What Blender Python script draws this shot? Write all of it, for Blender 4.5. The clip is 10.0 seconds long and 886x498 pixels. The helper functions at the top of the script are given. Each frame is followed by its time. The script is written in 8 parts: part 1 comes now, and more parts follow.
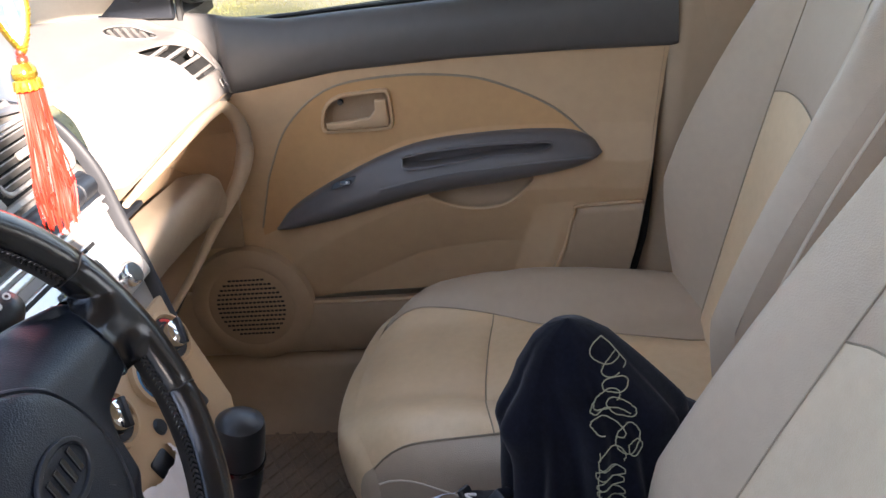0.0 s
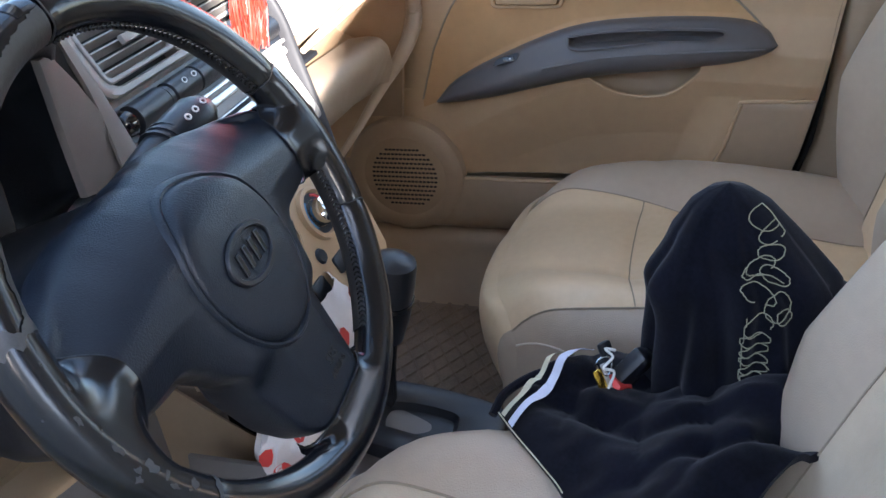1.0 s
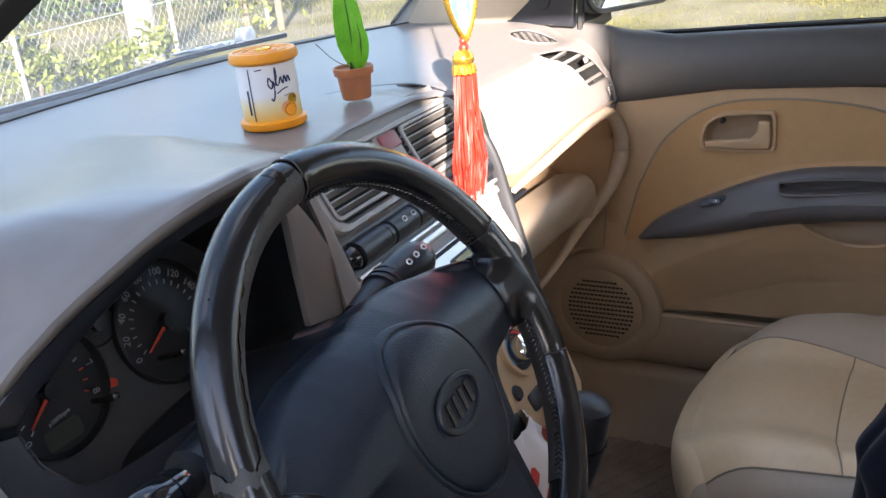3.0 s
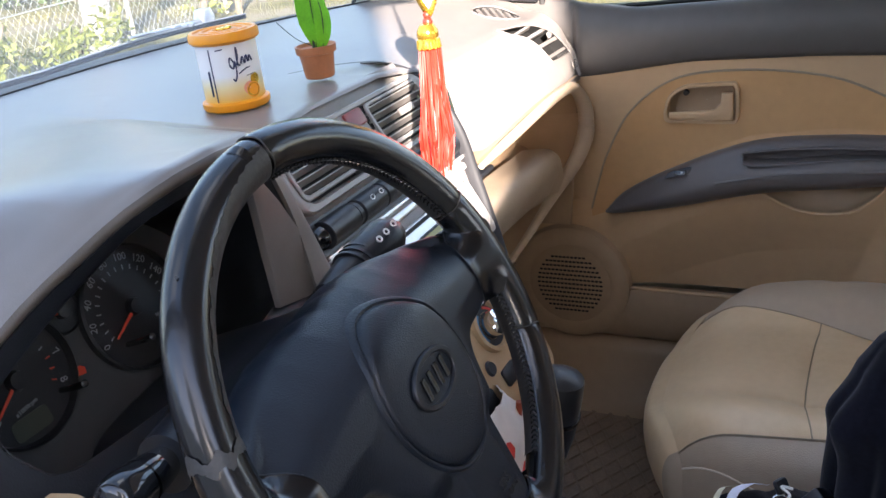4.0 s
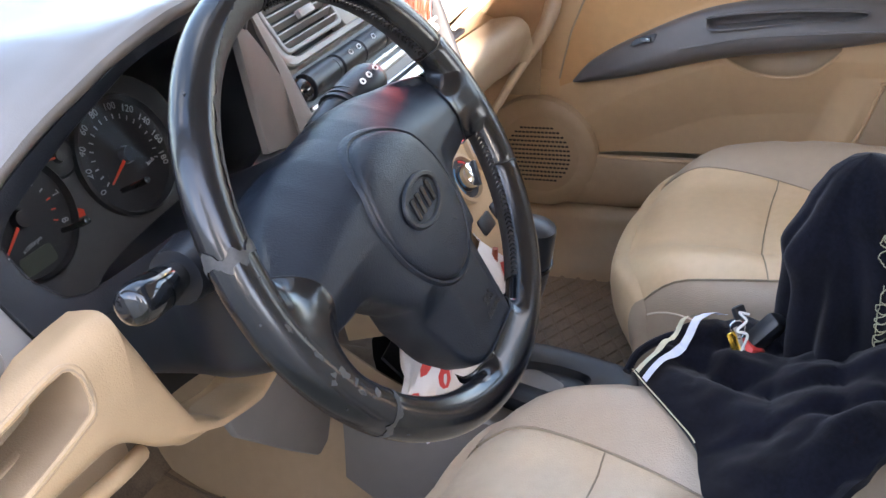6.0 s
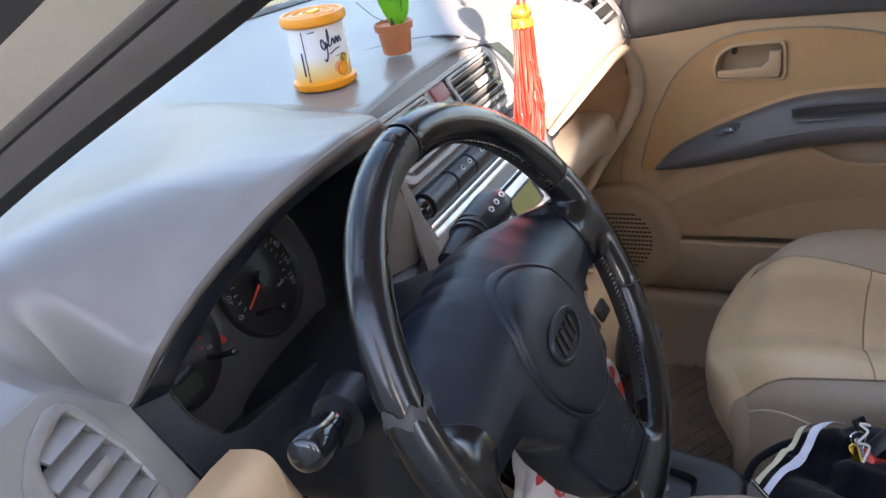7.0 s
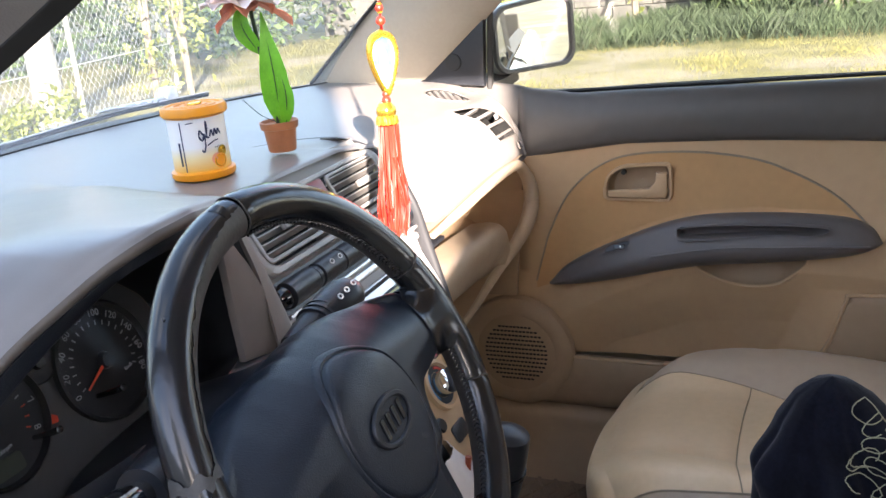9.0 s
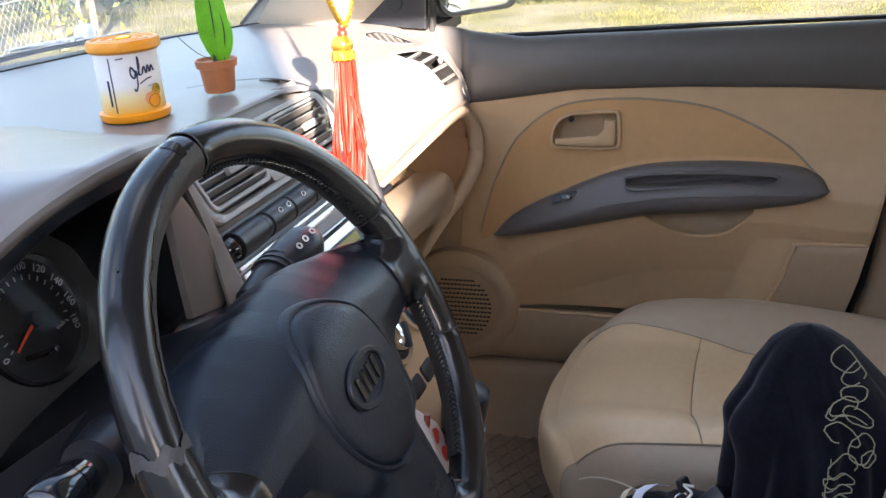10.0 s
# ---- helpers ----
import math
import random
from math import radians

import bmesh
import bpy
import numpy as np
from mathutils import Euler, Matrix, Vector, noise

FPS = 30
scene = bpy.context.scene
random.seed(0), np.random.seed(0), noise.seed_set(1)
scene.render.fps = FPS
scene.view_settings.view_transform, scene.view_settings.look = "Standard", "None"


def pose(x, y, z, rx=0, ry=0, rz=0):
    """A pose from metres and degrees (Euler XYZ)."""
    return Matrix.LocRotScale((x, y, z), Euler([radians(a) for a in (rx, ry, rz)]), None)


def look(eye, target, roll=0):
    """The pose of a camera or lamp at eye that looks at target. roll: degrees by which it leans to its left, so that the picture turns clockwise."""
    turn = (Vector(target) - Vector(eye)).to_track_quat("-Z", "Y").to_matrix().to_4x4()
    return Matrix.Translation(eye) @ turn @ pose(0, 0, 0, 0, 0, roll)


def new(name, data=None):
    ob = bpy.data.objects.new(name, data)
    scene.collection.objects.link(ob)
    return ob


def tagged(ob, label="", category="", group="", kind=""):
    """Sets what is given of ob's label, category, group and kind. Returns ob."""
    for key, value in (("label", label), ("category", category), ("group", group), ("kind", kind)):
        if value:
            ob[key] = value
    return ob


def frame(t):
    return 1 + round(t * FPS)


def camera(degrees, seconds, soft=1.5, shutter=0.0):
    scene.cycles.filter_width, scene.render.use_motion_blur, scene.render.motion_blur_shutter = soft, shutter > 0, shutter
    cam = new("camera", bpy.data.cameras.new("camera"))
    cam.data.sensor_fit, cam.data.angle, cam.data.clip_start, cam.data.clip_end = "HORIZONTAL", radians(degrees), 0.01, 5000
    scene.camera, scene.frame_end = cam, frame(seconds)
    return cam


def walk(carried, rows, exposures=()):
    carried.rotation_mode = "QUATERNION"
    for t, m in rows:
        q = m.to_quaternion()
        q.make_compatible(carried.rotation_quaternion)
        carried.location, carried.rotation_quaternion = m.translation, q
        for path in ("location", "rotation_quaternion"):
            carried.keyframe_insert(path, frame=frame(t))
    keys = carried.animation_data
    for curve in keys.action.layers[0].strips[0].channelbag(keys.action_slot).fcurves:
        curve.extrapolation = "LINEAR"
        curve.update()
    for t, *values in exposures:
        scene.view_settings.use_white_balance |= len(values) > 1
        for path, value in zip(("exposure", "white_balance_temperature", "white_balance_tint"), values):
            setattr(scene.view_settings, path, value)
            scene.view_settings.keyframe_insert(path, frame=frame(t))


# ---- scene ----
cam = camera(51.3, 10.0)
PATH = [
    (0, (-0.734, -0.298, 0.961), (1.06, -0.037, 0.117), -6.9),
    (0.5, (-0.759, -0.29, 0.942), (1.01, 0.064, 0.079), -6.2),
    (1, (-0.785, -0.282, 0.917), (0.873, 0.268, -0.056), -5.7),
    (1.5, (-0.81, -0.279, 0.923), (0.756, 0.585, 0.029), -6.8),
    (2, (-0.823, -0.279, 0.932), (0.689, 0.732, 0.1), -5.6),
    (2.5, (-0.82, -0.271, 0.947), (0.713, 0.746, 0.163), -5.3),
    (3, (-0.796, -0.274, 0.96), (0.814, 0.664, 0.235), -6.5),
    (3.2, (-0.797, -0.275, 0.957), (0.834, 0.644, 0.231), -6.7),
    (4.3, (-0.795, -0.268, 0.951), (0.828, 0.571, 0.136), -7.2),
    (4.5, (-0.803, -0.268, 0.934), (0.77, 0.577, 0.032), -7.6),
    (5, (-0.83, -0.274, 0.92), (0.681, 0.554, -0.096), -8.3),
    (5.2, (-0.84, -0.277, 0.914), (0.683, 0.546, -0.088), -8.9),
    (6.3, (-0.864, -0.277, 0.94), (0.71, 0.5, -0.019), -7.6),
    (6.5, (-0.868, -0.258, 0.955), (0.706, 0.555, 0.026), -8.1),
    (7, (-0.879, -0.214, 1.001), (0.704, 0.66, 0.146), -9.6),
    (7.5, (-0.875, -0.212, 1.002), (0.729, 0.636, 0.162), -9.4),
    (8, (-0.859, -0.227, 0.969), (0.76, 0.554, 0.092), -8.8),
    (8.5, (-0.869, -0.267, 0.968), (0.795, 0.52, 0.186), -7.8),
    (9, (-0.861, -0.292, 0.96), (0.876, 0.484, 0.344), -5.5),
    (9.5, (-0.859, -0.28, 0.954), (0.884, 0.475, 0.327), -5.1),
    (10, (-0.828, -0.231, 0.937), (0.938, 0.372, 0.217), -4.1),
]
walk(cam, [(t, look(eye, target, roll)) for t, eye, target, roll in PATH],
     [(0, 3.32, 7020, 20), (0.5, 2.98, 6850, 17), (1, 3.6, 6350, 16), (1.5, 4.5, 6280, 16), (2, 3.56, 6720, 20), (2.5, 2.92, 6650, 17), (3, 3.06, 6970, 20), (4.5, 3.33, 6920, 20), (5, 4.47, 6900, 18), (6.5, 3.89, 7270, 20), (7, 3.37, 6970, 20), (7.5, 2.96, 6820, 20), (8, 3.46, 7020, 20), (8.5, 3.71, 7120, 20), (9, 3.37, 7170, 20), (9.5, 2.82, 7120, 20), (10, 3.35, 7170, 20)])

# ---- world and sun ----
SUN_TRAVEL = Vector((0.85, 0.527, -0.33)).normalized()
world = bpy.data.worlds.new("sky")
scene.world = world
world.use_nodes = True
wn = world.node_tree.nodes
sky = wn.new("ShaderNodeTexSky")
sky.sky_type = "NISHITA"
sky.sun_disc = False
sky.sun_elevation = radians(18)
sky.sun_rotation = math.atan2(-SUN_TRAVEL.x, -SUN_TRAVEL.y)
sky.air_density, sky.dust_density, sky.ozone_density = 1.0, 1.0, 1.6
wco, cloud, cramp, cmix = (wn.new("ShaderNodeTexCoord"), wn.new("ShaderNodeTexNoise"), wn.new("ShaderNodeValToRGB"), wn.new("ShaderNodeMix"))
cloud.inputs["Scale"].default_value, cloud.inputs["Detail"].default_value = 2.6, 7
cramp.color_ramp.elements[0].position, cramp.color_ramp.elements[1].position = 0.50, 0.72
cmix.data_type = "RGBA"
cmix.inputs[7].default_value = (5.2, 5.3, 5.5, 1)
wl = world.node_tree.links.new
wl(wco.outputs["Generated"], cloud.inputs["Vector"])
wl(cloud.outputs["Fac"], cramp.inputs[0])
wl(cramp.outputs[0], cmix.inputs[0])
wl(sky.outputs[0], cmix.inputs[6])
wl(cmix.outputs[2], wn["Background"].inputs[0])
wn["Background"].inputs[1].default_value = 0.13

sun_data = bpy.data.lights.new("sun", "SUN")
sun_data.energy, sun_data.angle, sun_data.color = 4.6, radians(0.6), (1.0, 0.95, 0.87)
sun = new("sun", sun_data)
sun.matrix_world = Matrix.Translation((-3, -2, 4)) @ SUN_TRAVEL.to_track_quat("-Z", "Y").to_matrix().to_4x4()


# ---- materials ----
def material(name, color, rough=0.6, metal=0.0, var=0.12, scale=6.0, bump=0.0, bump_scale=400.0, rough_var=0.08,
             spec=0.5, coat=0.0, second=None, stretch=(1, 1, 1), sheen=0.0, bump_kind="noise"):
    m = bpy.data.materials.new(name)
    m.use_nodes = True
    t = m.node_tree
    n, link = t.nodes, t.links.new
    b = n["Principled BSDF"]
    co = n.new("ShaderNodeTexCoord")
    mp = n.new("ShaderNodeMapping")
    mp.inputs["Scale"].default_value = stretch
    link(co.outputs["Object"], mp.inputs[0])
    big = n.new("ShaderNodeTexNoise")
    big.inputs["Scale"].default_value, big.inputs["Detail"].default_value = scale, 5
    fine = n.new("ShaderNodeTexNoise")
    fine.inputs["Scale"].default_value, fine.inputs["Detail"].default_value = scale * 14, 3
    link(mp.outputs[0], big.inputs["Vector"])
    link(mp.outputs[0], fine.inputs["Vector"])
    add = n.new("ShaderNodeMix")
    add.data_type = "FLOAT"
    add.inputs[0].default_value = 0.35
    link(big.outputs["Fac"], add.inputs[2])
    link(fine.outputs["Fac"], add.inputs[3])
    ramp = n.new("ShaderNodeValToRGB")
    low = [c * (1 - var * 1.6) for c in color]
    high = [min(1, c * (1 + var)) for c in (second or color)]
    ramp.color_ramp.elements[0].position, ramp.color_ramp.elements[1].position = 0.3, 0.7
    ramp.color_ramp.elements[0].color, ramp.color_ramp.elements[1].color = (*low, 1), (*high, 1)
    link(add.outputs[0], ramp.inputs[0])
    link(ramp.outputs[0], b.inputs["Base Color"])
    rr = n.new("ShaderNodeMapRange")
    rr.inputs[3].default_value, rr.inputs[4].default_value = max(0.02, rough - rough_var), min(1, rough + rough_var)
    link(big.outputs["Fac"], rr.inputs[0])
    link(rr.outputs[0], b.inputs["Roughness"])
    b.inputs["Metallic"].default_value = metal
    b.inputs["Specular IOR Level"].default_value = spec
    b.inputs["Coat Weight"].default_value = coat
    b.inputs["Coat Roughness"].default_value = 0.12
    b.inputs["Sheen Weight"].default_value = sheen
    if bump:
        if bump_kind == "cells":
            g = n.new("ShaderNodeTexVoronoi")
            g.inputs["Scale"].default_value = bump_scale
            out = g.outputs["Distance"]
        else:
            g = n.new("ShaderNodeTexNoise")
            g.inputs["Scale"].default_value, g.inputs["Detail"].default_value = bump_scale, 2
            out = g.outputs["Fac"]
        link(mp.outputs[0], g.inputs["Vector"])
        bp = n.new("ShaderNodeBump")
        bp.inputs["Strength"].default_value, bp.inputs["Distance"].default_value = bump, 0.001
        link(out, bp.inputs["Height"])
        link(bp.outputs[0], b.inputs["Normal"])
    return m


def glass_material(name, tint, ior=1.35, haze=0.0):
    m = bpy.data.materials.new(name)
    m.use_nodes = True
    t = m.node_tree
    n, link = t.nodes, t.links.new
    n.remove(n["Principled BSDF"])
    tr, gl, mix, fr = (n.new("ShaderNodeBsdfTransparent"), n.new("ShaderNodeBsdfGlossy"),
                       n.new("ShaderNodeMixShader"), n.new("ShaderNodeFresnel"))
    tr.inputs[0].default_value = (*tint, 1)
    gl.inputs["Roughness"].default_value = 0.02
    fr.inputs[0].default_value = ior
    link(fr.outputs[0], mix.inputs[0])
    link(tr.outputs[0], mix.inputs[1])
    link(gl.outputs[0], mix.inputs[2])
    # cloudy translucent film that imitates veiling glare on the glass
    if haze:
        film, mix2, cl, mr = (n.new("ShaderNodeBsdfTranslucent"), n.new("ShaderNodeMixShader"), n.new("ShaderNodeTexNoise"), n.new("ShaderNodeMapRange"))
        film.inputs[0].default_value = (0.75, 0.76, 0.74, 1)
        cl.inputs["Scale"].default_value, cl.inputs["Detail"].default_value = 3.0, 6
        mr.inputs[1].default_value, mr.inputs[2].default_value = 0.3, 0.7
        mr.inputs[3].default_value, mr.inputs[4].default_value = haze * 0.5, haze * 1.4
        link(cl.outputs["Fac"], mr.inputs[0])
        link(mr.outputs[0], mix2.inputs[0])
        link(mix.outputs[0], mix2.inputs[1])
        link(film.outputs[0], mix2.inputs[2])
        mix = mix2
    link(mix.outputs[0], n["Material Output"].inputs[0])
    return m


M_DASH = material("dash_plastic", (0.195, 0.178, 0.168), 0.31, var=0.07, scale=3, bump=0.16, bump_scale=900, spec=0.55)
M_STACK = material("stack_grey_satin", (0.27, 0.25, 0.235), 0.36, var=0.06, scale=4, bump=0.2, bump_scale=900)
M_DASH_LOW = material("dash_grey_trim", (0.17, 0.155, 0.145), 0.5, var=0.07, scale=4, bump=0.3, bump_scale=900)
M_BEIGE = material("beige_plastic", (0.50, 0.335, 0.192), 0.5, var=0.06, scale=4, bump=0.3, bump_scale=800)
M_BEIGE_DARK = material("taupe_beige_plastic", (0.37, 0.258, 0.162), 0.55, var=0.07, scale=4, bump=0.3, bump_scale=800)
M_GLOVE = material("greyish_beige_plastic", (0.43, 0.335, 0.245), 0.5, var=0.06, scale=4, bump=0.3, bump_scale=800)
M_TAN = material("tan_vinyl", (0.48, 0.275, 0.12), 0.5, var=0.07, scale=5, bump=0.25, bump_scale=500)
M_DOOR_GREY = material("door_grey_plastic", (0.078, 0.071, 0.066), 0.5, var=0.08, scale=4, bump=0.3, bump_scale=900)
M_ARM_GREY = material("armrest_grey", (0.105, 0.096, 0.095), 0.42, var=0.08, scale=5, bump=0.2, bump_scale=900)
M_SEAT = material("seat_greige_leather", (0.45, 0.354, 0.262), 0.42, var=0.05, scale=6, bump=0.25, bump_scale=700, bump_kind="cells")
M_SEAT_TAN = material("seat_tan_leather", (0.70, 0.505, 0.305), 0.4, var=0.06, scale=6, bump=0.25, bump_scale=700, second=(0.71, 0.53, 0.34), bump_kind="cells")
# same tan leather, greyed for the sky light on the driver's seat
M_SEAT_SKYLIT = material("seat_tan_leather_skylit", (0.55, 0.43, 0.30), 0.4, var=0.06, scale=6, bump=0.25, bump_scale=700, second=(0.57, 0.46, 0.33), bump_kind="cells")
M_SEAM = material("seam_thread", (0.30, 0.24, 0.17), 0.7, var=0.1)
M_PIPING = material("pale_piping", (0.62, 0.55, 0.45), 0.5, var=0.05)
# M_BLACK and M_HUB: blue in the base stands in for reflected sky
M_BLACK = material("black_plastic", (0.0125, 0.0145, 0.019), 0.36, var=0.15, scale=8, bump=0.25, bump_scale=700, rough_var=0.06)
M_HUB = material("black_grained_vinyl", (0.0060, 0.0105, 0.0190), 0.40, var=0.14, scale=8, bump=0.26, bump_scale=900, bump_kind="cells", spec=0.45)
M_RIM = material("black_leather_glossy", (0.007, 0.008, 0.0105), 0.20, var=0.25, scale=14, bump=0.14, bump_scale=130, rough_var=0.10, spec=0.6)
M_RIM_WORN = material("worn_grey_cover", (0.052, 0.050, 0.049), 0.5, var=0.3, scale=40, bump=0.4, bump_scale=200)
M_RIM_DULL = material("black_leather_dull", (0.030, 0.028, 0.027), 0.6, var=0.2, scale=20, bump=0.4, bump_scale=300)
M_GLOSSBLACK = material("gloss_black", (0.012, 0.013, 0.015), 0.1, var=0.1, coat=0.5)
# near black painting the shade of cavities and undersides, also for black parts
M_DARK = material("cavity_shade_and_black_parts", (0.008, 0.008, 0.008), 0.7)
M_RUBBER = material("black_rubber", (0.012, 0.012, 0.012), 0.6)
M_SILVER = material("silver_paint", (0.70, 0.68, 0.65), 0.27, metal=0.55, var=0.05)
M_CHROME = material("chrome", (0.75, 0.74, 0.72), 0.1, metal=1.0, var=0.03)
M_CARPET = material("brown_carpet", (0.17, 0.122, 0.085), 0.95, var=0.3, scale=30, bump=1.0, bump_scale=350)
M_MAT = material("brown_rubber_mat", (0.235, 0.160, 0.102), 0.7, var=0.22, scale=18, bump=0.4, bump_scale=250)
M_BROW = material("hood_edge_plastic", (0.090, 0.075, 0.063), 0.5, var=0.07, scale=4, bump=0.3, bump_scale=900)
M_BORDER = material("dark_grey_border", (0.014, 0.0145, 0.017), 0.5, var=0.08, scale=6)
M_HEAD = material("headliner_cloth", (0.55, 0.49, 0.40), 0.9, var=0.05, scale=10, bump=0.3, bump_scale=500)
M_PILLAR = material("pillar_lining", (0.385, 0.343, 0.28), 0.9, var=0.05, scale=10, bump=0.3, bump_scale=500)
M_PAINT = material("car_paint_gold_beige", (0.42, 0.38, 0.30), 0.3, metal=0.3, var=0.04, coat=0.6)
M_CLUSTER = material("cluster_grey", (0.075, 0.075, 0.075), 0.5, var=0.1)
M_DIAL = material("dial_black", (0.02, 0.02, 0.022), 0.55, var=0.1)
M_WHITE = material("white_print", (0.78, 0.78, 0.76), 0.6, var=0.02)
M_DIALPRINT = material("dull_white_dial_print", (0.34, 0.35, 0.36), 0.6, var=0.03)
M_RED = material("red_needle", (0.75, 0.07, 0.03), 0.5, var=0.05)
M_VELOUR = material("navy_velour", (0.0032, 0.0032, 0.006), 0.9, var=0.4, scale=18, bump=0.3, bump_scale=900, sheen=0.10, spec=0.08, second=(0.006, 0.0065, 0.012))
M_STRIPE_C = material("cream_stripe", (0.62, 0.58, 0.42), 0.8, var=0.08, bump=0.4)
M_THREAD = material("dull_cream_thread", (0.34, 0.33, 0.22), 0.8, var=0.1)
M_STRIPE_W = material("pale_blue_stripe", (0.62, 0.66, 0.78), 0.8, var=0.08, bump=0.4)
M_ORANGE = material("orange_plastic", (0.86, 0.31, 0.012), 0.35, var=0.05)
M_TERRA = material("terracotta_plastic", (0.46, 0.17, 0.075), 0.5, var=0.12, scale=30)
M_LEAF = material("silk_leaf_green", (0.10, 0.42, 0.02), 0.36, var=0.12, scale=40, second=(0.16, 0.55, 0.03))
M_STEM = material("dark_stem", (0.02, 0.05, 0.03), 0.5)
M_PETAL = material("pink_petal", (0.92, 0.74, 0.70), 0.6, var=0.15, scale=30)
M_PETAL2 = material("coral_petal", (0.90, 0.36, 0.24), 0.6, var=0.15, scale=30)
M_GOLD = material("gold_plastic", (0.85, 0.52, 0.08), 0.18, metal=0.9, var=0.08)
M_TASSEL = material("red_silk", (0.66, 0.026, 0.014), 0.40, var=0.25, scale=60)
M_BLUEPIC = material("charm_picture", (0.05, 0.20, 0.36), 0.55, var=0.35, scale=120)
M_BAG = material("thin_white_bag", (0.80, 0.74, 0.72), 0.35, var=0.05)
M_BAGRED = material("red_print", (0.75, 0.07, 0.06), 0.4, var=0.1)
M_GREENLCD = material("olive_display", (0.30, 0.29, 0.10), 0.2, var=0.05)
M_GLASS = glass_material("window_glass", (0.70, 0.74, 0.72))
M_SCREEN = glass_material("hazed_windscreen_glass", (0.66, 0.70, 0.68), 1.35, 0.10)
M_MIRROR = material("mirror_glass", (0.85, 0.87, 0.87), 0.02, metal=1.0, var=0.0, rough_var=0.0)
M_LENS = glass_material("cluster_lens", (0.97, 0.97, 0.97), 1.12)
M_GREYMAIN = material("mirror_housing_grey", (0.05, 0.047, 0.045), 0.4, var=0.06)


def can_material():
    m = material("can_label", (0.8, 0.8, 0.8), 0.35, var=0.0)
    t = m.node_tree
    n, link = t.nodes, t.links.new
    co = n.new("ShaderNodeTexCoord")
    sp = n.new("ShaderNodeSeparateXYZ")
    link(co.outputs["Object"], sp.inputs[0])
    mr = n.new("ShaderNodeMapRange")
    mr.inputs[1].default_value, mr.inputs[2].default_value = 0.0, 0.085
    link(sp.outputs["Z"], mr.inputs[0])
    r = n.new("ShaderNodeValToRGB")
    e = r.color_ramp.elements
    e[0].position, e[0].color = 0.12, (0.85, 0.42, 0.05, 1)
    e[1].position, e[1].color = 0.5, (0.80, 0.80, 0.82, 1)
    mid = e.new(0.33)
    mid.color = (0.82, 0.66, 0.36, 1)
    link(mr.outputs[0], r.inputs[0])
    link(r.outputs[0], n["Principled BSDF"].inputs["Base Color"])
    return m


M_CAN = can_material()


# ---- mesh helpers ----
def link_mesh(name, bm, mat, smooth=True):
    me = bpy.data.meshes.new(name)
    bm.normal_update()
    bm.to_mesh(me)
    bm.free()
    me.materials.append(mat)
    if smooth:
        me.shade_smooth()
        me.set_sharp_from_angle(angle=radians(38))
    return new(name, me)


def part(name, bm, mat, parent=None, label="", smooth=True):
    ob = link_mesh(name, bm, mat, smooth)
    if parent:
        ob.parent = parent
    if label:
        ob["label"] = label
    return ob


def thing(name, label, category, at=(0, 0, 0), group="", kind=""):
    ob = new(name)
    ob.location = at
    ob.empty_display_size = 0.02
    return tagged(ob, label, category, group, kind)


def spline(points, n):
    """Catmull-Rom through the points: n samples."""
    p = np.array(points, float)
    p = np.vstack([2 * p[0] - p[1], p, 2 * p[-1] - p[-2]])
    out = []
    for t in np.linspace(0, len(p) - 3 - 1e-9, n):
        i = int(t)
        f = t - i
        a, b, c, d = p[i:i + 4]
        out.append(0.5 * ((2 * b) + (c - a) * f + (2 * a - 5 * b + 4 * c - d) * f * f + (3 * b - a - 3 * c + d) * f ** 3))
    return np.array(out)


def grid(rows, closed_u=False, closed_v=False, caps=False, thick=0.0):
    """Quads over a table of points (rows of equal length)."""
    bm = bmesh.new()
    vs = [[bm.verts.new(tuple(map(float, p))) for p in row] for row in rows]
    nr, nc = len(vs), len(vs[0])
    for i in range(nr if closed_u else nr - 1):
        for j in range(nc if closed_v else nc - 1):
            q = (vs[i][j], vs[i][(j + 1) % nc], vs[(i + 1) % nr][(j + 1) % nc], vs[(i + 1) % nr][j])
            try:
                bm.faces.new(q)
            except ValueError:
                pass
    if caps:
        bm.faces.new(vs[0])
        bm.faces.new(vs[-1])
    bmesh.ops.remove_doubles(bm, verts=bm.verts, dist=1e-6)
    bmesh.ops.recalc_face_normals(bm, faces=bm.faces)
    if thick:
        bmesh.ops.solidify(bm, geom=bm.faces[:], thickness=thick)
    return bm


def bent(pts, n):
    """Straight runs between points, with the corners kept."""
    p = np.array(pts, float)
    t = np.linspace(0, len(p) - 1, n)
    return np.stack([np.interp(t, np.arange(len(p)), p[:, k]) for k in range(3)], 1)


def loft(curves, n=24, m=None, thick=0.0):
    """A smooth surface through curves, each a list of control points."""
    a = [spline(c, n) for c in curves]
    cols = [spline([c[i] for c in a], m or 4 * len(a)) for i in range(n)]
    return grid(cols, thick=thick)


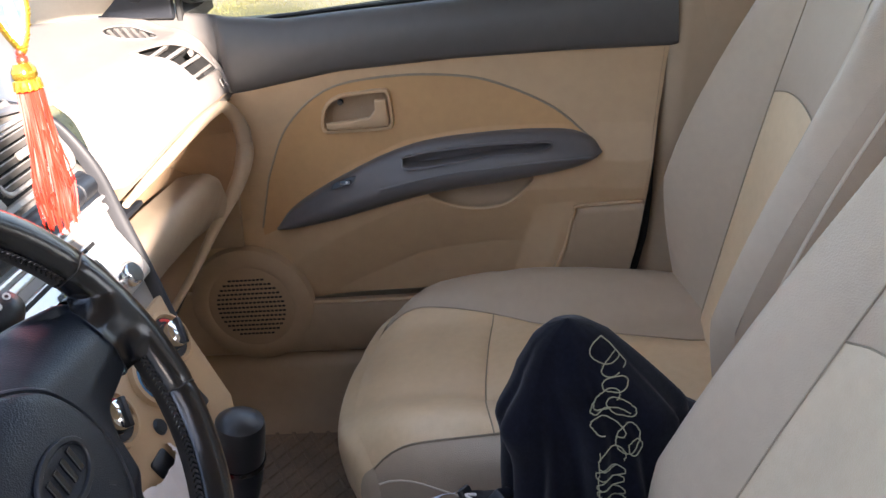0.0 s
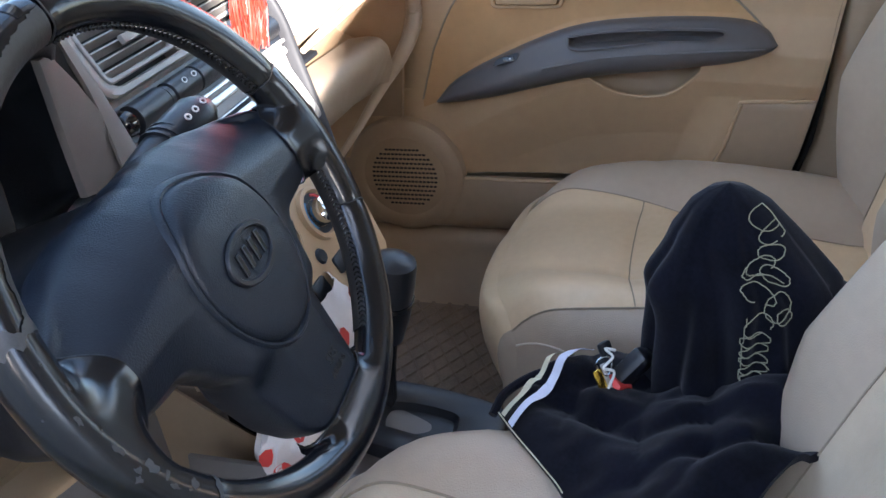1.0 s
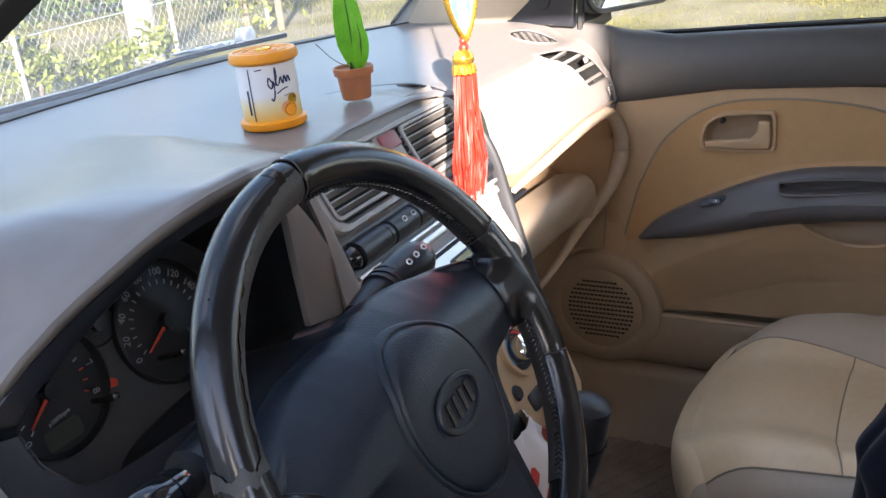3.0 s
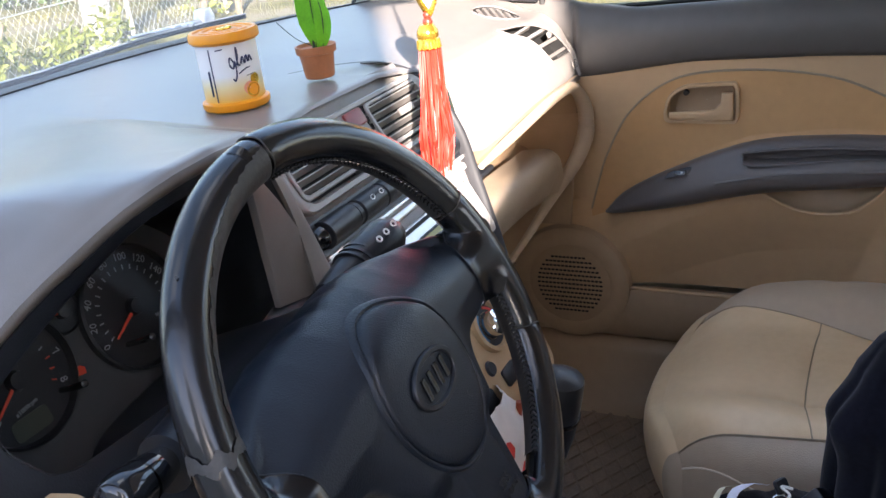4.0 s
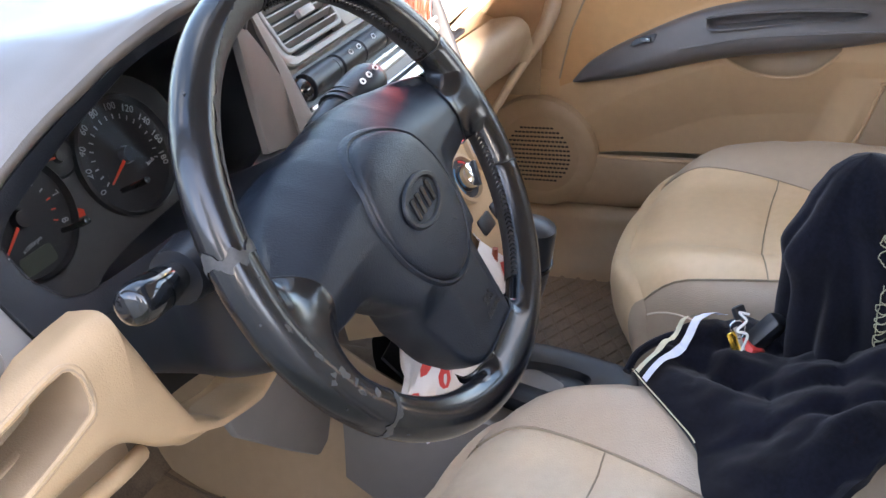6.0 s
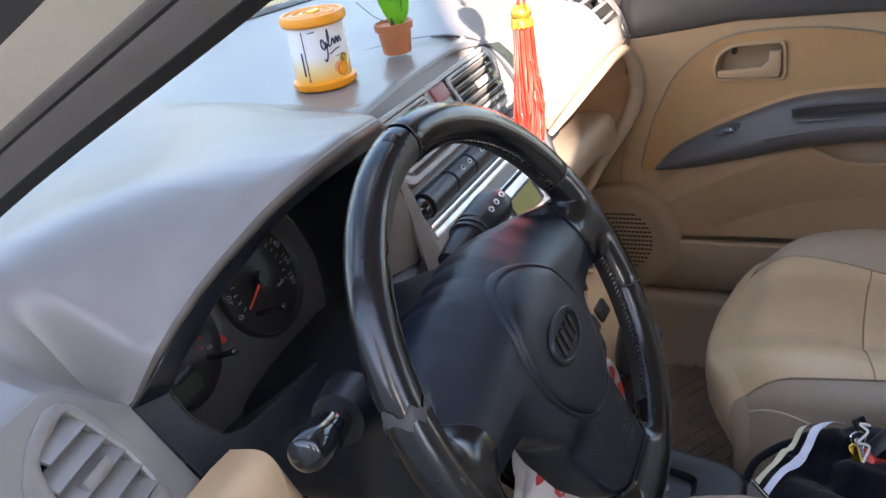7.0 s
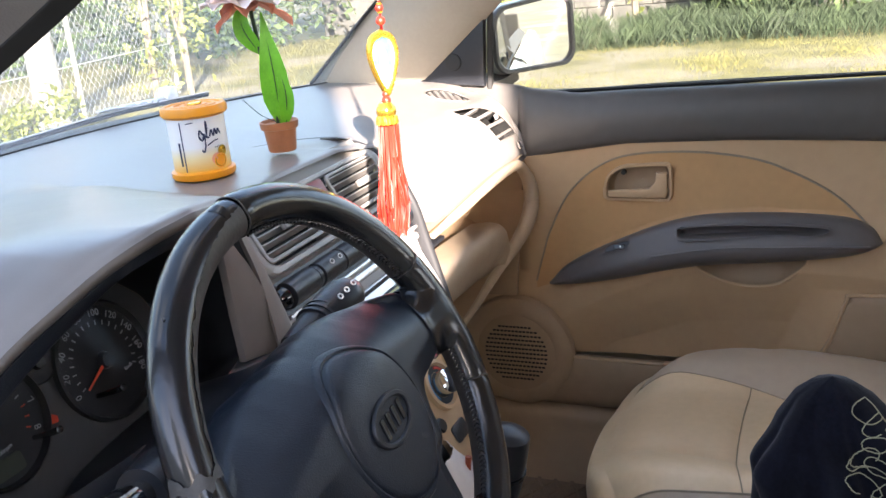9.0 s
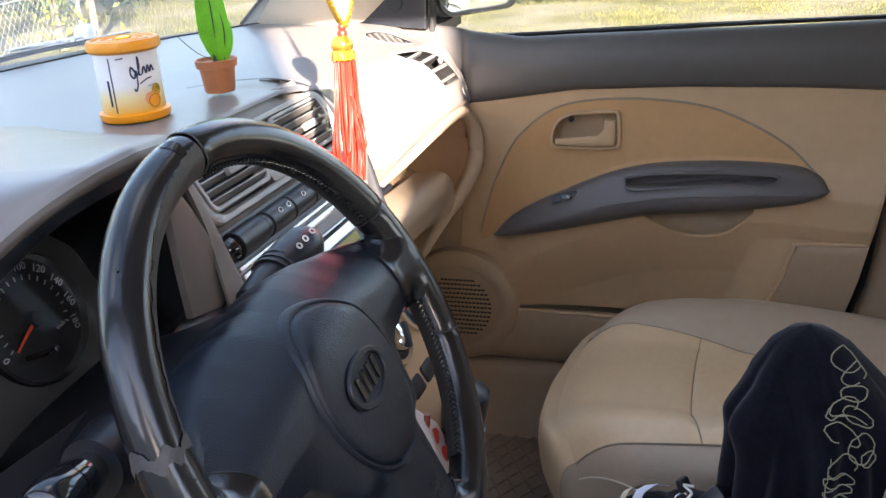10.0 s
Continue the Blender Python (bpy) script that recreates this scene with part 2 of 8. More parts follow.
def tube(points, r, sides=8, flat=1.0, up=(0, 0, 1), closed=False, caps=True):
    p = np.array(points, float)
    n = len(p)
    rad = np.interp(np.linspace(0, 1, n), np.linspace(0, 1, len(r)), r) if hasattr(r, "__len__") else np.full(n, r)
    rows = []
    for i in range(n):
        d = p[(i + 1) % n] - p[i - 1] if closed else p[min(i + 1, n - 1)] - p[max(i - 1, 0)]
        d = d / (np.linalg.norm(d) + 1e-12)
        s = np.cross(d, up)
        if np.linalg.norm(s) < 1e-3:
            s = np.cross(d, (1, 0, 0))
        s /= np.linalg.norm(s)
        w = np.cross(s, d)
        rows.append([p[i] + rad[i] * (math.cos(a) * s + flat * math.sin(a) * w) for a in np.linspace(0, 2 * math.pi, sides, endpoint=False)])
    return grid(rows, closed_u=closed, closed_v=True, caps=caps and not closed)


def box(x0, x1, y0, y1, z0, z1, bevel=0.0, seg=2):
    bm = bmesh.new()
    bmesh.ops.create_cube(bm, size=1, matrix=Matrix.LocRotScale(((x0 + x1) / 2, (y0 + y1) / 2, (z0 + z1) / 2), None, (abs(x1 - x0), abs(y1 - y0), abs(z1 - z0))))
    if bevel:
        bmesh.ops.bevel(bm, geom=bm.edges[:], offset=bevel, segments=seg, affect="EDGES", profile=0.5)
    return bm


def slab(outline, depth, matrix, bevel=0.0, seg=2):
    """An outline in a plane (x, y), as thick as depth (towards +z), set by the matrix."""
    bm = bmesh.new()
    f = bm.faces.new([bm.verts.new((float(x), float(y), 0)) for x, y in outline])
    if f.normal.z > 0 or True:
        f.normal_update()
        if f.normal.z < 0:
            f.normal_flip()
    ret = bmesh.ops.extrude_face_region(bm, geom=[f])
    top = [g for g in ret["geom"] if isinstance(g, bmesh.types.BMVert)]
    bmesh.ops.translate(bm, verts=top, vec=(0, 0, depth))
    bmesh.ops.recalc_face_normals(bm, faces=bm.faces)
    if bevel:
        es = [e for e in bm.edges if all(v in set(top) for v in e.verts)]
        bmesh.ops.bevel(bm, geom=es, offset=bevel, segments=seg, affect="EDGES", profile=0.5)
    bm.transform(matrix)
    return bm


def rounded(x0, x1, y0, y1, r, n=5):
    out = []
    for cx, cy, a in ((x1 - r, y1 - r, 0), (x0 + r, y1 - r, 90), (x0 + r, y0 + r, 180), (x1 - r, y0 + r, 270)):
        for k in range(n + 1):
            t = radians(a + 90 * k / n)
            out.append((cx + r * math.cos(t), cy + r * math.sin(t)))
    return out


def ellipse(cx, cy, a, b, n=32, turn=0.0):
    c, s = math.cos(radians(turn)), math.sin(radians(turn))
    return [(cx + a * math.cos(t) * c - b * math.sin(t) * s, cy + a * math.cos(t) * s + b * math.sin(t) * c)
            for t in np.linspace(0, 2 * math.pi, n, endpoint=False)]


def ring_frame(outer, inner, depth, matrix, bevel=0.0):
    """A frame between two outlines with the same number of points."""
    o, i = np.array(outer, float), np.array(inner, float)
    z = lambda pts, h: [(x, y, h) for x, y in pts]
    mid = o * 0.5 + i * 0.5
    rows = [z(o, 0), z(o * 0.97 + i * 0.03, depth * 0.7), z(o * 0.8 + i * 0.2, depth), z(o * 0.2 + i * 0.8, depth), z(o * 0.03 + i * 0.97, depth * 0.7), z(i, -depth * 0.2)]
    bm = grid(rows, closed_v=True)
    bm.transform(matrix)
    return bm


def plane_frame(origin, right, up):
    r, u = Vector(right).normalized(), Vector(up).normalized()
    n = r.cross(u).normalized()
    u = n.cross(r)
    return Matrix(((r.x, u.x, n.x, origin[0]), (r.y, u.y, n.y, origin[1]), (r.z, u.z, n.z, origin[2]), (0, 0, 0, 1)))


def lathe(profile, n=32, matrix=None):
    rows = [[(r * math.cos(a), r * math.sin(a), z) for a in np.linspace(0, 2 * math.pi, n, endpoint=False)] for r, z in profile]
    bm = grid(rows, closed_v=True)
    if matrix:
        bm.transform(matrix)
    return bm


def letters(text, size, matrix, depth=0.0003, align="CENTER", shear=0.0):
    cu = bpy.data.curves.new("lettering", "FONT")
    cu.body, cu.size, cu.extrude, cu.align_x, cu.align_y, cu.shear = text, size, depth, align, "CENTER", shear
    cu.resolution_u = 2
    ob = bpy.data.objects.new("lettering", cu)
    scene.collection.objects.link(ob)
    bpy.context.view_layer.update()
    me = bpy.data.meshes.new_from_object(ob.evaluated_get(bpy.context.evaluated_depsgraph_get()))
    bm = bmesh.new()
    bm.from_mesh(me)
    bm.transform(matrix)
    bpy.data.objects.remove(ob)
    bpy.data.curves.remove(cu)
    bpy.data.meshes.remove(me)
    return bm


def merge(*bms):
    out = bmesh.new()
    for b in bms:
        me = bpy.data.meshes.new("tmp")
        b.to_mesh(me)
        b.free()
        out.from_mesh(me)
        bpy.data.meshes.remove(me)
    return out


# ---- car shell ----
FLOOR_Z, GROUND_Z = 0.03, -0.30


def interp(x, xs, ys):
    return float(np.interp(x, xs, ys))


floor = part("floor", box(-0.62, 0.62, -1.7, 0.62, FLOOR_Z - 0.03, FLOOR_Z, 0.004), M_CARPET)
tagged(floor, "brown carpeted car floor", "floor", kind="structure")
tunnel = part("trim", loft([[(x, y, z) for x, z in ((-0.15, 0.02), (-0.115, 0.12), (-0.07, 0.165), (0.07, 0.165), (0.115, 0.12), (0.15, 0.02))] for y in (-1.6, -0.4, 0.1, 0.35, 0.6)], 20, 10), M_CARPET)
tagged(tunnel, "carpeted transmission tunnel along the car floor", "tunnel", kind="structure")
firewall = part("wall_north", loft([[(x, y, z) for x in (-0.66, -0.2, 0.2, 0.66)] for y, z in ((0.36, 0.0), (0.50, 0.03), (0.60, 0.20), (0.66, 0.45), (0.75, 0.70))], 12, 14, thick=0.012), M_CARPET)
tagged(firewall, "dark carpeted firewall at the front of the footwells", "wall", kind="structure")
cowl = part("trim", loft([[(x, 0.735 - 0.55 * abs(x) ** 2.2 + dy, z) for x in np.linspace(-0.70, 0.70, 9)] for dy, z in ((0.02, 0.735), (0.06, 0.742), (0.16, 0.735), (0.24, 0.70))], 24, 8, thick=0.004), M_RUBBER)
tagged(cowl, "black plastic cowl below the windscreen", "cowl", kind="structure")

rear_bulkhead = part("wall_south", box(-0.66, 0.66, -1.74, -1.70, 0.0, 0.80, 0.01), M_BEIGE_DARK)
tagged(rear_bulkhead, "plain beige panel closing the car behind", "wall", kind="structure")
rear_seat = thing("rear_bench", "greige leather rear bench behind the front seats", "seat", (0, -1.3, FLOOR_Z))
part("seat", box(-0.58, 0.58, -0.35, 0.15, 0.02, 0.30, 0.04, 3), M_SEAT, rear_seat)
part("backrest", box(-0.58, 0.58, -0.40, -0.26, 0.28, 0.78, 0.04, 3), M_SEAT, rear_seat)

ceiling = part("ceiling", loft([[(x, y, z - 0.055 * (x / 0.62) ** 4 - 0.02 * (x / 0.62) ** 2) for x in np.linspace(-0.62, 0.62, 9)] for y, z in ((-1.75, 1.17), (-1.2, 1.30), (-0.6, 1.335), (-0.2, 1.305), (0.0, 1.20))], 26, 16, thick=0.03), M_HEAD)
tagged(ceiling, "pale cloth headliner of the car roof", "roof", kind="structure")


def side_panels(s):
    """The lower body side and roof pillars on one side (s = 1: passenger's side)."""
    sill = part("trim", loft([[(s * x, y, z) for x, z in ((0.50, 0.028), (0.555, 0.05), (0.585, 0.10), (0.60, 0.135), (0.66, 0.14), (0.70, 0.10), (0.70, -0.10))] for y in (0.60, 0.2, -0.2, -0.65, -1.7)], 26, 12), M_BEIGE_DARK)
    tagged(sill, "beige plastic door sill trim", "sill", kind="structure")
    pillar = [(0.62, -0.49, 0.10), (0.63, -0.50, 0.45), (0.62, -0.53, 0.75), (0.57, -0.58, 1.10), (0.545, -0.60, 1.25)]
    rows = []
    for x, y, z in spline(pillar, 18):
        w = 0.075 + 0.04 * max(0, 0.5 - z)
        rows.append([(s * (x + 0.05), y + 0.03, z), (s * (x + 0.012), y + 0.035, z), (s * (x - 0.012), y + 0.005, z), (s * (x - 0.014), y - w, z), (s * (x + 0.05), y - w - 0.05, z)])
    b = part("trim", grid([spline(r, 14) for r in rows]), M_BEIGE_DARK)
    tagged(b, "beige plastic trim of the pillar behind the front door", "pillar", kind="structure")
    rail = part("trim", tube(spline([(s * 0.585, 0.02, 1.125), (s * 0.575, -0.15, 1.225), (s * 0.57, -0.6, 1.255), (s * 0.56, -1.2, 1.22), (s * 0.55, -1.75, 1.10)], 20), 0.03, 10), M_HEAD)
    tagged(rail, "padded roof rail above the doors", "roof rail", kind="structure")
    # driver's side gets an added unseen panel to the roof, blocking rear light
    rear_door = part("door_2" if s > 0 else "door_3", loft([[(s * x, y, z) for x, z in ((0.64, 0.06), (0.61, 0.2), (0.60, 0.45), (0.615, 0.63), (0.65, 0.74), (0.68, 0.72)) + (((0.66, 0.78), (0.60, 1.0), (0.575, 1.20)) if s < 0 else ())] for y in (-0.60, -1.0, -1.4, -1.75)], 20, 8, thick=0.02), M_BEIGE_DARK)
    tagged(rear_door, "beige rear door panel", "door", kind="structure")


side_panels(1)
side_panels(-1)
header = part("trim", tube(spline([(-0.55, 0.02, 1.14), (-0.3, 0.04, 1.175), (0, 0.05, 1.185), (0.3, 0.04, 1.175), (0.55, 0.02, 1.14)], 20), 0.028, 10), M_HEAD)
tagged(header, "headliner edge above the windscreen", "roof rail", kind="structure")

# passenger's front pillar, lined in beige
A_FRONT = [(0.625, 0.60, 0.745), (0.60, 0.45, 0.87), (0.565, 0.25, 1.02), (0.53, 0.06, 1.14)]
A_REAR = [(0.645, 0.375, 0.745), (0.635, 0.245, 0.86), (0.60, 0.08, 1.02), (0.565, -0.08, 1.15)]
fa, ra = spline(A_FRONT, 16), spline(A_REAR, 16)
rows = []
for a, b in zip(fa, ra):
    inward = np.array((-0.022, -0.01, -0.012))
    rows.append(spline([a + (0.02, 0.01, 0.01), a, a * 0.65 + b * 0.35 + inward, a * 0.3 + b * 0.7 + inward * 0.8, b, b + (0.03, 0, 0)], 14))
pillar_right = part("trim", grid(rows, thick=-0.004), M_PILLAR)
tagged(pillar_right, "pale beige trim of the windscreen pillar", "pillar", kind="structure")

pillar_seal = part("trim", tube([p + np.array((-0.003, 0.004, 0.002)) for p in fa], 0.0035, 8), M_DARK)
tagged(pillar_seal, "black rubber border between windscreen and pillar", "border", kind="structure")

# driver's front pillar, seen past the open door: lining, seal, painted frame
SEAL = spline([(-0.565, 0.42, 0.735), (-0.552, 0.234, 0.842), (-0.553, 0.012, 0.952), (-0.55, -0.10, 1.02)], 60)
pillar_left = thing("trim", "driver side windscreen pillar with taupe lining, black seal and painted door frame", "pillar", kind="structure")


def band(lo, hi, mat, bulge, name, label):
    rows = []
    for p, q in zip(SEAL + lo[0], SEAL + hi[0]):
        m = (p + q) / 2 + np.array(bulge)
        rows.append(spline([p, m, q], 8))
    part(name, grid(rows), mat, pillar_left, label)


STEP = np.array((-0.0115, 0.0, 0.0105))
for k0, k1, mat, bulge, name, label in (
    (-0.4, 0.28, M_RUBBER, (-0.003, 0, 0.002), "seal", "black rubber door seal"),
    (0.28, 1.72, M_DASH_LOW, (-0.004, 0, 0.003), "lining", "taupe pillar lining"),
    (1.72, 1.84, M_RUBBER, (0.001, 0, -0.001), "gap", "dark joint"),
    (1.84, 2.40, M_DASH_LOW, (-0.002, 0, 0.001), "lining_edge", "taupe edge of the lining"),
    (2.40, 4.5, M_HEAD, (-0.006, 0, 0.005), "frame", "beige inner door frame"),
    (4.5, 5.4, M_GREYMAIN, (0.002, 0, -0.002), "channel", "grey seal channel"),
    (5.4, 7.4, M_PAINT, (-0.006, 0, 0.004), "outer_panel", "pale gold painted outer pillar"),
    (7.4, -0.4, M_RUBBER, (0.030, 0, 0.016), "inner_shell", "dark pillar core"),
):
    band((STEP * k0,), (STEP * k1,), mat, bulge, name, label)

# windscreen and passenger's window glass
glass_rows = []
for a in np.linspace(-1, 1, 17):
    base = np.array((a * 0.64, 0.765 - 0.20 * abs(a) ** 2.2, 0.742))
    top = np.array((a * 0.545, 0.06 - 0.03 * a * a, 1.165 - 0.025 * a * a))
    glass_rows.append([base * (1 - f) + top * f + np.array((0, 0.03, 0.03)) * 4 * f * (1 - f) for f in np.linspace(0, 1, 9)])
bm = grid(glass_rows)
bmesh.ops.reverse_faces(bm, faces=[f for f in bm.faces if f.normal.y > 0])
windscreen = part("window_1", bm, M_SCREEN)
windscreen.visible_shadow = False
tagged(windscreen, "curved clear windscreen glass", "windscreen", kind="structure")
black_edge = part("trim", grid([[p * 1.0 + np.array((0, -0.004, 0.002)), p * 0.955 + r[1] * 0.045 * 0 + (r[1] - r[0]) * 0.30 * 0 + p * 0.045 + np.array((0, -0.012, 0.008))] for r in glass_rows for p in [np.array(r[0])]], thick=0.002), M_RUBBER)
tagged(black_edge, "black lower border of the windscreen", "border", kind="structure")
side_glass = part("window_2", grid([[(0.672, y, 0.70), (0.655, y - 0.02, 0.86), (0.61, y - 0.05, 1.03), (0.575, y - 0.08, 1.15)] for y in (0.30, 0.1, -0.2, -0.47)]), M_GLASS)
side_glass.visible_shadow = False
tagged(side_glass, "clear side window glass of the passenger door", "window", kind="structure")


# ---- wipers ----
def wiper(x0, x1, y0, y1, pivot):
    w = thing("wiper", "wiper arm and blade parked on the windscreen", "wiper", (0, 0, 0), "wipers")
    blade = spline([(x0, y0, 0.752), ((x0 + x1) / 2, (y0 + y1) / 2 + 0.008, 0.757), (x1, y1, 0.752)], 14)
    part("blade", tube(blade, 0.0024, 6, 1.6), M_RUBBER, w, "black rubber blade")
    part("spine", tube(blade + np.array((0, -0.002, 0.005)), 0.0020, 6, 0.6), M_SILVER, w, "worn silver blade frame")
    arm = spline([pivot, ((pivot[0] + x0) / 2, pivot[1] - 0.006, 0.768), ((x0 + x1) / 2, (y0 + y1) / 2, 0.768)], 12)
    part("arm", tube(arm, (0.008, 0.005, 0.003), 6, 0.5), M_SILVER, w, "worn silver wiper arm")
    part("pivot_cap", lathe([(0, 0.02), (0.014, 0.018), (0.018, 0.008), (0.018, -0.01)], 16, Matrix.Translation(Vector(pivot))), M_SILVER, w)


wiper(-0.42, 0.10, 0.765, 0.785, (-0.16, 0.79, 0.758))
wiper(0.08, 0.50, 0.785, 0.745, (0.43, 0.775, 0.760))


# ---- passenger's door ----
ARM_Y = [-0.40, -0.334, -0.182, -0.067, 0.047, 0.128, 0.162, 0.40]
ARM_TOP = [0.505, 0.512, 0.518, 0.506, 0.463, 0.420, 0.387, 0.30]


def cut(bm, fr, poly, depth=0.04):
    """Takes the faces out of a panel that lie inside an outline."""
    inv = fr.inverted()
    poly = [(float(a), float(b)) for a, b in poly]
    out = []
    for f in bm.faces:
        c = inv @ f.calc_center_median()
        if abs(c.z) > depth:
            continue
        odd = False
        for (x0, y0), (x1, y1) in zip(poly, poly[1:] + poly[:1]):
            if (y0 > c.y) != (y1 > c.y) and c.x < (x1 - x0) * (c.y - y0) / (y1 - y0) + x0:
                odd = not odd
        if odd:
            out.append(f)
    bmesh.ops.delete(bm, geom=out, context="FACES")
    return bm


def door_x(y, z):
    a = z - interp(y, ARM_Y, ARM_TOP)
    x = interp(a, [-0.35, -0.235, -0.19, -0.13, -0.09, -0.045, 0.01, 0.08], [0.640, 0.640, 0.634, 0.614, 0.603, 0.604, 0.622, 0.628])
    front = min(1, max(0, (y - 0.10) / 0.10))
    x = x * (1 - front) + 0.618 * front
    rear = min(1, max(0, (-0.26 - y - 0.35 * (z - 0.40) * (z < 0.40)) / 0.05)) * (z < 0.395)
    return x * (1 - rear) + 0.610 * rear


def door_rear(z):
    return interp(z, [0.10, 0.209, 0.305, 0.382, 0.457, 0.545, 0.628, 0.72], [-0.345, -0.377, -0.407, -0.423, -0.435, -0.449, -0.462, -0.478])


BELT_Y = [-0.48, -0.316, -0.148, 0.026, 0.110, 0.194, 0.37]
BELT_Z = [0.626, 0.632, 0.634, 0.630, 0.619, 0.606, 0.57]
TOP_Z = [0.727, 0.721, 0.717, 0.714, 0.711, 0.722, 0.745]

door = thing("door_1", "closed passenger door panel in beige and tan with dark grey top and armrest", "door", (0.62, 0, 0.14), kind="structure")
D0 = Matrix.Translation((-0.62, 0, -0.14))


def dpart(name, bm, mat, label="", parent=None):
    bm.transform(D0)
    return part(name, bm, mat, parent or door, label)


rows = []
CUP = spline([(-0.080, 0.440), (-0.090, 0.426), (-0.126, 0.404), (-0.17, 0.3945), (-0.215, 0.402), (-0.252, 0.434), (-0.258, 0.448)], 30)
for f in np.linspace(0, 1, 220):
    row = []
    for g in np.linspace(0, 1, 130):
        z0 = 0.245 + g * (0.66 - 0.245)
        y = 0.37 + f * (door_rear(z0) - 0.37)
        z = 0.245 + g * (interp(y, BELT_Y, BELT_Z) + 0.004 - 0.245)
        row.append((door_x(y, z) + 0.022 * min(1, max(0, (y - 0.20) / 0.10)) * (z > 0.40), y, z))
    row.append((0.66, row[-1][1], row[-1][2]))
    row.insert(0, (0.66, row[0][1], 0.235))
    rows.append(row)
# outline of the inner handle
HAND = [(0.066, 0.552), (0.062, 0.536), (0.03, 0.534), (-0.03, 0.5335), (-0.047, 0.538), (-0.0495, 0.565), (-0.047, 0.594), (-0.035, 0.599), (0.0, 0.597), (0.033, 0.594), (0.057, 0.578)]
ho = spline(HAND + [HAND[0]], 48)[:-1]
hc = ho.mean(0)
hi = hc + (ho - hc) * np.array((0.90, 0.82))
HX = Matrix(((0, 0, -1, 0.6245), (1, 0, 0, 0), (0, 1, 0, 0), (0, 0, 0, 1)))
panel_ = cut(grid(rows), Matrix(((0, 0, -1, 0.61), (1, 0, 0, 0), (0, 1, 0, 0), (0, 0, 0, 1))), list(CUP), 0.05)
dpart("door_panel", cut(panel_, HX, hi, 0.03), M_BEIGE, "beige plastic door panel")
# lower pocket front
lip = []
for y in np.linspace(0.37, -0.40, 110):
    out = 0.0 if y < 0.14 else 0.004
    zt = 0.243 + (0.03 if y > 0.17 else 0)
    rear_rise = interp(y, [-0.42, -0.322, -0.316, -0.300, -0.282, -0.250, -0.22], [0.150, 0.148, 0.142, 0.086, 0.048, 0.018, 0.0])
    zt += rear_rise
    back_ = min(1.0, max(0.0, (-0.30 - y) / 0.10))
    lip.append([(q[0], q[1] + back_ * (door_rear(q[2]) + 0.40), q[2]) for q in spline([(0.636, y, zt - 0.006), (0.610, y, zt), (0.603, y, zt - 0.004), (0.600, y, zt - 0.03), (0.600 - out, y, 0.19), (0.607, y, 0.150), (0.640, y, 0.138)], 16)])
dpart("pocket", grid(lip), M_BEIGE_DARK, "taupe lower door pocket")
dpart("pocket_lip", tube(spline([(0.606, 0.13, 0.2455), (0.605, 0.0, 0.2445), (0.605, -0.20, 0.2445)], 10), 0.0032, 6), M_BEIGE)
dpart("pocket_edge", tube(spline([(0.603, -0.235, 0.252), (0.602, -0.258, 0.268), (0.601, -0.284, 0.291), (0.601, -0.300, 0.329), (0.602, -0.316, 0.382), (0.604, -0.325, 0.391), (0.605, -0.42, 0.393)], 40), 0.0030, 8), M_BEIGE)
SHUT_Z = [0.15, 0.189, 0.246, 0.316, 0.384, 0.478, 0.599, 0.689, 0.76]
SHUT_Y = [-0.358, -0.386, -0.415, -0.435, -0.444, -0.450, -0.463, -0.475, -0.484]
rows = []
for z in np.linspace(0.150, 0.735, 30):
    y = interp(z, SHUT_Z, SHUT_Y)
    w = interp(z, [0.15, 0.30, 0.45, 0.74], [0.030, 0.030, 0.022, 0.020])
    rows.append(spline([(0.668, y + 0.003, z), (0.640, y, z), (0.627, y - 0.006, z), (0.6185, y - w, z), (0.6175, y - w - 0.018, z), (0.613, min(y - 0.09, -0.535), z), (0.606, min(y - 0.15, -0.60), z)], 26))
shut = part("trim", grid(rows, thick=0.003), M_BEIGE_DARK)
tagged(shut, "beige rounded lining of the pillar behind the door", "pillar", kind="structure")
gap = part("trim", grid([[(0.672, door_rear(z) + 0.02, z), (0.668, interp(z, SHUT_Z, SHUT_Y) - 0.005, z)] for z in np.linspace(0.15, 0.735, 20)], thick=0.003), M_RUBBER)
tagged(gap, "dark gap behind the closed door", "seal", kind="structure")
door_seal = part("trim", tube([(0.652, interp(z, SHUT_Z, SHUT_Y) + 0.006, z) for z in np.linspace(0.15, 0.735, 30)], 0.007, 8), M_RUBBER)
tagged(door_seal, "black rubber door seal along the pillar", "seal", kind="structure")
# rear edge of the door, folded back
dpart("door_edge", grid([[(door_x(door_rear(z) + 0.004, z) - 0.001, door_rear(z) + 0.002, z), (door_x(door_rear(z) + 0.004, z) + 0.006, door_rear(z) - 0.003, z), (0.664, door_rear(z) - 0.003, z)] for z in np.linspace(0.15, 0.70, 30)]), M_BEIGE_DARK)
# dark grey top
rows = []
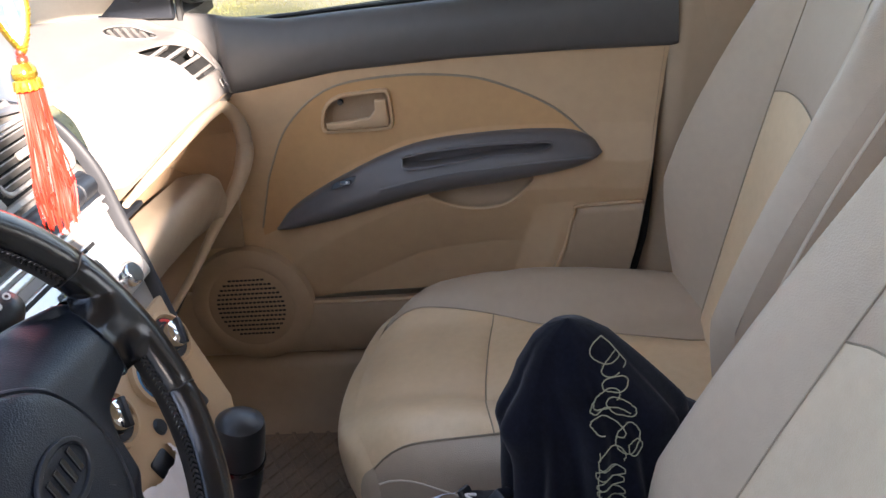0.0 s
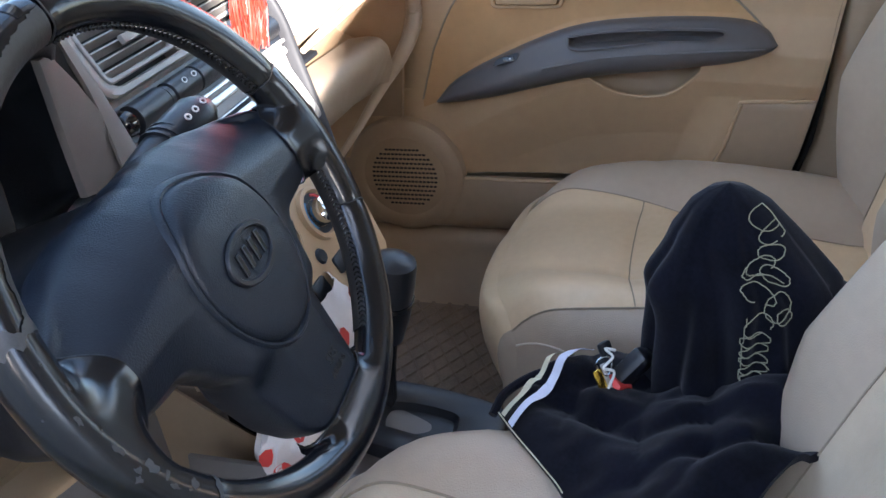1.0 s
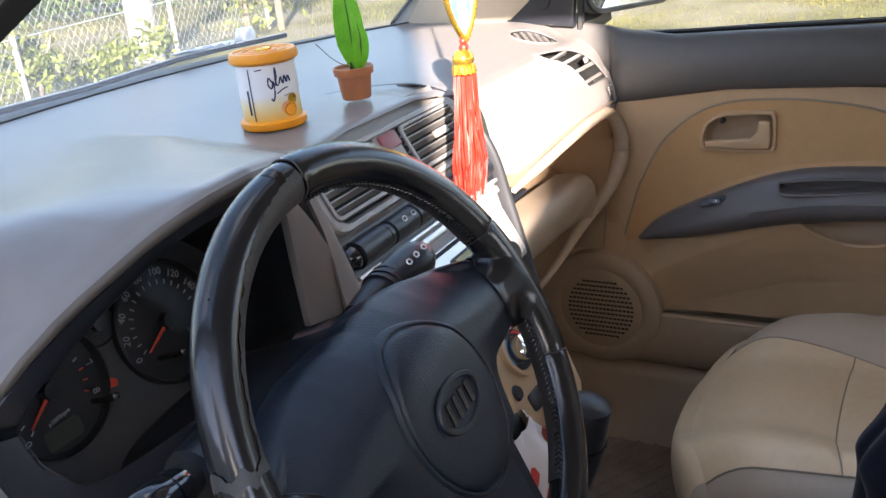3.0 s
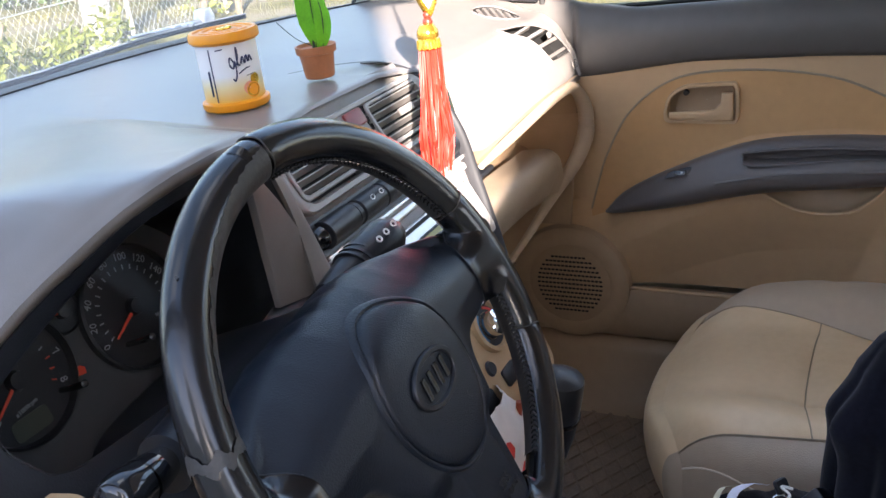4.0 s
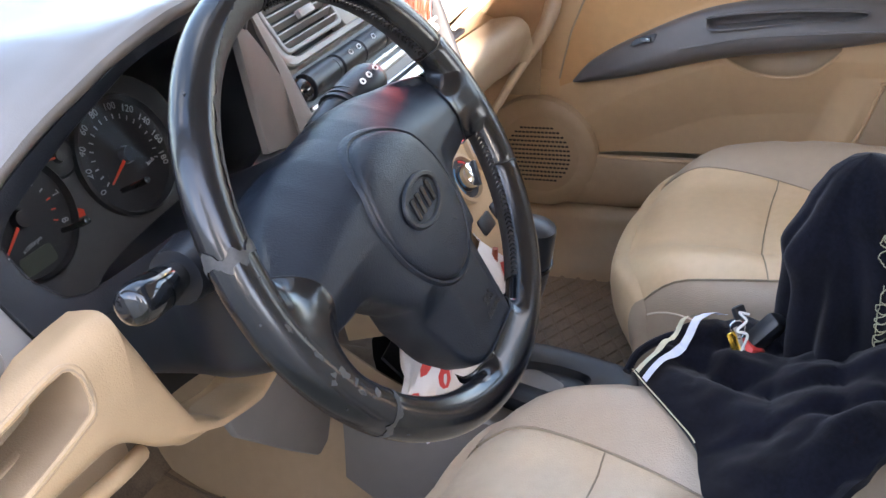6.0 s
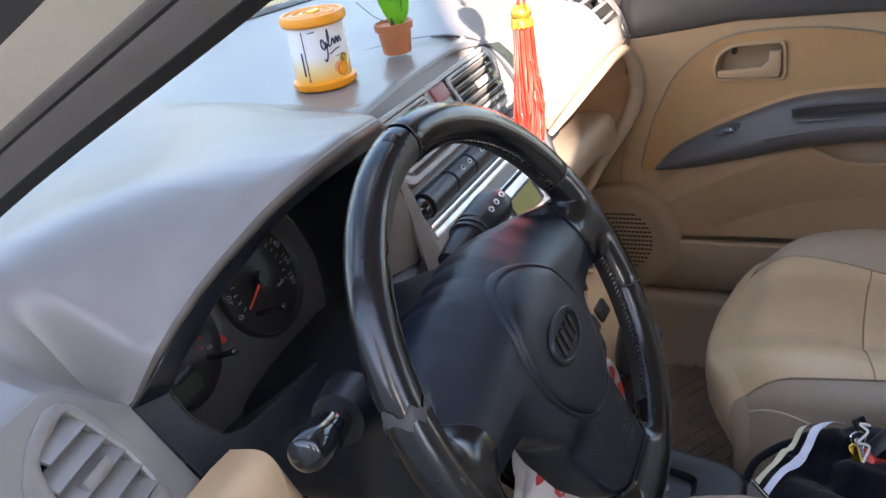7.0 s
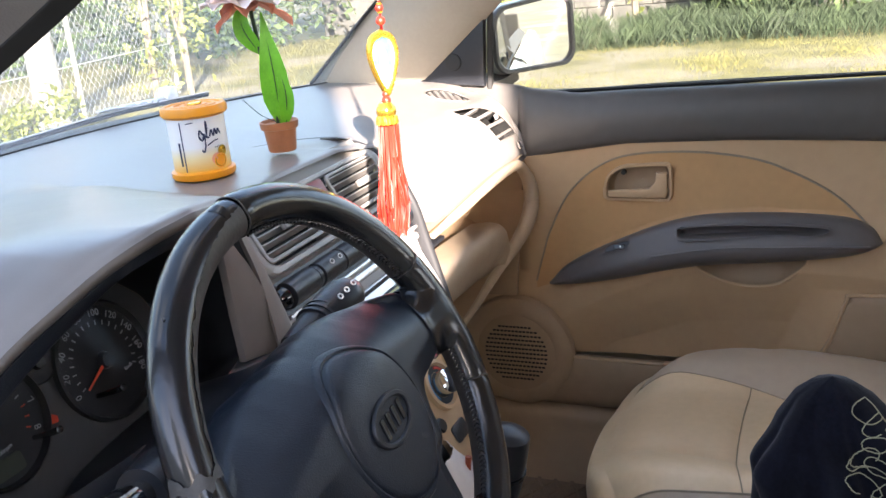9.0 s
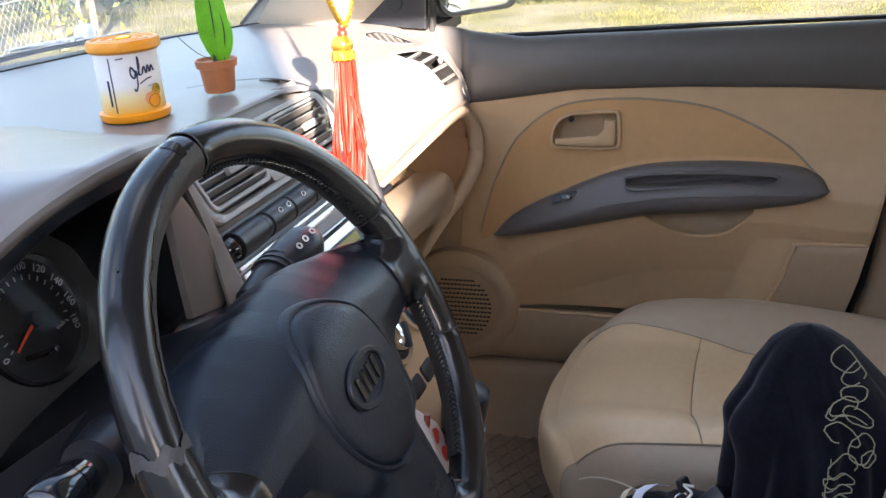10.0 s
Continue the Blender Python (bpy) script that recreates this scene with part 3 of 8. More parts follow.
for y in list(np.linspace(0.37, 0.18, 22)) + list(np.linspace(0.17, -0.478, 40)):
    zb, zt = interp(y, BELT_Y, BELT_Z), interp(y, BELT_Y, TOP_Z)
    o = 0.034 * min(1, max(0, (y - 0.196) / 0.022))
    rows.append(spline([(0.655 + o, y, zb - 0.004), (0.626 + o, y, zb), (0.617 + o, y, zb + 0.012), (0.6155 + o, y, zb * 0.45 + zt * 0.55), (0.625 + o * 0.9, y, zt - 0.014), (0.642 + o * 0.6, y, zt), (0.668 + o * 0.2, y, zt - 0.003)], 20))
dpart("door_top", grid(rows), M_DOOR_GREY, "dark grey soft door top")
dpart("window_seal", tube(spline([(0.664, 0.13, 0.713), (0.664, -0.05, 0.7175), (0.664, -0.476, 0.7275)], 20), 0.0036, 6, 0.9), M_RUBBER, "black window seal")
dpart("outer_seal", tube(spline([(0.682, 0.20, 0.706), (0.682, -0.05, 0.7165), (0.682, -0.476, 0.7255)], 20), 0.0034, 6), M_RUBBER, "black outer window seal")
dpart("outer_skin", loft([[(x, y, z) for x, z in ((0.684, 0.71), (0.72, 0.68), (0.745, 0.55), (0.745, 0.2), (0.72, -0.05))] for y in (0.45, 0.1, -0.2, -0.49)], 16, 8, thick=-0.004), M_PAINT, "pale gold painted outer door skin")

flank = part("rear_flank", loft([[(x, y, z) for x, z in ((0.684, 0.715), (0.715, 0.69), (0.742, 0.56), (0.742, 0.2), (0.72, -0.05))] for y in (-0.494, -1.0, -1.6, -2.1)], 16, 8, thick=-0.004), M_PAINT)
tagged(flank, "pale gold painted rear side of the car", "body panel", kind="structure")
# tan insert and its groove
ARC = [(0.191, 0.384), (0.176, 0.435), (0.160, 0.481), (0.119, 0.553), (0.046, 0.604), (-0.06, 0.6155), (-0.163, 0.606), (-0.229, 0.584), (-0.295, 0.547), (-0.345, 0.500)]
arc = spline(ARC, 200)
rows = []
for y, z in arc:
    zl = min(interp(y, ARM_Y, ARM_TOP) - 0.006, z - 0.0005)
    rows.append([(door_x(y, zl + f * (z - zl)) - 0.0022, y, zl + f * (z - zl)) for f in np.linspace(0, 1, 70)])
dpart("insert", cut(grid(rows), HX, hi, 0.03), M_TAN, "tan vinyl insert")
dpart("groove", tube([(door_x(y, z) - 0.0016, y, z) for y, z in arc], 0.0019, 6), M_SEAM, "dark groove round the insert")

# armrest
top = spline([(0.166, 0.384), (0.128, 0.421), (0.047, 0.464), (-0.067, 0.507), (-0.182, 0.519), (-0.30, 0.516), (-0.345, 0.502), (-0.364, 0.478)], 200)
bot = spline([(0.166, 0.382), (0.13, 0.386), (0.057, 0.398), (-0.085, 0.4295), (-0.219, 0.4435), (-0.306, 0.455), (-0.345, 0.466), (-0.364, 0.477)], 200)
rows = []
for k, ((ya, za), (yb, zb)) in enumerate(zip(top, bot)):
    w = math.sin(math.pi * min(1, max(0, k / 199))) ** 0.5
    x0 = 0.612
    rows.append(spline([(x0 + 0.02, ya, za), (x0 - 0.010 * w, ya, za - 0.001), (x0 - 0.026 * w, ya * 0.75 + yb * 0.25, za * 0.75 + zb * 0.25),
                        (x0 - 0.040 * w, ya * 0.42 + yb * 0.58, za * 0.42 + zb * 0.58), (x0 - 0.034 * w, ya * 0.15 + yb * 0.85, za * 0.15 + zb * 0.85), (x0 - 0.012 * w, yb, zb), (x0 + 0.02, yb, zb + 0.001)], 110))
arm_rows = rows
PULL = spline([(-0.058, 0.4985), (-0.066, 0.482), (-0.12, 0.484), (-0.20, 0.4925), (-0.27, 0.494), (-0.287, 0.507), (-0.20, 0.510), (-0.11, 0.506), (-0.058, 0.4985)], 40)[:-1]
pc = PULL.mean(0)
inner = pc + (PULL - pc) * np.array((0.965, 0.72))
AX = Matrix(((0, 0, -1, 0.5835), (1, 0, 0, 0), (0, 1, 0, 0), (0, 0, 0, 1)))


def tilt_in(bm, k=0.62, z0=0.497, x0=0.5835):
    for v in bm.verts:
        v.co.x += k * (v.co.z - z0)
    return bm


dpart("armrest", cut(grid(arm_rows), AX, inner, 0.05), M_ARM_GREY, "dark grey plastic armrest")
dpart("pull_rim", tilt_in(ring_frame(PULL, inner, 0.0035, AX)), M_ARM_GREY)
ic = inner.mean(0)
dpart("pull_recess", tilt_in(grid([[tuple(AX @ Vector((ic[0] + (x - ic[0]) * k_, ic[1] + (y - ic[1]) * k_, d_))) for x, y in inner] for k_, d_ in ((1.02, 0.0008), (1.0, -0.001), (0.97, -0.016), (0.90, -0.020), (0.02, -0.021))], closed_v=True)), M_ARM_GREY, "grab recess")
dpart("arm_ridge", tube([(0.5735, y, z) for y, z in spline([(-0.02, 0.452), (-0.12, 0.470), (-0.22, 0.476), (-0.345, 0.481)], 20)], 0.002, 6), M_ARM_GREY)
sw = dpart("window_switch", tilt_in(slab(spline([(0.060, 0.4525), (0.052, 0.463), (0.020, 0.4705), (0.022, 0.461)], 12), 0.003, AX @ Matrix.Translation((0, 0, -0.0075)), 0.001), 0.6, 0.46), M_BLACK, "black window switch")
b2 = tilt_in(slab(rounded(0.026, 0.044, 0.460, 0.4665, 0.002), 0.004, AX @ Matrix.Translation((0, 0, -0.0055)), 0.001), 0.6, 0.46)
b2.transform(D0)
part("button", b2, M_GLOSSBLACK, sw)
b2 = tilt_in(slab(rounded(0.031, 0.034, 0.4625, 0.465, 0.001), 0.0006, AX @ Matrix.Translation((0, 0, -0.0012))), 0.6, 0.46)
b2.transform(D0)
part("mark", b2, M_WHITE, sw)

# cup below the armrest
rows = []
for k, (yb, zb) in enumerate(CUP):
    f = k / 29
    zt = interp(yb, [-0.306, -0.219, -0.085], [0.462, 0.452, 0.440])
    rows.append([(door_x(yb, zb) + 0.001 + (0.030 * g ** 0.45) * math.sin(math.pi * (0.04 + 0.92 * f)) ** 0.6, yb, zb + g ** 1.3 * (zt - zb)) for g in np.linspace(0, 1, 14)])
dpart("grab_cup", grid(rows, thick=0.001), M_BEIGE_DARK, "taupe half-moon grab cup")
dpart("cup_lip", tube([(door_x(y, z) + 0.001, y, z) for y, z in CUP], (0.001, 0.0032, 0.0036, 0.0032, 0.001), 8), M_BEIGE)

hd = dpart("door_handle", ring_frame(ho, hi, 0.007, HX), M_BEIGE, "beige inner door handle")


def hpart(name, bm, mat):
    bm.transform(D0)
    part(name, bm, mat, hd)


hpart("cavity", grid([[tuple(HX @ Vector((hc[0] + (x - hc[0]) * k_, hc[1] + (y - hc[1]) * k_, d_))) for x, y in hi] for k_, d_ in ((1.05, 0.001), (1.0, -0.001), (0.96, -0.012), (0.85, -0.018), (0.02, -0.020))], closed_v=True), M_BEIGE_DARK)
hpart("lever", slab([(0.056, 0.5405), (0.0, 0.539), (-0.038, 0.540), (-0.041, 0.55), (-0.041, 0.582), (-0.024, 0.583), (-0.022, 0.566), (-0.012, 0.556), (0.02, 0.553), (0.057, 0.551)], 0.008, HX @ Matrix.Translation((0, 0, 0.002)), 0.003, 3), M_BEIGE)
hpart("lock_knob", lathe([(0, 0.008), (0.004, 0.007), (0.0045, 0.0)], 12, HX @ Matrix.Translation((0.030, 0.583, 0.0015))), M_DARK)

# speaker
SX = Matrix(((0, 0, -1, 0.6000), (1, 0, 0, 0.232), (0, 1, 0, 0.249), (0, 0, 0, 1)))
spk = dpart("speaker", lathe([(0.107, -0.012), (0.104, 0.002), (0.094, 0.008), (0.080, 0.009), (0.074, 0.006), (0.072, 0.0065), (0, 0.0065)], 56, SX), M_BEIGE_DARK, "round speaker grille with rows of slots")
holes = []
for k in range(13):
    v = -0.051 + k * 0.0085
    half = math.sqrt(max(0, 0.060 ** 2 - v * v))
    n = max(3, int(half * 2 / 0.0068))
    for j in range(n):
        u = -half + (j + 0.5) * 2 * half / n
        holes.append(box(u - 0.0027, u + 0.0027, v - 0.0017, v + 0.0017, 0.006, 0.0070))
hm = merge(*holes)
hm.transform(SX)
hm.transform(D0)
part("grille_slots", hm, M_DARK, spk, "dark slots", smooth=False)

# mirror triangle and outside mirror
tri = dpart("mirror_triangle", slab([(0.395, 0.738), (0.272, 0.728), (0.262, 0.862), (0.30, 0.84)], 0.012, Matrix(((0, 0, -1, 0.652), (1, 0, 0, 0), (0, 1, 0, 0), (0, 0, 0, 1))), 0.004), M_BLACK, "black mirror mount cover")
b2 = lathe([(0, 0.004), (0.014, 0.003), (0.016, -0.002)], 20, Matrix(((0, 0, -1, 0.640), (1, 0, 0, 0.325), (0, 1, 0, 0.772), (0, 0, 0, 1))))
b2.transform(D0)
part("adjust_knob", b2, M_RUBBER, tri)
dpart("division_bar", tube([(0.66, 0.268, 0.722), (0.656, 0.255, 0.87), (0.60, 0.08, 1.04)], 0.006, 6), M_RUBBER, "black glass channel")

mirror = thing("side_mirror", "grey outside mirror on the passenger door reflecting a pale road", "mirror", (0.70, 0.30, 0.74))
MO = Matrix.Translation((-0.70, -0.30, -0.74))
mfr = plane_frame((0.755, 0.215, 0.800), (0.80, -0.60, 0.0), (0.05, 0.0, 1))
out = np.array(rounded(-0.087, 0.090, -0.062, 0.064, 0.030, 8))
out[:, 1] += 0.10 * out[:, 0] * (out[:, 1] > 0)
inn = out * np.array((0.90, 0.86))
bm = ring_frame(out, inn, 0.008, mfr)
bm.transform(MO)
part("rim", bm, M_GREYMAIN, mirror, "grey mirror rim")
bm = grid([[mfr @ Vector((x * k, y * k, -d)) for x, y in out] for k, d in ((1, 0), (1.02, 0.02), (0.95, 0.05), (0.7, 0.075), (0.3, 0.085))], closed_v=True, caps=False)
bm.transform(MO)
part("housing", bm, M_PAINT, mirror, "pale gold painted housing")
bm = slab(inn * 1.02, 0.001, mfr @ Matrix.Translation((0, 0, 0.001)))
bm.transform(MO)
part("mirror_glass", bm, M_MIRROR, mirror, "mirror glass")
bm = loft([[(0.66, 0.33, 0.735), (0.70, 0.31, 0.735), (0.735, 0.28, 0.745)], [(0.66, 0.27, 0.73), (0.70, 0.255, 0.732), (0.735, 0.24, 0.742)]], 8, 6, thick=0.02)
bm.transform(MO)
part("foot", bm, M_GREYMAIN, mirror)


# ---- dashboard ----
dash = thing("dashboard", "taupe grey plastic dashboard with beige lower panels", "dashboard", (0, 0.4, 0.7), kind="structure")
DO = Matrix.Translation((0, -0.4, -0.7))


def dash_part(name, bm, mat, label="", parent=None):
    bm.transform(DO)
    return part(name, bm, mat, parent or dash, label)


EX = [-0.678, -0.635, -0.607, -0.568, -0.548, -0.532, -0.513, -0.505, -0.497, -0.480, -0.454, -0.435, -0.413, -0.390, -0.376, -0.360, -0.340, -0.300, -0.245, -0.20, -0.172, -0.15, -0.135, 0.0, 0.14, 0.19, 0.23, 0.28, 0.40, 0.55, 0.635]
EYY = [0.228, 0.242, 0.251, 0.262, 0.262, 0.258, 0.252, 0.241, 0.230, 0.225, 0.220, 0.214, 0.207, 0.199, 0.190, 0.181, 0.173, 0.169, 0.177, 0.199, 0.226, 0.253, 0.280, 0.288, 0.288, 0.280, 0.262, 0.256, 0.256, 0.258, 0.262]
EZ = [0.714, 0.713, 0.713, 0.709, 0.698, 0.683, 0.664, 0.683, 0.701, 0.714, 0.728, 0.738, 0.748, 0.759, 0.767, 0.774, 0.780, 0.783, 0.777, 0.757, 0.738, 0.724, 0.727, 0.731, 0.729, 0.722, 0.716, 0.713, 0.713, 0.712, 0.706]


def base_y(x):
    return 0.755 - 0.55 * abs(x) ** 2.2


rows = []
for x in np.linspace(-0.676, 0.652, 420):
    ey, ez = interp(x, EX, EYY), interp(x, EX, EZ)
    by = base_y(x)
    hood = max(0.0, 1 - abs((x + 0.31) / 0.23) ** 3)
    mid = 0.742 + 0.030 * hood
    cols = [(x, by, 0.748), (x, by * 0.6 + ey * 0.4, 0.744 + 0.004 * hood), (x, by * 0.28 + ey * 0.72, min(mid, 0.735 + 0.040 * hood)),
            (x, ey + 0.035, 0.5 * ez + 0.5 * min(0.737 + 0.046 * hood, ez + 0.020)), (x, ey + 0.008, ez + 0.0035), (x, ey, ez)]
    rows.append(spline(cols, 130))
top_rows = rows
# rounded brow of the instrument hood, turned inwards
rows = []
for x in np.linspace(-0.513, -0.145, 90):
    ey, ez = interp(x, EX, EYY), interp(x, EX, EZ)
    d = (Vector((-0.33, 0, 0.60)) - Vector((x, 0, ez))).normalized()
    rows.append(spline([(x, ey, ez), (x + d.x * 0.0035, ey - 0.003, ez + d.z * 0.0035), (x + d.x * 0.0085, ey - 0.0015, ez + d.z * 0.0085), (x + d.x * 0.0100, ey + 0.006, ez + d.z * 0.0100)], 10))
dash_part("hood_brow", grid(rows), M_BROW, "rounded edge of the instrument hood")

# passenger's side: roll down to the open tray
rows = []
for x in np.linspace(0.0, 1.0, 320):
    r = []
    for k, (y, z) in enumerate(spline([(0.0, 0.0), (-0.024, -0.020), (-0.042, -0.052), (-0.056, -0.084), (-0.064, -0.102)], 90)):
        left = interp(z, [-0.10, -0.06, 0.0], [0.190, 0.210, 0.228])
        xx = left + x * (interp(z, [-0.10, -0.05, 0.0], [0.620, 0.642, 0.652]) - left)
        r.append((xx, interp(xx, EX, EYY) + y, interp(xx, EX, EZ) + z + 0.03 * max(0, (xx - 0.55)) * (k / 89)))
    rows.append(r)
right_rows = rows
# tray lip, frame and cavity
LIP = [(0.186, 0.188, 0.606), (0.26, 0.188, 0.610), (0.40, 0.188, 0.616), (0.50, 0.189, 0.616), (0.555, 0.189, 0.608), (0.585, 0.184, 0.575), (0.592, 0.184, 0.535), (0.580, 0.192, 0.50), (0.55, 0.205, 0.470), (0.50, 0.222, 0.44), (0.42, 0.24, 0.40), (0.34, 0.265, 0.36)]
lip = spline(LIP, 66)
dash_part("tray_lip", tube(lip, (0.004, 0.007, 0.008, 0.008, 0.010, 0.013, 0.014, 0.012, 0.009, 0.006, 0.005), 12), M_GLOVE, "beige rounded frame of the open tray")
# tray inside and walls take a darker beige as their shade
dash_part("tray", loft([[(0.18, 0.19, 0.614), (0.40, 0.19, 0.624), (0.60, 0.195, 0.618)], [(0.18, 0.32, 0.60), (0.40, 0.33, 0.61), (0.59, 0.32, 0.60)], [(0.18, 0.34, 0.54), (0.40, 0.35, 0.54), (0.59, 0.34, 0.53)], [(0.18, 0.20, 0.535), (0.40, 0.21, 0.505), (0.58, 0.22, 0.47)]], 16, 20), M_BEIGE_DARK, "open tray in darker beige that stands for its shade")
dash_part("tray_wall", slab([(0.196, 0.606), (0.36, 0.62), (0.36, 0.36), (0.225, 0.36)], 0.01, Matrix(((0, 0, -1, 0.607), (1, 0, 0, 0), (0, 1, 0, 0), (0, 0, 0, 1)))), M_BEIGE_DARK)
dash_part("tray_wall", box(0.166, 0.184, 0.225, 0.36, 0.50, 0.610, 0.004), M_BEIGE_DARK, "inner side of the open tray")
# glovebox lid
rows = []
for f in np.linspace(0, 1, 36):
    x = 0.165 + f * 0.345
    tz = interp(x, [0.165, 0.21, 0.30, 0.40, 0.475, 0.505, 0.51], [0.559, 0.558, 0.555, 0.546, 0.536, 0.520, 0.50])
    ty = interp(x, [0.165, 0.25, 0.40, 0.51], [0.176, 0.182, 0.190, 0.205])
    bz = interp(x, [0.165, 0.30, 0.45, 0.51], [0.33, 0.33, 0.36, 0.44])
    rows.append(spline([(x, ty + 0.05, tz - 0.004), (x, ty + 0.012, tz), (x, ty - 0.004, tz - 0.010), (x, ty - 0.002, tz - 0.035), (x, ty + 0.030, tz - 0.085), (x, ty + 0.10, tz - 0.14)], 22))
lid = dash_part("glovebox_lid", grid(rows, thick=0.006), M_GLOVE, "beige glovebox lid standing proud below the tray")
dash_part("end_body", grid([[p, p + np.array((0.004, 0.06, -0.004)), p + np.array((0.004, 0.20, -0.01))] for p in lip[32:]]), M_BEIGE_DARK, "beige side of the glovebox housing")
dash_part("tray_object", box(0.205, 0.262, 0.205, 0.235, 0.576, 0.583, 0.002), M_BLACK, "dark object in the tray")
# black sheet in place of the shade below the glovebox
dash_part("under_panel", loft([[(0.13, 0.25, 0.34), (0.35, 0.27, 0.34), (0.60, 0.25, 0.42)], [(0.13, 0.40, 0.32), (0.35, 0.42, 0.32), (0.60, 0.40, 0.40)], [(0.13, 0.60, 0.34), (0.35, 0.62, 0.34), (0.60, 0.55, 0.40)]], 10, 8, thick=0.004), M_DARK, "black sheet for the shade below the glovebox")
dash_part("end_cap", loft([[(0.650, 0.262, 0.70), (0.640, 0.215, 0.655), (0.620, 0.195, 0.612)], [(0.654, 0.40, 0.73), (0.650, 0.38, 0.66), (0.636, 0.36, 0.58)]], 10, 8, thick=0.004), M_DASH, "dash end at the door")


def sheet_of(rows):
    return np.array([p for r in rows for p in r], float)


def seat_on(fr, sheet, poly):
    """The frame moved to the panel's mean depth, and the panel's height round it."""
    q = np.array([tuple(fr.inverted() @ Vector(p)) for p in sheet])
    q = q[np.abs(q[:, 2]) < 0.05]

    def depth(x, y):
        d = (q[:, 0] - x) ** 2 + (q[:, 1] - y) ** 2
        k = np.argsort(d)[:5]
        w = 1 / (d[k] + 1e-7)
        return float((w * q[k, 2]).sum() / w.sum())
    mean = float(np.mean([depth(x, y) for x, y in poly]))
    return fr @ Matrix.Translation((0, 0, mean)), lambda x, y: max(-0.012, min(0.012, depth(x, y) - mean))


def vent(name, origin, right, up, outer, inner, slats, slat_dir, mats, label, lean=25, tab=None, fins=0, sheet=None, wide=0.0055, rise_by=0.010):
    fr = plane_frame(origin, right, up)
    o, i = np.array(outer), np.array(inner)
    if sheet is not None:
        fr, rise = seat_on(fr, sheet, o)
    bm = ring_frame(o, i, rise_by, fr @ Matrix.Translation((0, 0, 0.003 - rise_by)))
    if sheet is not None:
        inv, nz = fr.inverted(), fr.to_3x3() @ Vector((0, 0, 1))
        for vert in bm.verts:
            q = inv @ vert.co
            vert.co += nz * rise(q.x, q.y)
    v = dash_part(name, bm, mats[0], label)
    well = np.array([(*p, 0.0) for p in i * 1.04])
    wall_ = grid([[tuple(fr @ Vector((x, y, z))) for x, y, _ in well] for z in (0.0, -0.026)], closed_v=True)
    wall_.transform(DO)
    part("well", wall_, M_DARK, v)
    bm = slab(i * 1.03, 0.001, fr @ Matrix.Translation((0, 0, -0.026)))
    bm.transform(DO)
    part("cavity", bm, M_DARK, v)
    lo, hi = i.min(0), i.max(0)
    for k in range(slats):
        f = (k + 0.5) / slats
        if slat_dir == "h":
            y = lo[1] + f * (hi[1] - lo[1])
            inside = [p for p in i if abs(p[1] - y) < (hi[1] - lo[1]) * 0.55]
            xs = sorted(np.interp(y, *zip(*sorted((p[1], p[0]) for p in i if (p[0] < (lo[0] + hi[0]) / 2) == side)))
                        for side in (True, False))
            s = box(xs[0] - 0.001, xs[1] + 0.001, -wide, wide, -0.0011, 0.0011)
            s.transform(fr @ Matrix.Translation((0, y, -0.002)) @ Matrix.Rotation(radians(lean), 4, "X") @ Matrix.Rotation(radians(90), 4, "X") @ Matrix.Rotation(radians(-90), 4, "X"))
        else:
            x = lo[0] + f * (hi[0] - lo[0])
            ys = sorted(np.interp(x, *zip(*sorted((p[0], p[1]) for p in i if (p[1] < (lo[1] + hi[1]) / 2) == side)))
                        for side in (True, False))
            s = box(-wide, wide, ys[0] - 0.001, ys[1] + 0.001, -0.0011, 0.0011)
            s.transform(fr @ Matrix.Translation((x, 0, -0.001 + (rise(x, (ys[0] + ys[1]) / 2) if sheet is not None else 0))) @ Matrix.Rotation(radians(lean), 4, "Y"))
        s.transform(DO)
        part("slat", s, mats[1], v)
    for k in range(fins):
        x = lo[0] + (k + 1) / (fins + 1) * (hi[0] - lo[0])
        s = box(x - 0.0008, x + 0.0008, lo[1] * 0.8, hi[1] * 0.8, -0.015, -0.010)
        s.transform(fr)
        s.transform(DO)
        part("fin", s, M_DASH_LOW, v)
    if tab:
        s = box(tab[0] - tab[2], tab[0] + tab[2], tab[1] - 0.0045, tab[1] + 0.0045, -0.004, 0.004, 0.0015)
        s.transform(fr)
        s.transform(DO)
        part("tab", s, mats[1], v, "adjusting tab")
    return v


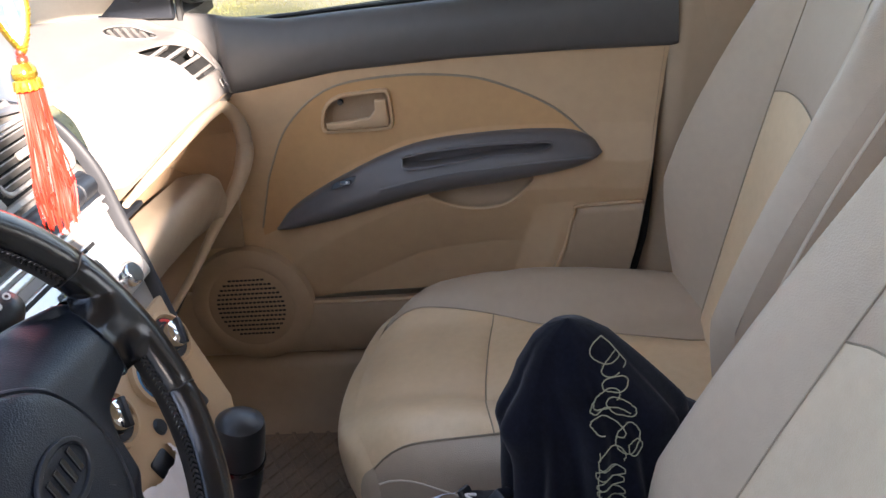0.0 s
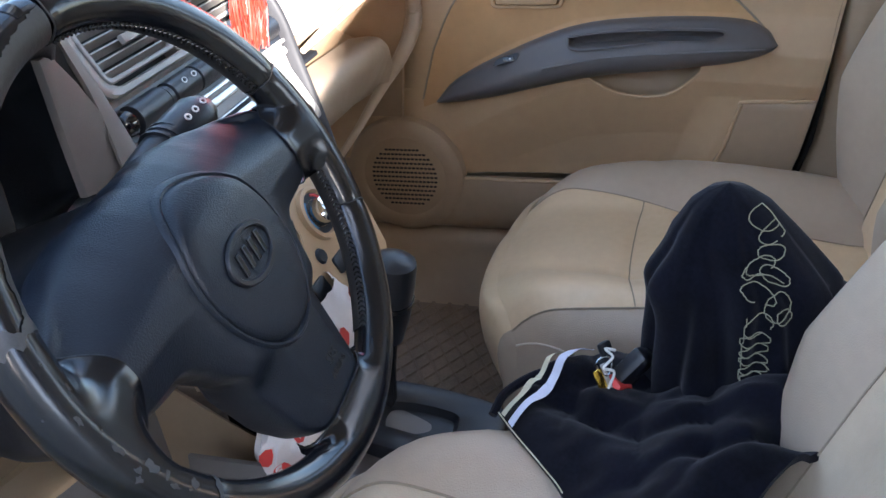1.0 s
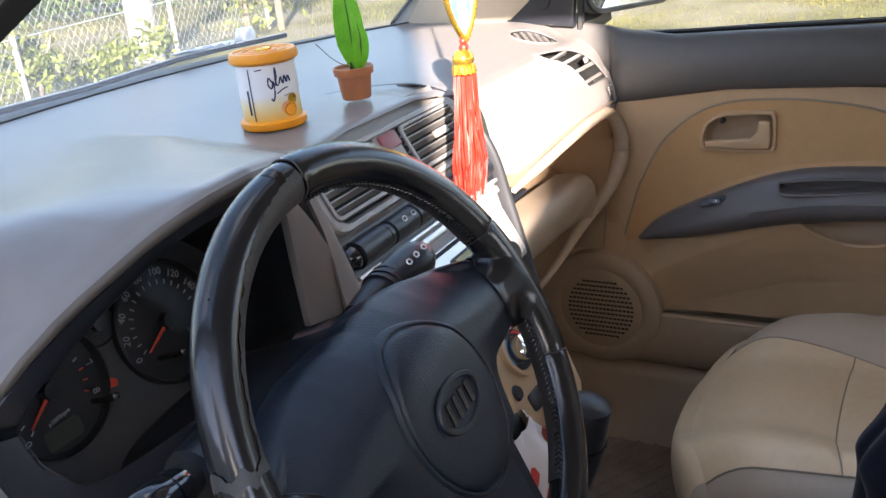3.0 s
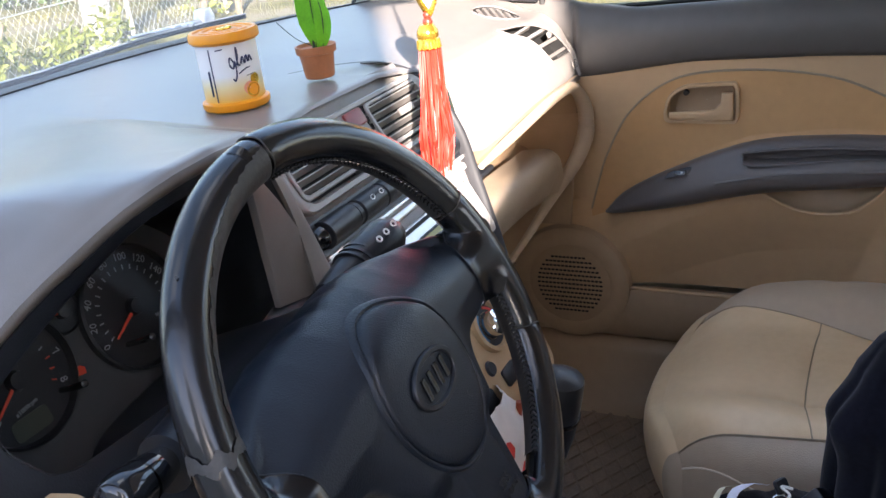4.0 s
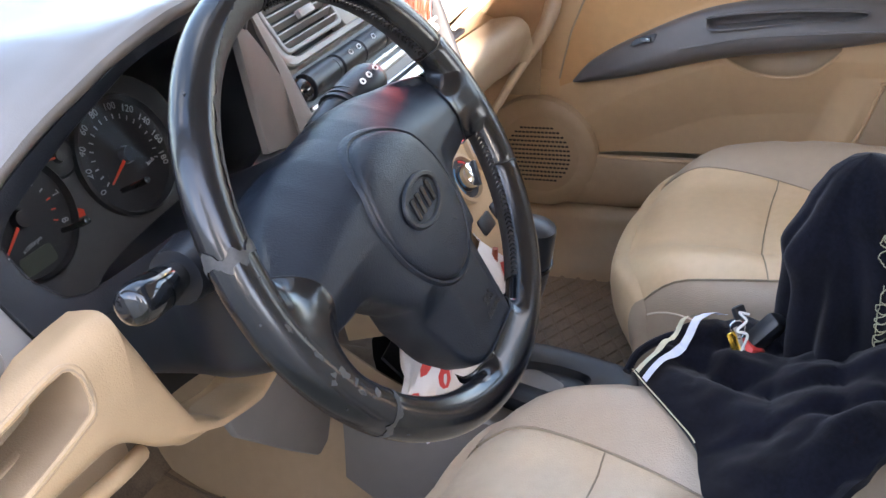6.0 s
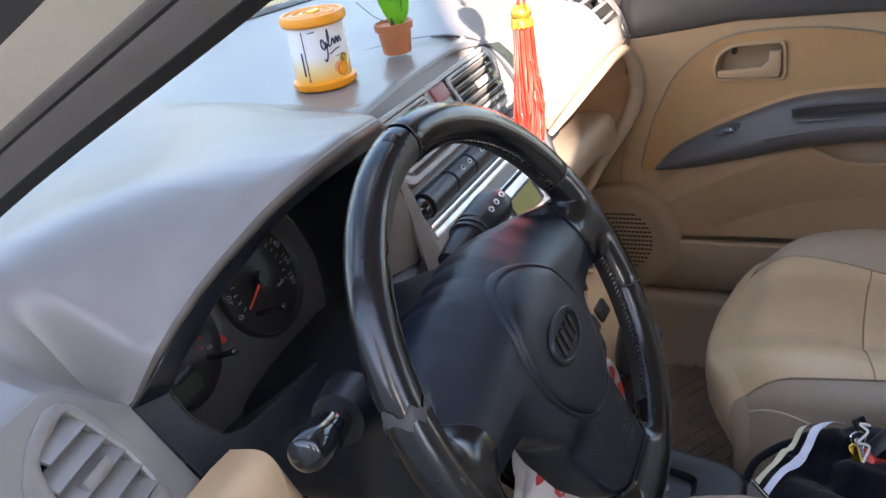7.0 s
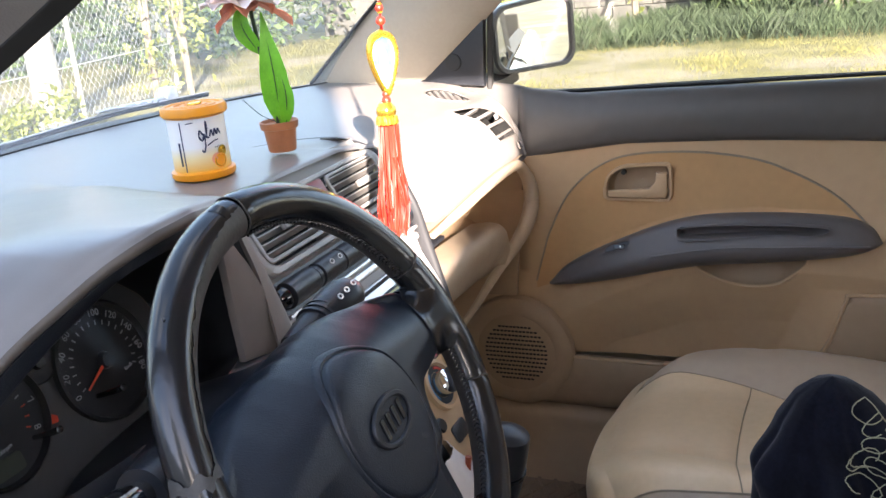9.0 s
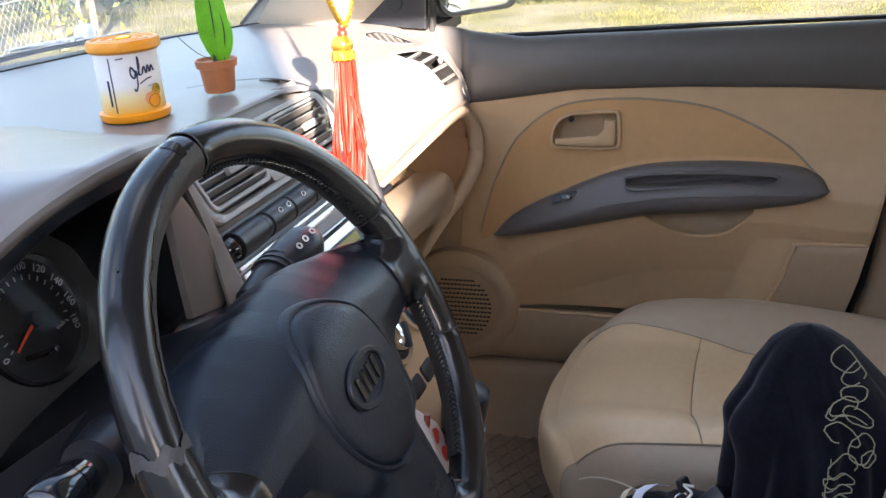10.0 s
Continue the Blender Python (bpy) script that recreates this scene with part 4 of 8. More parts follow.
def draped_vent(name, fr, sheet, top, bottom, slots, open_share, mats, label, rim=0.0013, sink=0.0025, deep=0.022, ends=(0.02, 0.98)):
    """Slots across an opening that follows the curve of its panel; top and bottom are its two long edges."""
    inv = fr.inverted()
    q = np.array([tuple(inv @ Vector(p)) for p in sheet])
    q = q[(np.abs(q[:, 0]) < 0.10) & (np.abs(q[:, 1]) < 0.10) & (np.abs(q[:, 2]) < 0.05)]

    def on(p, lift=0.0):
        d = (q[:, 0] - p[0]) ** 2 + (q[:, 1] - p[1]) ** 2
        k = np.argsort(d)[:4]
        w = 1 / (d[k] + 1e-8)
        return tuple(fr @ Vector((p[0], p[1], float((w * q[k, 2]).sum() / w.sum()) + lift)))

    def strip(f0, f1, lift, n=3, m=10, thick=None):
        rows_ = []
        for f in np.linspace(f0, f1, n):
            a, b = top(f), bottom(f)
            rows_.append([on(a + (b - a) * g, lift) for g in np.linspace(0, 1, m)])
        return grid(rows_, thick=thick) if thick else grid(rows_)
    edge = [top(f) for f in np.linspace(0, 1, 26)] + [bottom(f) for f in np.linspace(1, 0, 26)][1:-1]
    ring = [np.array(on(p, 0.0002)) for p in edge]
    v = dash_part(name, tube(ring + ring[:1], rim, 6), mats[0], label)
    bm_ = grid([[on(p, z) for p in edge] for z in (0.0, -deep)], closed_v=True)
    bm_.transform(DO)
    part("well", bm_, M_DARK, v)
    bm_ = strip(0, 1, -deep, 14)
    bm_.transform(DO)
    part("cavity", bm_, M_DARK, v)
    step = (ends[1] - ends[0]) / slots
    for k in range(slots + 1):
        f = ends[0] + k * step
        h_ = step * (1 - open_share) / 2
        bm_ = strip(max(0, f - h_), min(1, f + h_), -sink, 3, 12, 0.007)
        bm_.transform(DO)
        part("slat", bm_, mats[1], v)
    return v


# right side vent, facing rearwards on the curved corner
RVF = plane_frame((0.542, 0.2295, 0.688), (1, 0.05, -0.06), (0.0, 0.38, 1))
RVT = spline([(-0.0774, 0.0392), (0.0013, 0.0292), (0.0347, 0.0190), (0.0596, 0.0030), (0.0759, -0.0158), (0.0867, -0.0322), (0.0873, -0.0391)], 60)
RVB = spline([(-0.0783, 0.0384), (-0.0678, 0.0255), (-0.0482, 0.0155), (-0.0327, 0.0014), (-0.0183, -0.0165), (-0.0083, -0.0339), (-0.0026, -0.0386)], 60)
rv_top = lambda f: np.array([np.interp(f, np.linspace(0, 1, 60), RVT[:, k]) for k in (0, 1)])
rv_bot = lambda f: np.array([np.interp(f, np.linspace(0, 1, 60), RVB[:, k]) for k in (0, 1)])
rv_poly = [rv_top(f) for f in np.linspace(0, 1, 30)] + [rv_bot(f) for f in np.linspace(1, 0, 30)]
dash_part("right_panel", cut(grid(right_rows), RVF, rv_poly), M_DASH, "taupe passenger side of the dashboard")
rv = draped_vent("side_vent", RVF, np.vstack((sheet_of(right_rows), sheet_of(top_rows))), rv_top, rv_bot, 5, 0.74, (M_DASH, M_DASH), "side air vent with slats")
bm = box(-0.0045, 0.0045, -0.007, 0.007, -0.002, 0.003, 0.0015)
bm.transform(RVF @ Matrix.Translation((0.026, 0.002, 0.004)) @ Matrix.Rotation(radians(-80), 4, "Z"))
bm.transform(DO)
part("tab", bm, M_DASH, rv, "adjusting tab")
bm = ring_frame(np.array(rounded(-0.010, 0.010, -0.0065, 0.0065, 0.002)), np.array(rounded(-0.0085, 0.0085, -0.005, 0.005, 0.0015)), 0.0012, plane_frame((0.598, 0.1995, 0.636), (1, 0.05, 0), (0, 0.3, 1)))
dash_part("switch_mark", bm, M_DASH_LOW, "small embossed mark")
# demister vent on the dash top
DVF = plane_frame((0.569, 0.313, 0.7300), (0.58, -0.81, 0.0), (0.80, 0.58, -0.08))


def dv_edge(s):
    return lambda f: np.array((-0.037 + 0.074 * f, s * (0.001 + 0.036 * math.sqrt(max(0, 1 - (2 * f - 1) ** 2)))))


dv_top, dv_bot = dv_edge(1), dv_edge(-1)
dv_poly = [dv_top(f) for f in np.linspace(0, 1, 40)] + [dv_bot(f) for f in np.linspace(1, 0, 40)]
dash_part("top_pad", cut(cut(grid(top_rows), DVF, dv_poly), RVF, rv_poly), M_DASH, "taupe grey textured dash top")
draped_vent("defroster_vent", DVF, sheet_of(top_rows), dv_top, dv_bot, 6, 0.5, (M_DASH, M_DASH_LOW), "oval demister vent", 0.0012, 0.003)
# driver's side vent
LVO = [(31, 67), (48, 64), (57, 55), (66, 25), (69, 8), (69, -13), (63, -38), (55, -45), (23, -49), (-5, -50), (-25, -45), (-32, 0), (-22, 38), (-10, 50), (7, 60)]
LVI = [(31, 54), (43, 56), (48, 52), (56, 22), (59, 8), (59, -10), (58, -17), (52, -21), (30, -21), (10, -20), (-4, -14), (-10, 8), (-4, 28), (2, 44), (14, 51)]
lv_out, lv_in = (spline([(x / 1000, y / 1000) for x, y in q + q[:1]], 71)[:-1] for q in (LVO, LVI))
LVM = ((-0.5997, 0.2129, 0.6466), (1, 0.30, -0.06), (0.05, 0.62, 1))
lvp = plane_frame(*LVM)
rows = []
for f in np.linspace(0, 1, 130):
    u = -0.073 + 0.166 * f
    vt = interp(u, [-0.08, -0.03, 0.0, 0.04, 0.06, 0.075, 0.093], [0.070, 0.072, 0.074, 0.072, 0.060, 0.044, 0.0245])
    x = -0.676 + 0.163 * f
    top_ = (x, interp(x, EX, EYY), interp(x, EX, EZ))
    flat_ = [tuple(lvp @ Vector((u, vt + (-0.056 - vt) * k, 0))) for k in (0.0, 0.12, 0.5, 1.0)]
    row = list(spline([top_, tuple(Vector(top_).lerp(Vector(flat_[0]), 0.5)), flat_[0]], 12))
    row += list(bent([flat_[0], flat_[1], flat_[2], flat_[3]], 76))[1:]
    row += [tuple(lvp @ Vector((u, -0.060, -0.002))), tuple(lvp @ Vector((u, -0.061, -0.012)))]
    rows.append(row)
dash_part("left_panel", cut(grid(rows), plane_frame(*LVM), lv_out * 0.5 + lv_in * 0.5), M_DASH, "taupe driver's end of the dashboard")
lv = vent("side_vent", LVM[0], LVM[1], LVM[2], lv_out, lv_in, 5, "h", (M_DASH, M_DASH), "driver's side air vent with slanted slats", -35, (0.029, 0.015, 0.015), wide=0.0085, rise_by=0.005)
lvf = lvp
for k in range(9):
    bm = box(0.010 + k * 0.0029, 0.0117 + k * 0.0029, -0.0370, -0.0310, 0.0, 0.0062 - 0.00012 * (k - 4) ** 2, 0.0004, 1)
    bm.transform(lvf)
    bm.transform(DO)
    part("thumbwheel_ridge", bm, M_DASH, lv)
bm = ring_frame(np.array(rounded(0.0075, 0.0380, -0.0390, -0.0295, 0.002)), np.array(rounded(0.0090, 0.0365, -0.0375, -0.0310, 0.0015)), 0.0012, lvf @ Matrix.Translation((0, 0, 0.0028)))
bm.transform(DO)
part("thumbwheel_frame", bm, M_DASH_LOW, lv)

# ---- instrument cluster ----
cluster = thing("instrument_cluster", "dark instrument cluster with two dials under a hood", "instrument cluster", (-0.33, 0.33, 0.62))
CO = Matrix.Translation((0.33, -0.33, -0.62))


def cpart(name, bm, mat, parent=None, label=""):
    bm.transform(CO)
    return part(name, bm, mat, parent or cluster, label)


# black bezel: a flat flange under the brow and down to the column, then a well to the dial face
BEZ_OUT = [(-0.513, 0.252, 0.662), (-0.506, 0.240, 0.676), (-0.497, 0.229, 0.693), (-0.477, 0.225, 0.706), (-0.449, 0.220, 0.720), (-0.430, 0.214, 0.730), (-0.409, 0.207, 0.740), (-0.374, 0.191, 0.759), (-0.358, 0.182, 0.766), (-0.339, 0.174, 0.772), (-0.300, 0.170, 0.775), (-0.247, 0.178, 0.769), (-0.204, 0.199, 0.749), (-0.178, 0.226, 0.732),
           (-0.150, 0.218, 0.640), (-0.165, 0.208, 0.600), (-0.24, 0.200, 0.575), (-0.33, 0.200, 0.568), (-0.40, 0.203, 0.578), (-0.454, 0.206, 0.589), (-0.504, 0.210, 0.595), (-0.509, 0.232, 0.630)]
BEZ_IN = [(-0.482, 0.247, 0.656), (-0.490, 0.231, 0.670), (-0.485, 0.224, 0.683), (-0.468, 0.223, 0.692), (-0.440, 0.222, 0.705), (-0.419, 0.214, 0.719), (-0.396, 0.207, 0.731), (-0.374, 0.194, 0.747), (-0.358, 0.184, 0.755), (-0.337, 0.177, 0.760), (-0.298, 0.174, 0.762), (-0.250, 0.182, 0.755), (-0.213, 0.202, 0.734), (-0.190, 0.230, 0.700),
          (-0.178, 0.228, 0.645), (-0.195, 0.222, 0.613), (-0.25, 0.214, 0.604), (-0.33, 0.212, 0.602), (-0.40, 0.213, 0.604), (-0.452, 0.216, 0.606), (-0.469, 0.220, 0.612), (-0.482, 0.234, 0.634)]
cface = plane_frame((-0.33, 0.319, 0.628), (1, 0, 0), (0, 0.30, 1))


def run_round(pts, n=132):
    p = np.array(pts + pts[:1], float)
    t = np.linspace(0, len(pts), n, endpoint=False)
    return np.stack([np.interp(t, np.arange(len(p)), p[:, k]) for k in range(3)], 1)


bo, bi = run_round(BEZ_OUT), run_round(BEZ_IN)
bi = (np.roll(bi, 1, 0) + 2 * bi + np.roll(bi, -1, 0)) / 4
deep = []
for p in bi:
    q = cface.inverted() @ Vector(p)
    deep.append(np.array(cface @ Vector((q.x * 0.96 - 0.006, min(q.y, 0.085) * (0.90 if q.y > 0 else 1.55), 0.0))))
deep = np.array(deep)
rows = [bo, bo * 0.97 + bi * 0.03 + (0, -0.0015, 0), bo * 0.12 + bi * 0.88 + (0, -0.0012, 0), bi, bi * 0.97 + deep * 0.03, bi * 0.5 + deep * 0.5, deep]
cpart("bezel", grid([[tuple(p) for p in r] for r in rows], closed_v=True), M_BLACK, label="black plastic bezel")
cpart("face", slab([(q.x, q.y) for q in (cface.inverted() @ Vector(p) for p in deep)], 0.001, cface @ Matrix.Translation((0, 0, -0.002))), M_CLUSTER, label="grey dial face")
rows = []
for u in np.linspace(-0.165, 0.165, 20):
    rows.append([cface @ Vector((u, v, 0.055 - 0.02 * ((v + 0.075) / 0.13) ** 2 * 0 - 0.10 * (v + 0.075) + 0.02 * (1 - (u / 0.17) ** 2))) for v in np.linspace(-0.060, 0.07, 8)])
bm = grid(rows)
bm.normal_update()
bmesh.ops.reverse_faces(bm, faces=[f for f in bm.faces if f.normal.y > 0])
lens = cpart("lens", bm, M_LENS, label="clear lens")
lens.visible_shadow = False
cpart("lens_edge", tube([tuple(p + np.array((0.0008, -0.0012, 0.0005))) for p in np.vstack((bi[112:], bi[:2]))], 0.0005, 6), M_BORDER)


def dial(cx, cy, r, numbers, a0, a1, ticks, needle, unit, name, label, size):
    d = cpart(name, lathe([(r, -0.001), (r, 0.006), (r * 0.96, 0.008), (r * 0.92, 0.001), (0, 0.0005)], 48, cface @ Matrix.Translation((cx, cy, 0))), M_DIAL, label=label)

    def at(a, rad, h=0.0012):
        t = radians(a)
        return cface @ Matrix.Translation((cx + rad * math.cos(t), cy + rad * math.sin(t), h))
    for k, num in enumerate(numbers):
        a = a0 + (a1 - a0) * k / (len(numbers) - 1)
        cpart("numeral", letters(num, size, at(a, r * 0.80) @ Matrix.Rotation(radians(a - 90) * 0.8, 4, "Z")), M_DIALPRINT, d)
    for k in range(ticks):
        a = a0 + (a1 - a0) * k / (ticks - 1)
        m = at(a, r * 0.64) @ Matrix.Rotation(radians(a), 4, "Z")
        bm = box(-0.0022, 0.0022, -0.0006, 0.0006, 0, 0.0004)
        bm.transform(m)
        cpart("tick", bm, M_DIALPRINT if k < ticks * 0.8 or name == "speedometer" else M_RED, d)
    m = at(needle, 0, 0.004) @ Matrix.Rotation(radians(needle), 4, "Z")
    bm = slab([(0, -0.0016), (r * 0.62, -0.0007), (r * 0.62, 0.0007), (0, 0.0016)], 0.0012, m)
    cpart("needle", bm, M_RED, d, "red needle")
    cpart("hub_cap", lathe([(0, 0.009), (0.007, 0.0085), (0.0085, 0.002)], 20, cface @ Matrix.Translation((cx, cy, 0))), M_BLACK, d)
    cpart("unit", letters(unit, size * 0.55, cface @ Matrix.Translation((cx + (r * 0.42 if cx > 0 else -r * 0.02), cy - r * (0.30 if cx > 0 else 0.42), 0.0012)) @ Matrix.Rotation(radians(8), 4, "Z")), M_DIALPRINT, d)
    sx_ = -0.378 if cx < 0 else -0.303
    stick = tube([(sx_ + 0.005, 0.316, 0.605), (sx_ - 0.004, 0.278, 0.621), (sx_ - 0.005, 0.270, 0.625), (sx_ - 0.0052, 0.269, 0.6255)], (0.0024, 0.003, 0.003, 0.0012), 10)
    k = cpart("reset_stem", stick, M_GLOSSBLACK, d, "black reset stem")
    return d


dial(0.053, 0.003, 0.056, ["0", "20", "40", "60", "80", "100", "120", "140", "160", "180"], 203, -27, 19, 207, "km/h", "speedometer", "round black speedometer with white numerals", 0.0095)
dial(-0.075, 0.004, 0.053, ["0", "1", "2", "3", "4", "5", "6", "7", "8"], 220, -28, 17, 214, "x1000rpm", "tachometer", "round black rev counter with white numerals", 0.0095)
cpart("display", slab(rounded(-0.017, 0.017, -0.008, 0.008, 0.004), 0.0008, cface @ Matrix.Translation((-0.079, -0.031, 0.002))), material("grey_green_display", (0.055, 0.065, 0.045), 0.35), label="grey-green trip display")
tg = cpart("temperature_gauge", lathe([(0.019, 0.0), (0.018, 0.003), (0.0165, 0.0015), (0, 0.001)], 28, cface @ Matrix.Translation((-0.012, 0.031, 0))), M_DIAL)
cpart("needle", slab([(0, -0.0012), (0.014, -0.0006), (0.014, 0.0006), (0, 0.0012)], 0.001, cface @ Matrix.Translation((-0.012, 0.031, 0.004)) @ Matrix.Rotation(radians(172), 4, "Z")), M_RED, tg, "red needle")
cpart("hub_cap", lathe([(0, 0.007), (0.005, 0.0065), (0.006, 0.002)], 18, cface @ Matrix.Translation((-0.012, 0.031, 0))), M_BLACK, tg)
cpart("warning_light", slab([(-0.0045, -0.003), (0.004, -0.0042), (0.005, 0.001), (0.001, 0.0042), (-0.0035, 0.0028)], 0.001, cface @ Matrix.Translation((-0.021, -0.018, 0.0005))), M_RED, label="red warning symbol")
# grey fin between the cluster and the centre stack
dash_part("fin_panel", slab([(-0.219, 0.728), (-0.206, 0.730), (-0.185, 0.700), (-0.131, 0.602), (-0.150, 0.596), (-0.214, 0.610), (-0.217, 0.66)], 0.008, plane_frame((0, 0.204, 0), (1, 0, 0), (0, 0.02, 1)) @ Matrix.Translation((0, 0, 0)), 0.003), M_DASH_LOW, "plain taupe panel beside the cluster")
dash_part("fin", loft([[(-0.178, 0.228, 0.733), (-0.168, 0.215, 0.67), (-0.17, 0.20, 0.59)], [(-0.158, 0.236, 0.725), (-0.150, 0.215, 0.66), (-0.150, 0.190, 0.585)], [(-0.143, 0.262, 0.718), (-0.140, 0.236, 0.66), (-0.138, 0.198, 0.585)]], 14, 8, thick=0.004), M_DASH_LOW, "taupe panel beside the cluster")

# ---- centre stack ----
M_HAZARD = material("dull_red_plastic", (0.22, 0.04, 0.045), 0.4)
SR, SU = (1, 0, 0), (0, 0.57, 1)


def stack_frame(x, z, lift=0.0):
    return plane_frame((x, 0.235 + 0.57 * (z - 0.66), z), SR, SU) @ Matrix.Translation((0, 0, lift))


stack = thing("centre_stack", "grey centre console stack with vents, buttons and silver radio", "centre stack", (0.02, 0.2, 0.6))
SO = Matrix.Translation((-0.02, -0.2, -0.6))


def spart(name, bm, mat, parent=None, label="", smooth=True):
    bm.transform(SO)
    return part(name, bm, mat, parent or stack, label, smooth)


side = [(0.205, 0.735), (0.213, 0.70), (0.206, 0.66), (0.180, 0.60), (0.150, 0.545), (0.125, 0.50), (0.115, 0.46)]
left = [(-0.146, 0.735), (-0.146, 0.70), (-0.144, 0.66), (-0.142, 0.60), (-0.125, 0.545), (-0.110, 0.50), (-0.100, 0.46)]
zs = np.linspace(0.733, 0.46, 30)
rows = []
for z in zs:
    xr = interp(z, [p[1] for p in side][::-1], [p[0] for p in side][::-1])
    xl = interp(z, [p[1] for p in left][::-1], [p[0] for p in left][::-1])
    y = 0.235 + 0.57 * (z - 0.66) + 0.024 * min(1, max(0, (z - 0.655) / 0.006))
    rows.append([(xl, y + 0.05, z), (xl, y + 0.004, z), (xl + 0.004, y, z)] + [(xl + f * (xr - xl), y, z) for f in np.linspace(0.1, 0.9, 8)] + [(xr - 0.004, y, z), (xr, y + 0.004, z), (xr, y + 0.05, z)])
spart("panel", grid(rows), M_STACK, label="grey stack panel")
bord = spline([(0.120, 0.40, 0.7405), (0.175, 0.36, 0.7385), (0.207, 0.31, 0.732), (0.216, 0.265, 0.708), (0.208, 0.225, 0.655), (0.183, 0.196, 0.60), (0.155, 0.166, 0.545), (0.128, 0.140, 0.495)], 60)
rows = []
for k, p in enumerate(bord):
    w = interp(k / 59, [0, 0.2, 0.4, 0.7, 1.0], [0.001, 0.003, 0.010, 0.014, 0.014])
    rows.append(spline([p + (-w * 1.1, w * 0.6, 0), p + (-w, -w * 0.55, 0), p + (-w * 0.5, -w * 0.75, 0), p + (w * 0.3, w * 0.35, 0), p + (w, w * 1.5, 0)], 12))
spart("border", grid(rows), M_BORDER, label="dark curved border")

bez = np.array(rounded(-0.160, 0.166, -0.044, 0.033, 0.022, 8))
vb = stack_frame(0.026, 0.694, 0.001)
spart("vent_bezel", ring_frame(bez, bez * np.array((0.90, 0.80)) + np.array((0, 0.0)), 0.007, vb), M_STACK, label="grey bezel round the middle vents")
spart("vent_backing", slab(bez * 0.97, 0.001, vb @ Matrix.Translation((0, 0, -0.013))), M_DARK)
spart("vent_bridge", slab(rounded(-0.024, 0.022, -0.036, 0.028, 0.004), 0.018, vb @ Matrix.Translation((-0.004, 0, -0.012)), 0.002), M_STACK)


def mid_vent(cx, w, label):
    o = np.array(rounded(-w, w, -0.031, 0.026, 0.008, 5))
    fr = stack_frame(cx, 0.694, 0.007)
    v = spart("middle_vent", ring_frame(o, o * np.array((0.91, 0.84)), 0.003, fr), M_STACK, label=label)
    for k in range(5):
        y = -0.022 + k * 0.0098
        s = box(-w * 0.92, w * 0.92, -0.0058, 0.0058, -0.0008, 0.0008)
        s.transform(fr @ Matrix.Translation((0, y, -0.002)) @ Matrix.Rotation(radians(64), 4, "X"))
        spart("slat", s, M_STACK, v)
    s = box(-0.014, 0.014, -0.0045, 0.0045, 0.002, 0.009, 0.0015)
    s.transform(fr @ Matrix.Translation((0.004, -0.002, 0)))
    spart("tab", s, M_STACK, v)


mid_vent(-0.062, 0.058, "left middle air vent")
mid_vent(0.112, 0.062, "right middle air vent")
spart("hazard_button", slab(rounded(-0.017, 0.017, -0.009, 0.010, 0.003), 0.003, stack_frame(0.024, 0.708, 0.0075), 0.001), M_HAZARD, label="dull red hazard button")
# button bar
bar = thing("button_bar", "rounded black bar of buttons with white symbols", "buttons", (0.02, 0.22, 0.637))
BO = Matrix.Translation((-0.02, -0.22, -0.637))


def bpart(name, bm, mat, parent=None, label=""):
    bm.transform(BO)
    return part(name, bm, mat, parent or bar, label)


bc = 0.637
fr = stack_frame(0, bc, 0.004)
bpart("recess", slab(rounded(-0.136, 0.188, -0.018, 0.017, 0.010), 0.001, stack_frame(0, bc, 0.001)), M_BLACK)
for x0, x1, r, mat in ((-0.128, -0.122, 0.010, M_GLOSSBLACK), (-0.121, -0.070, 0.0145, M_BLACK), (-0.068, -0.060, 0.0125, M_BLACK), (-0.059, -0.012, 0.0138, M_BLACK), (-0.010, 0.038, 0.0138, M_BLACK), (0.040, 0.088, 0.0138, M_BLACK), (0.090, 0.138, 0.0138, M_BLACK), (0.140, 0.170, 0.0138, M_BLACK)):
    p = [fr @ Vector((x, 0, 0)) for x in (x0, x0 + 0.001, x1 - 0.001, x1)]
    b = bpart("button", tube(p, (r * 0.86, r, r, r * 0.86), 20), mat)
bpart("end_dome", lathe([(0.0125, 0), (0.011, 0.007), (0.006, 0.012), (0, 0.0135)], 20, fr @ Matrix.Translation((-0.126, 0, 0)) @ Matrix.Rotation(radians(-90), 4, "Y")), M_GLOSSBLACK)
for x in (-0.038, -0.020, 0.015, 0.06, 0.115):
    bpart("symbol", ring_frame(ellipse(0, 0, 0.0042, 0.0030, 14), ellipse(0, 0, 0.0030, 0.0020, 14), 0.0005, fr @ Matrix.Translation((x, 0.004, 0.0134))), M_WHITE)
spart("chrome_strip", slab(rounded(-0.134, 0.178, -0.0022, 0.0022, 0.0015), 0.006, stack_frame(0, 0.6190, 0.001), 0.001), M_SILVER, label="silver trim strip")
spart("chrome_strip", slab(rounded(-0.134, 0.172, -0.0045, 0.0045, 0.003), 0.005, stack_frame(0, 0.6105, 0.001), 0.002), M_SILVER, label="silver trim strip")
# radio
radio = thing("car_radio", "silver car radio with an olive display", "radio", (0, 0.19, 0.57))
RO = Matrix.Translation((0, -0.19, -0.57))


def rpart(name, bm, mat, label=""):
    bm.transform(RO)
    return part(name, bm, mat, radio, label)


rpart("fascia", slab(rounded(-0.128, 0.148, -0.034, 0.036, 0.006), 0.010, stack_frame(0, 0.567, 0.001), 0.003), M_SILVER, "silver fascia")
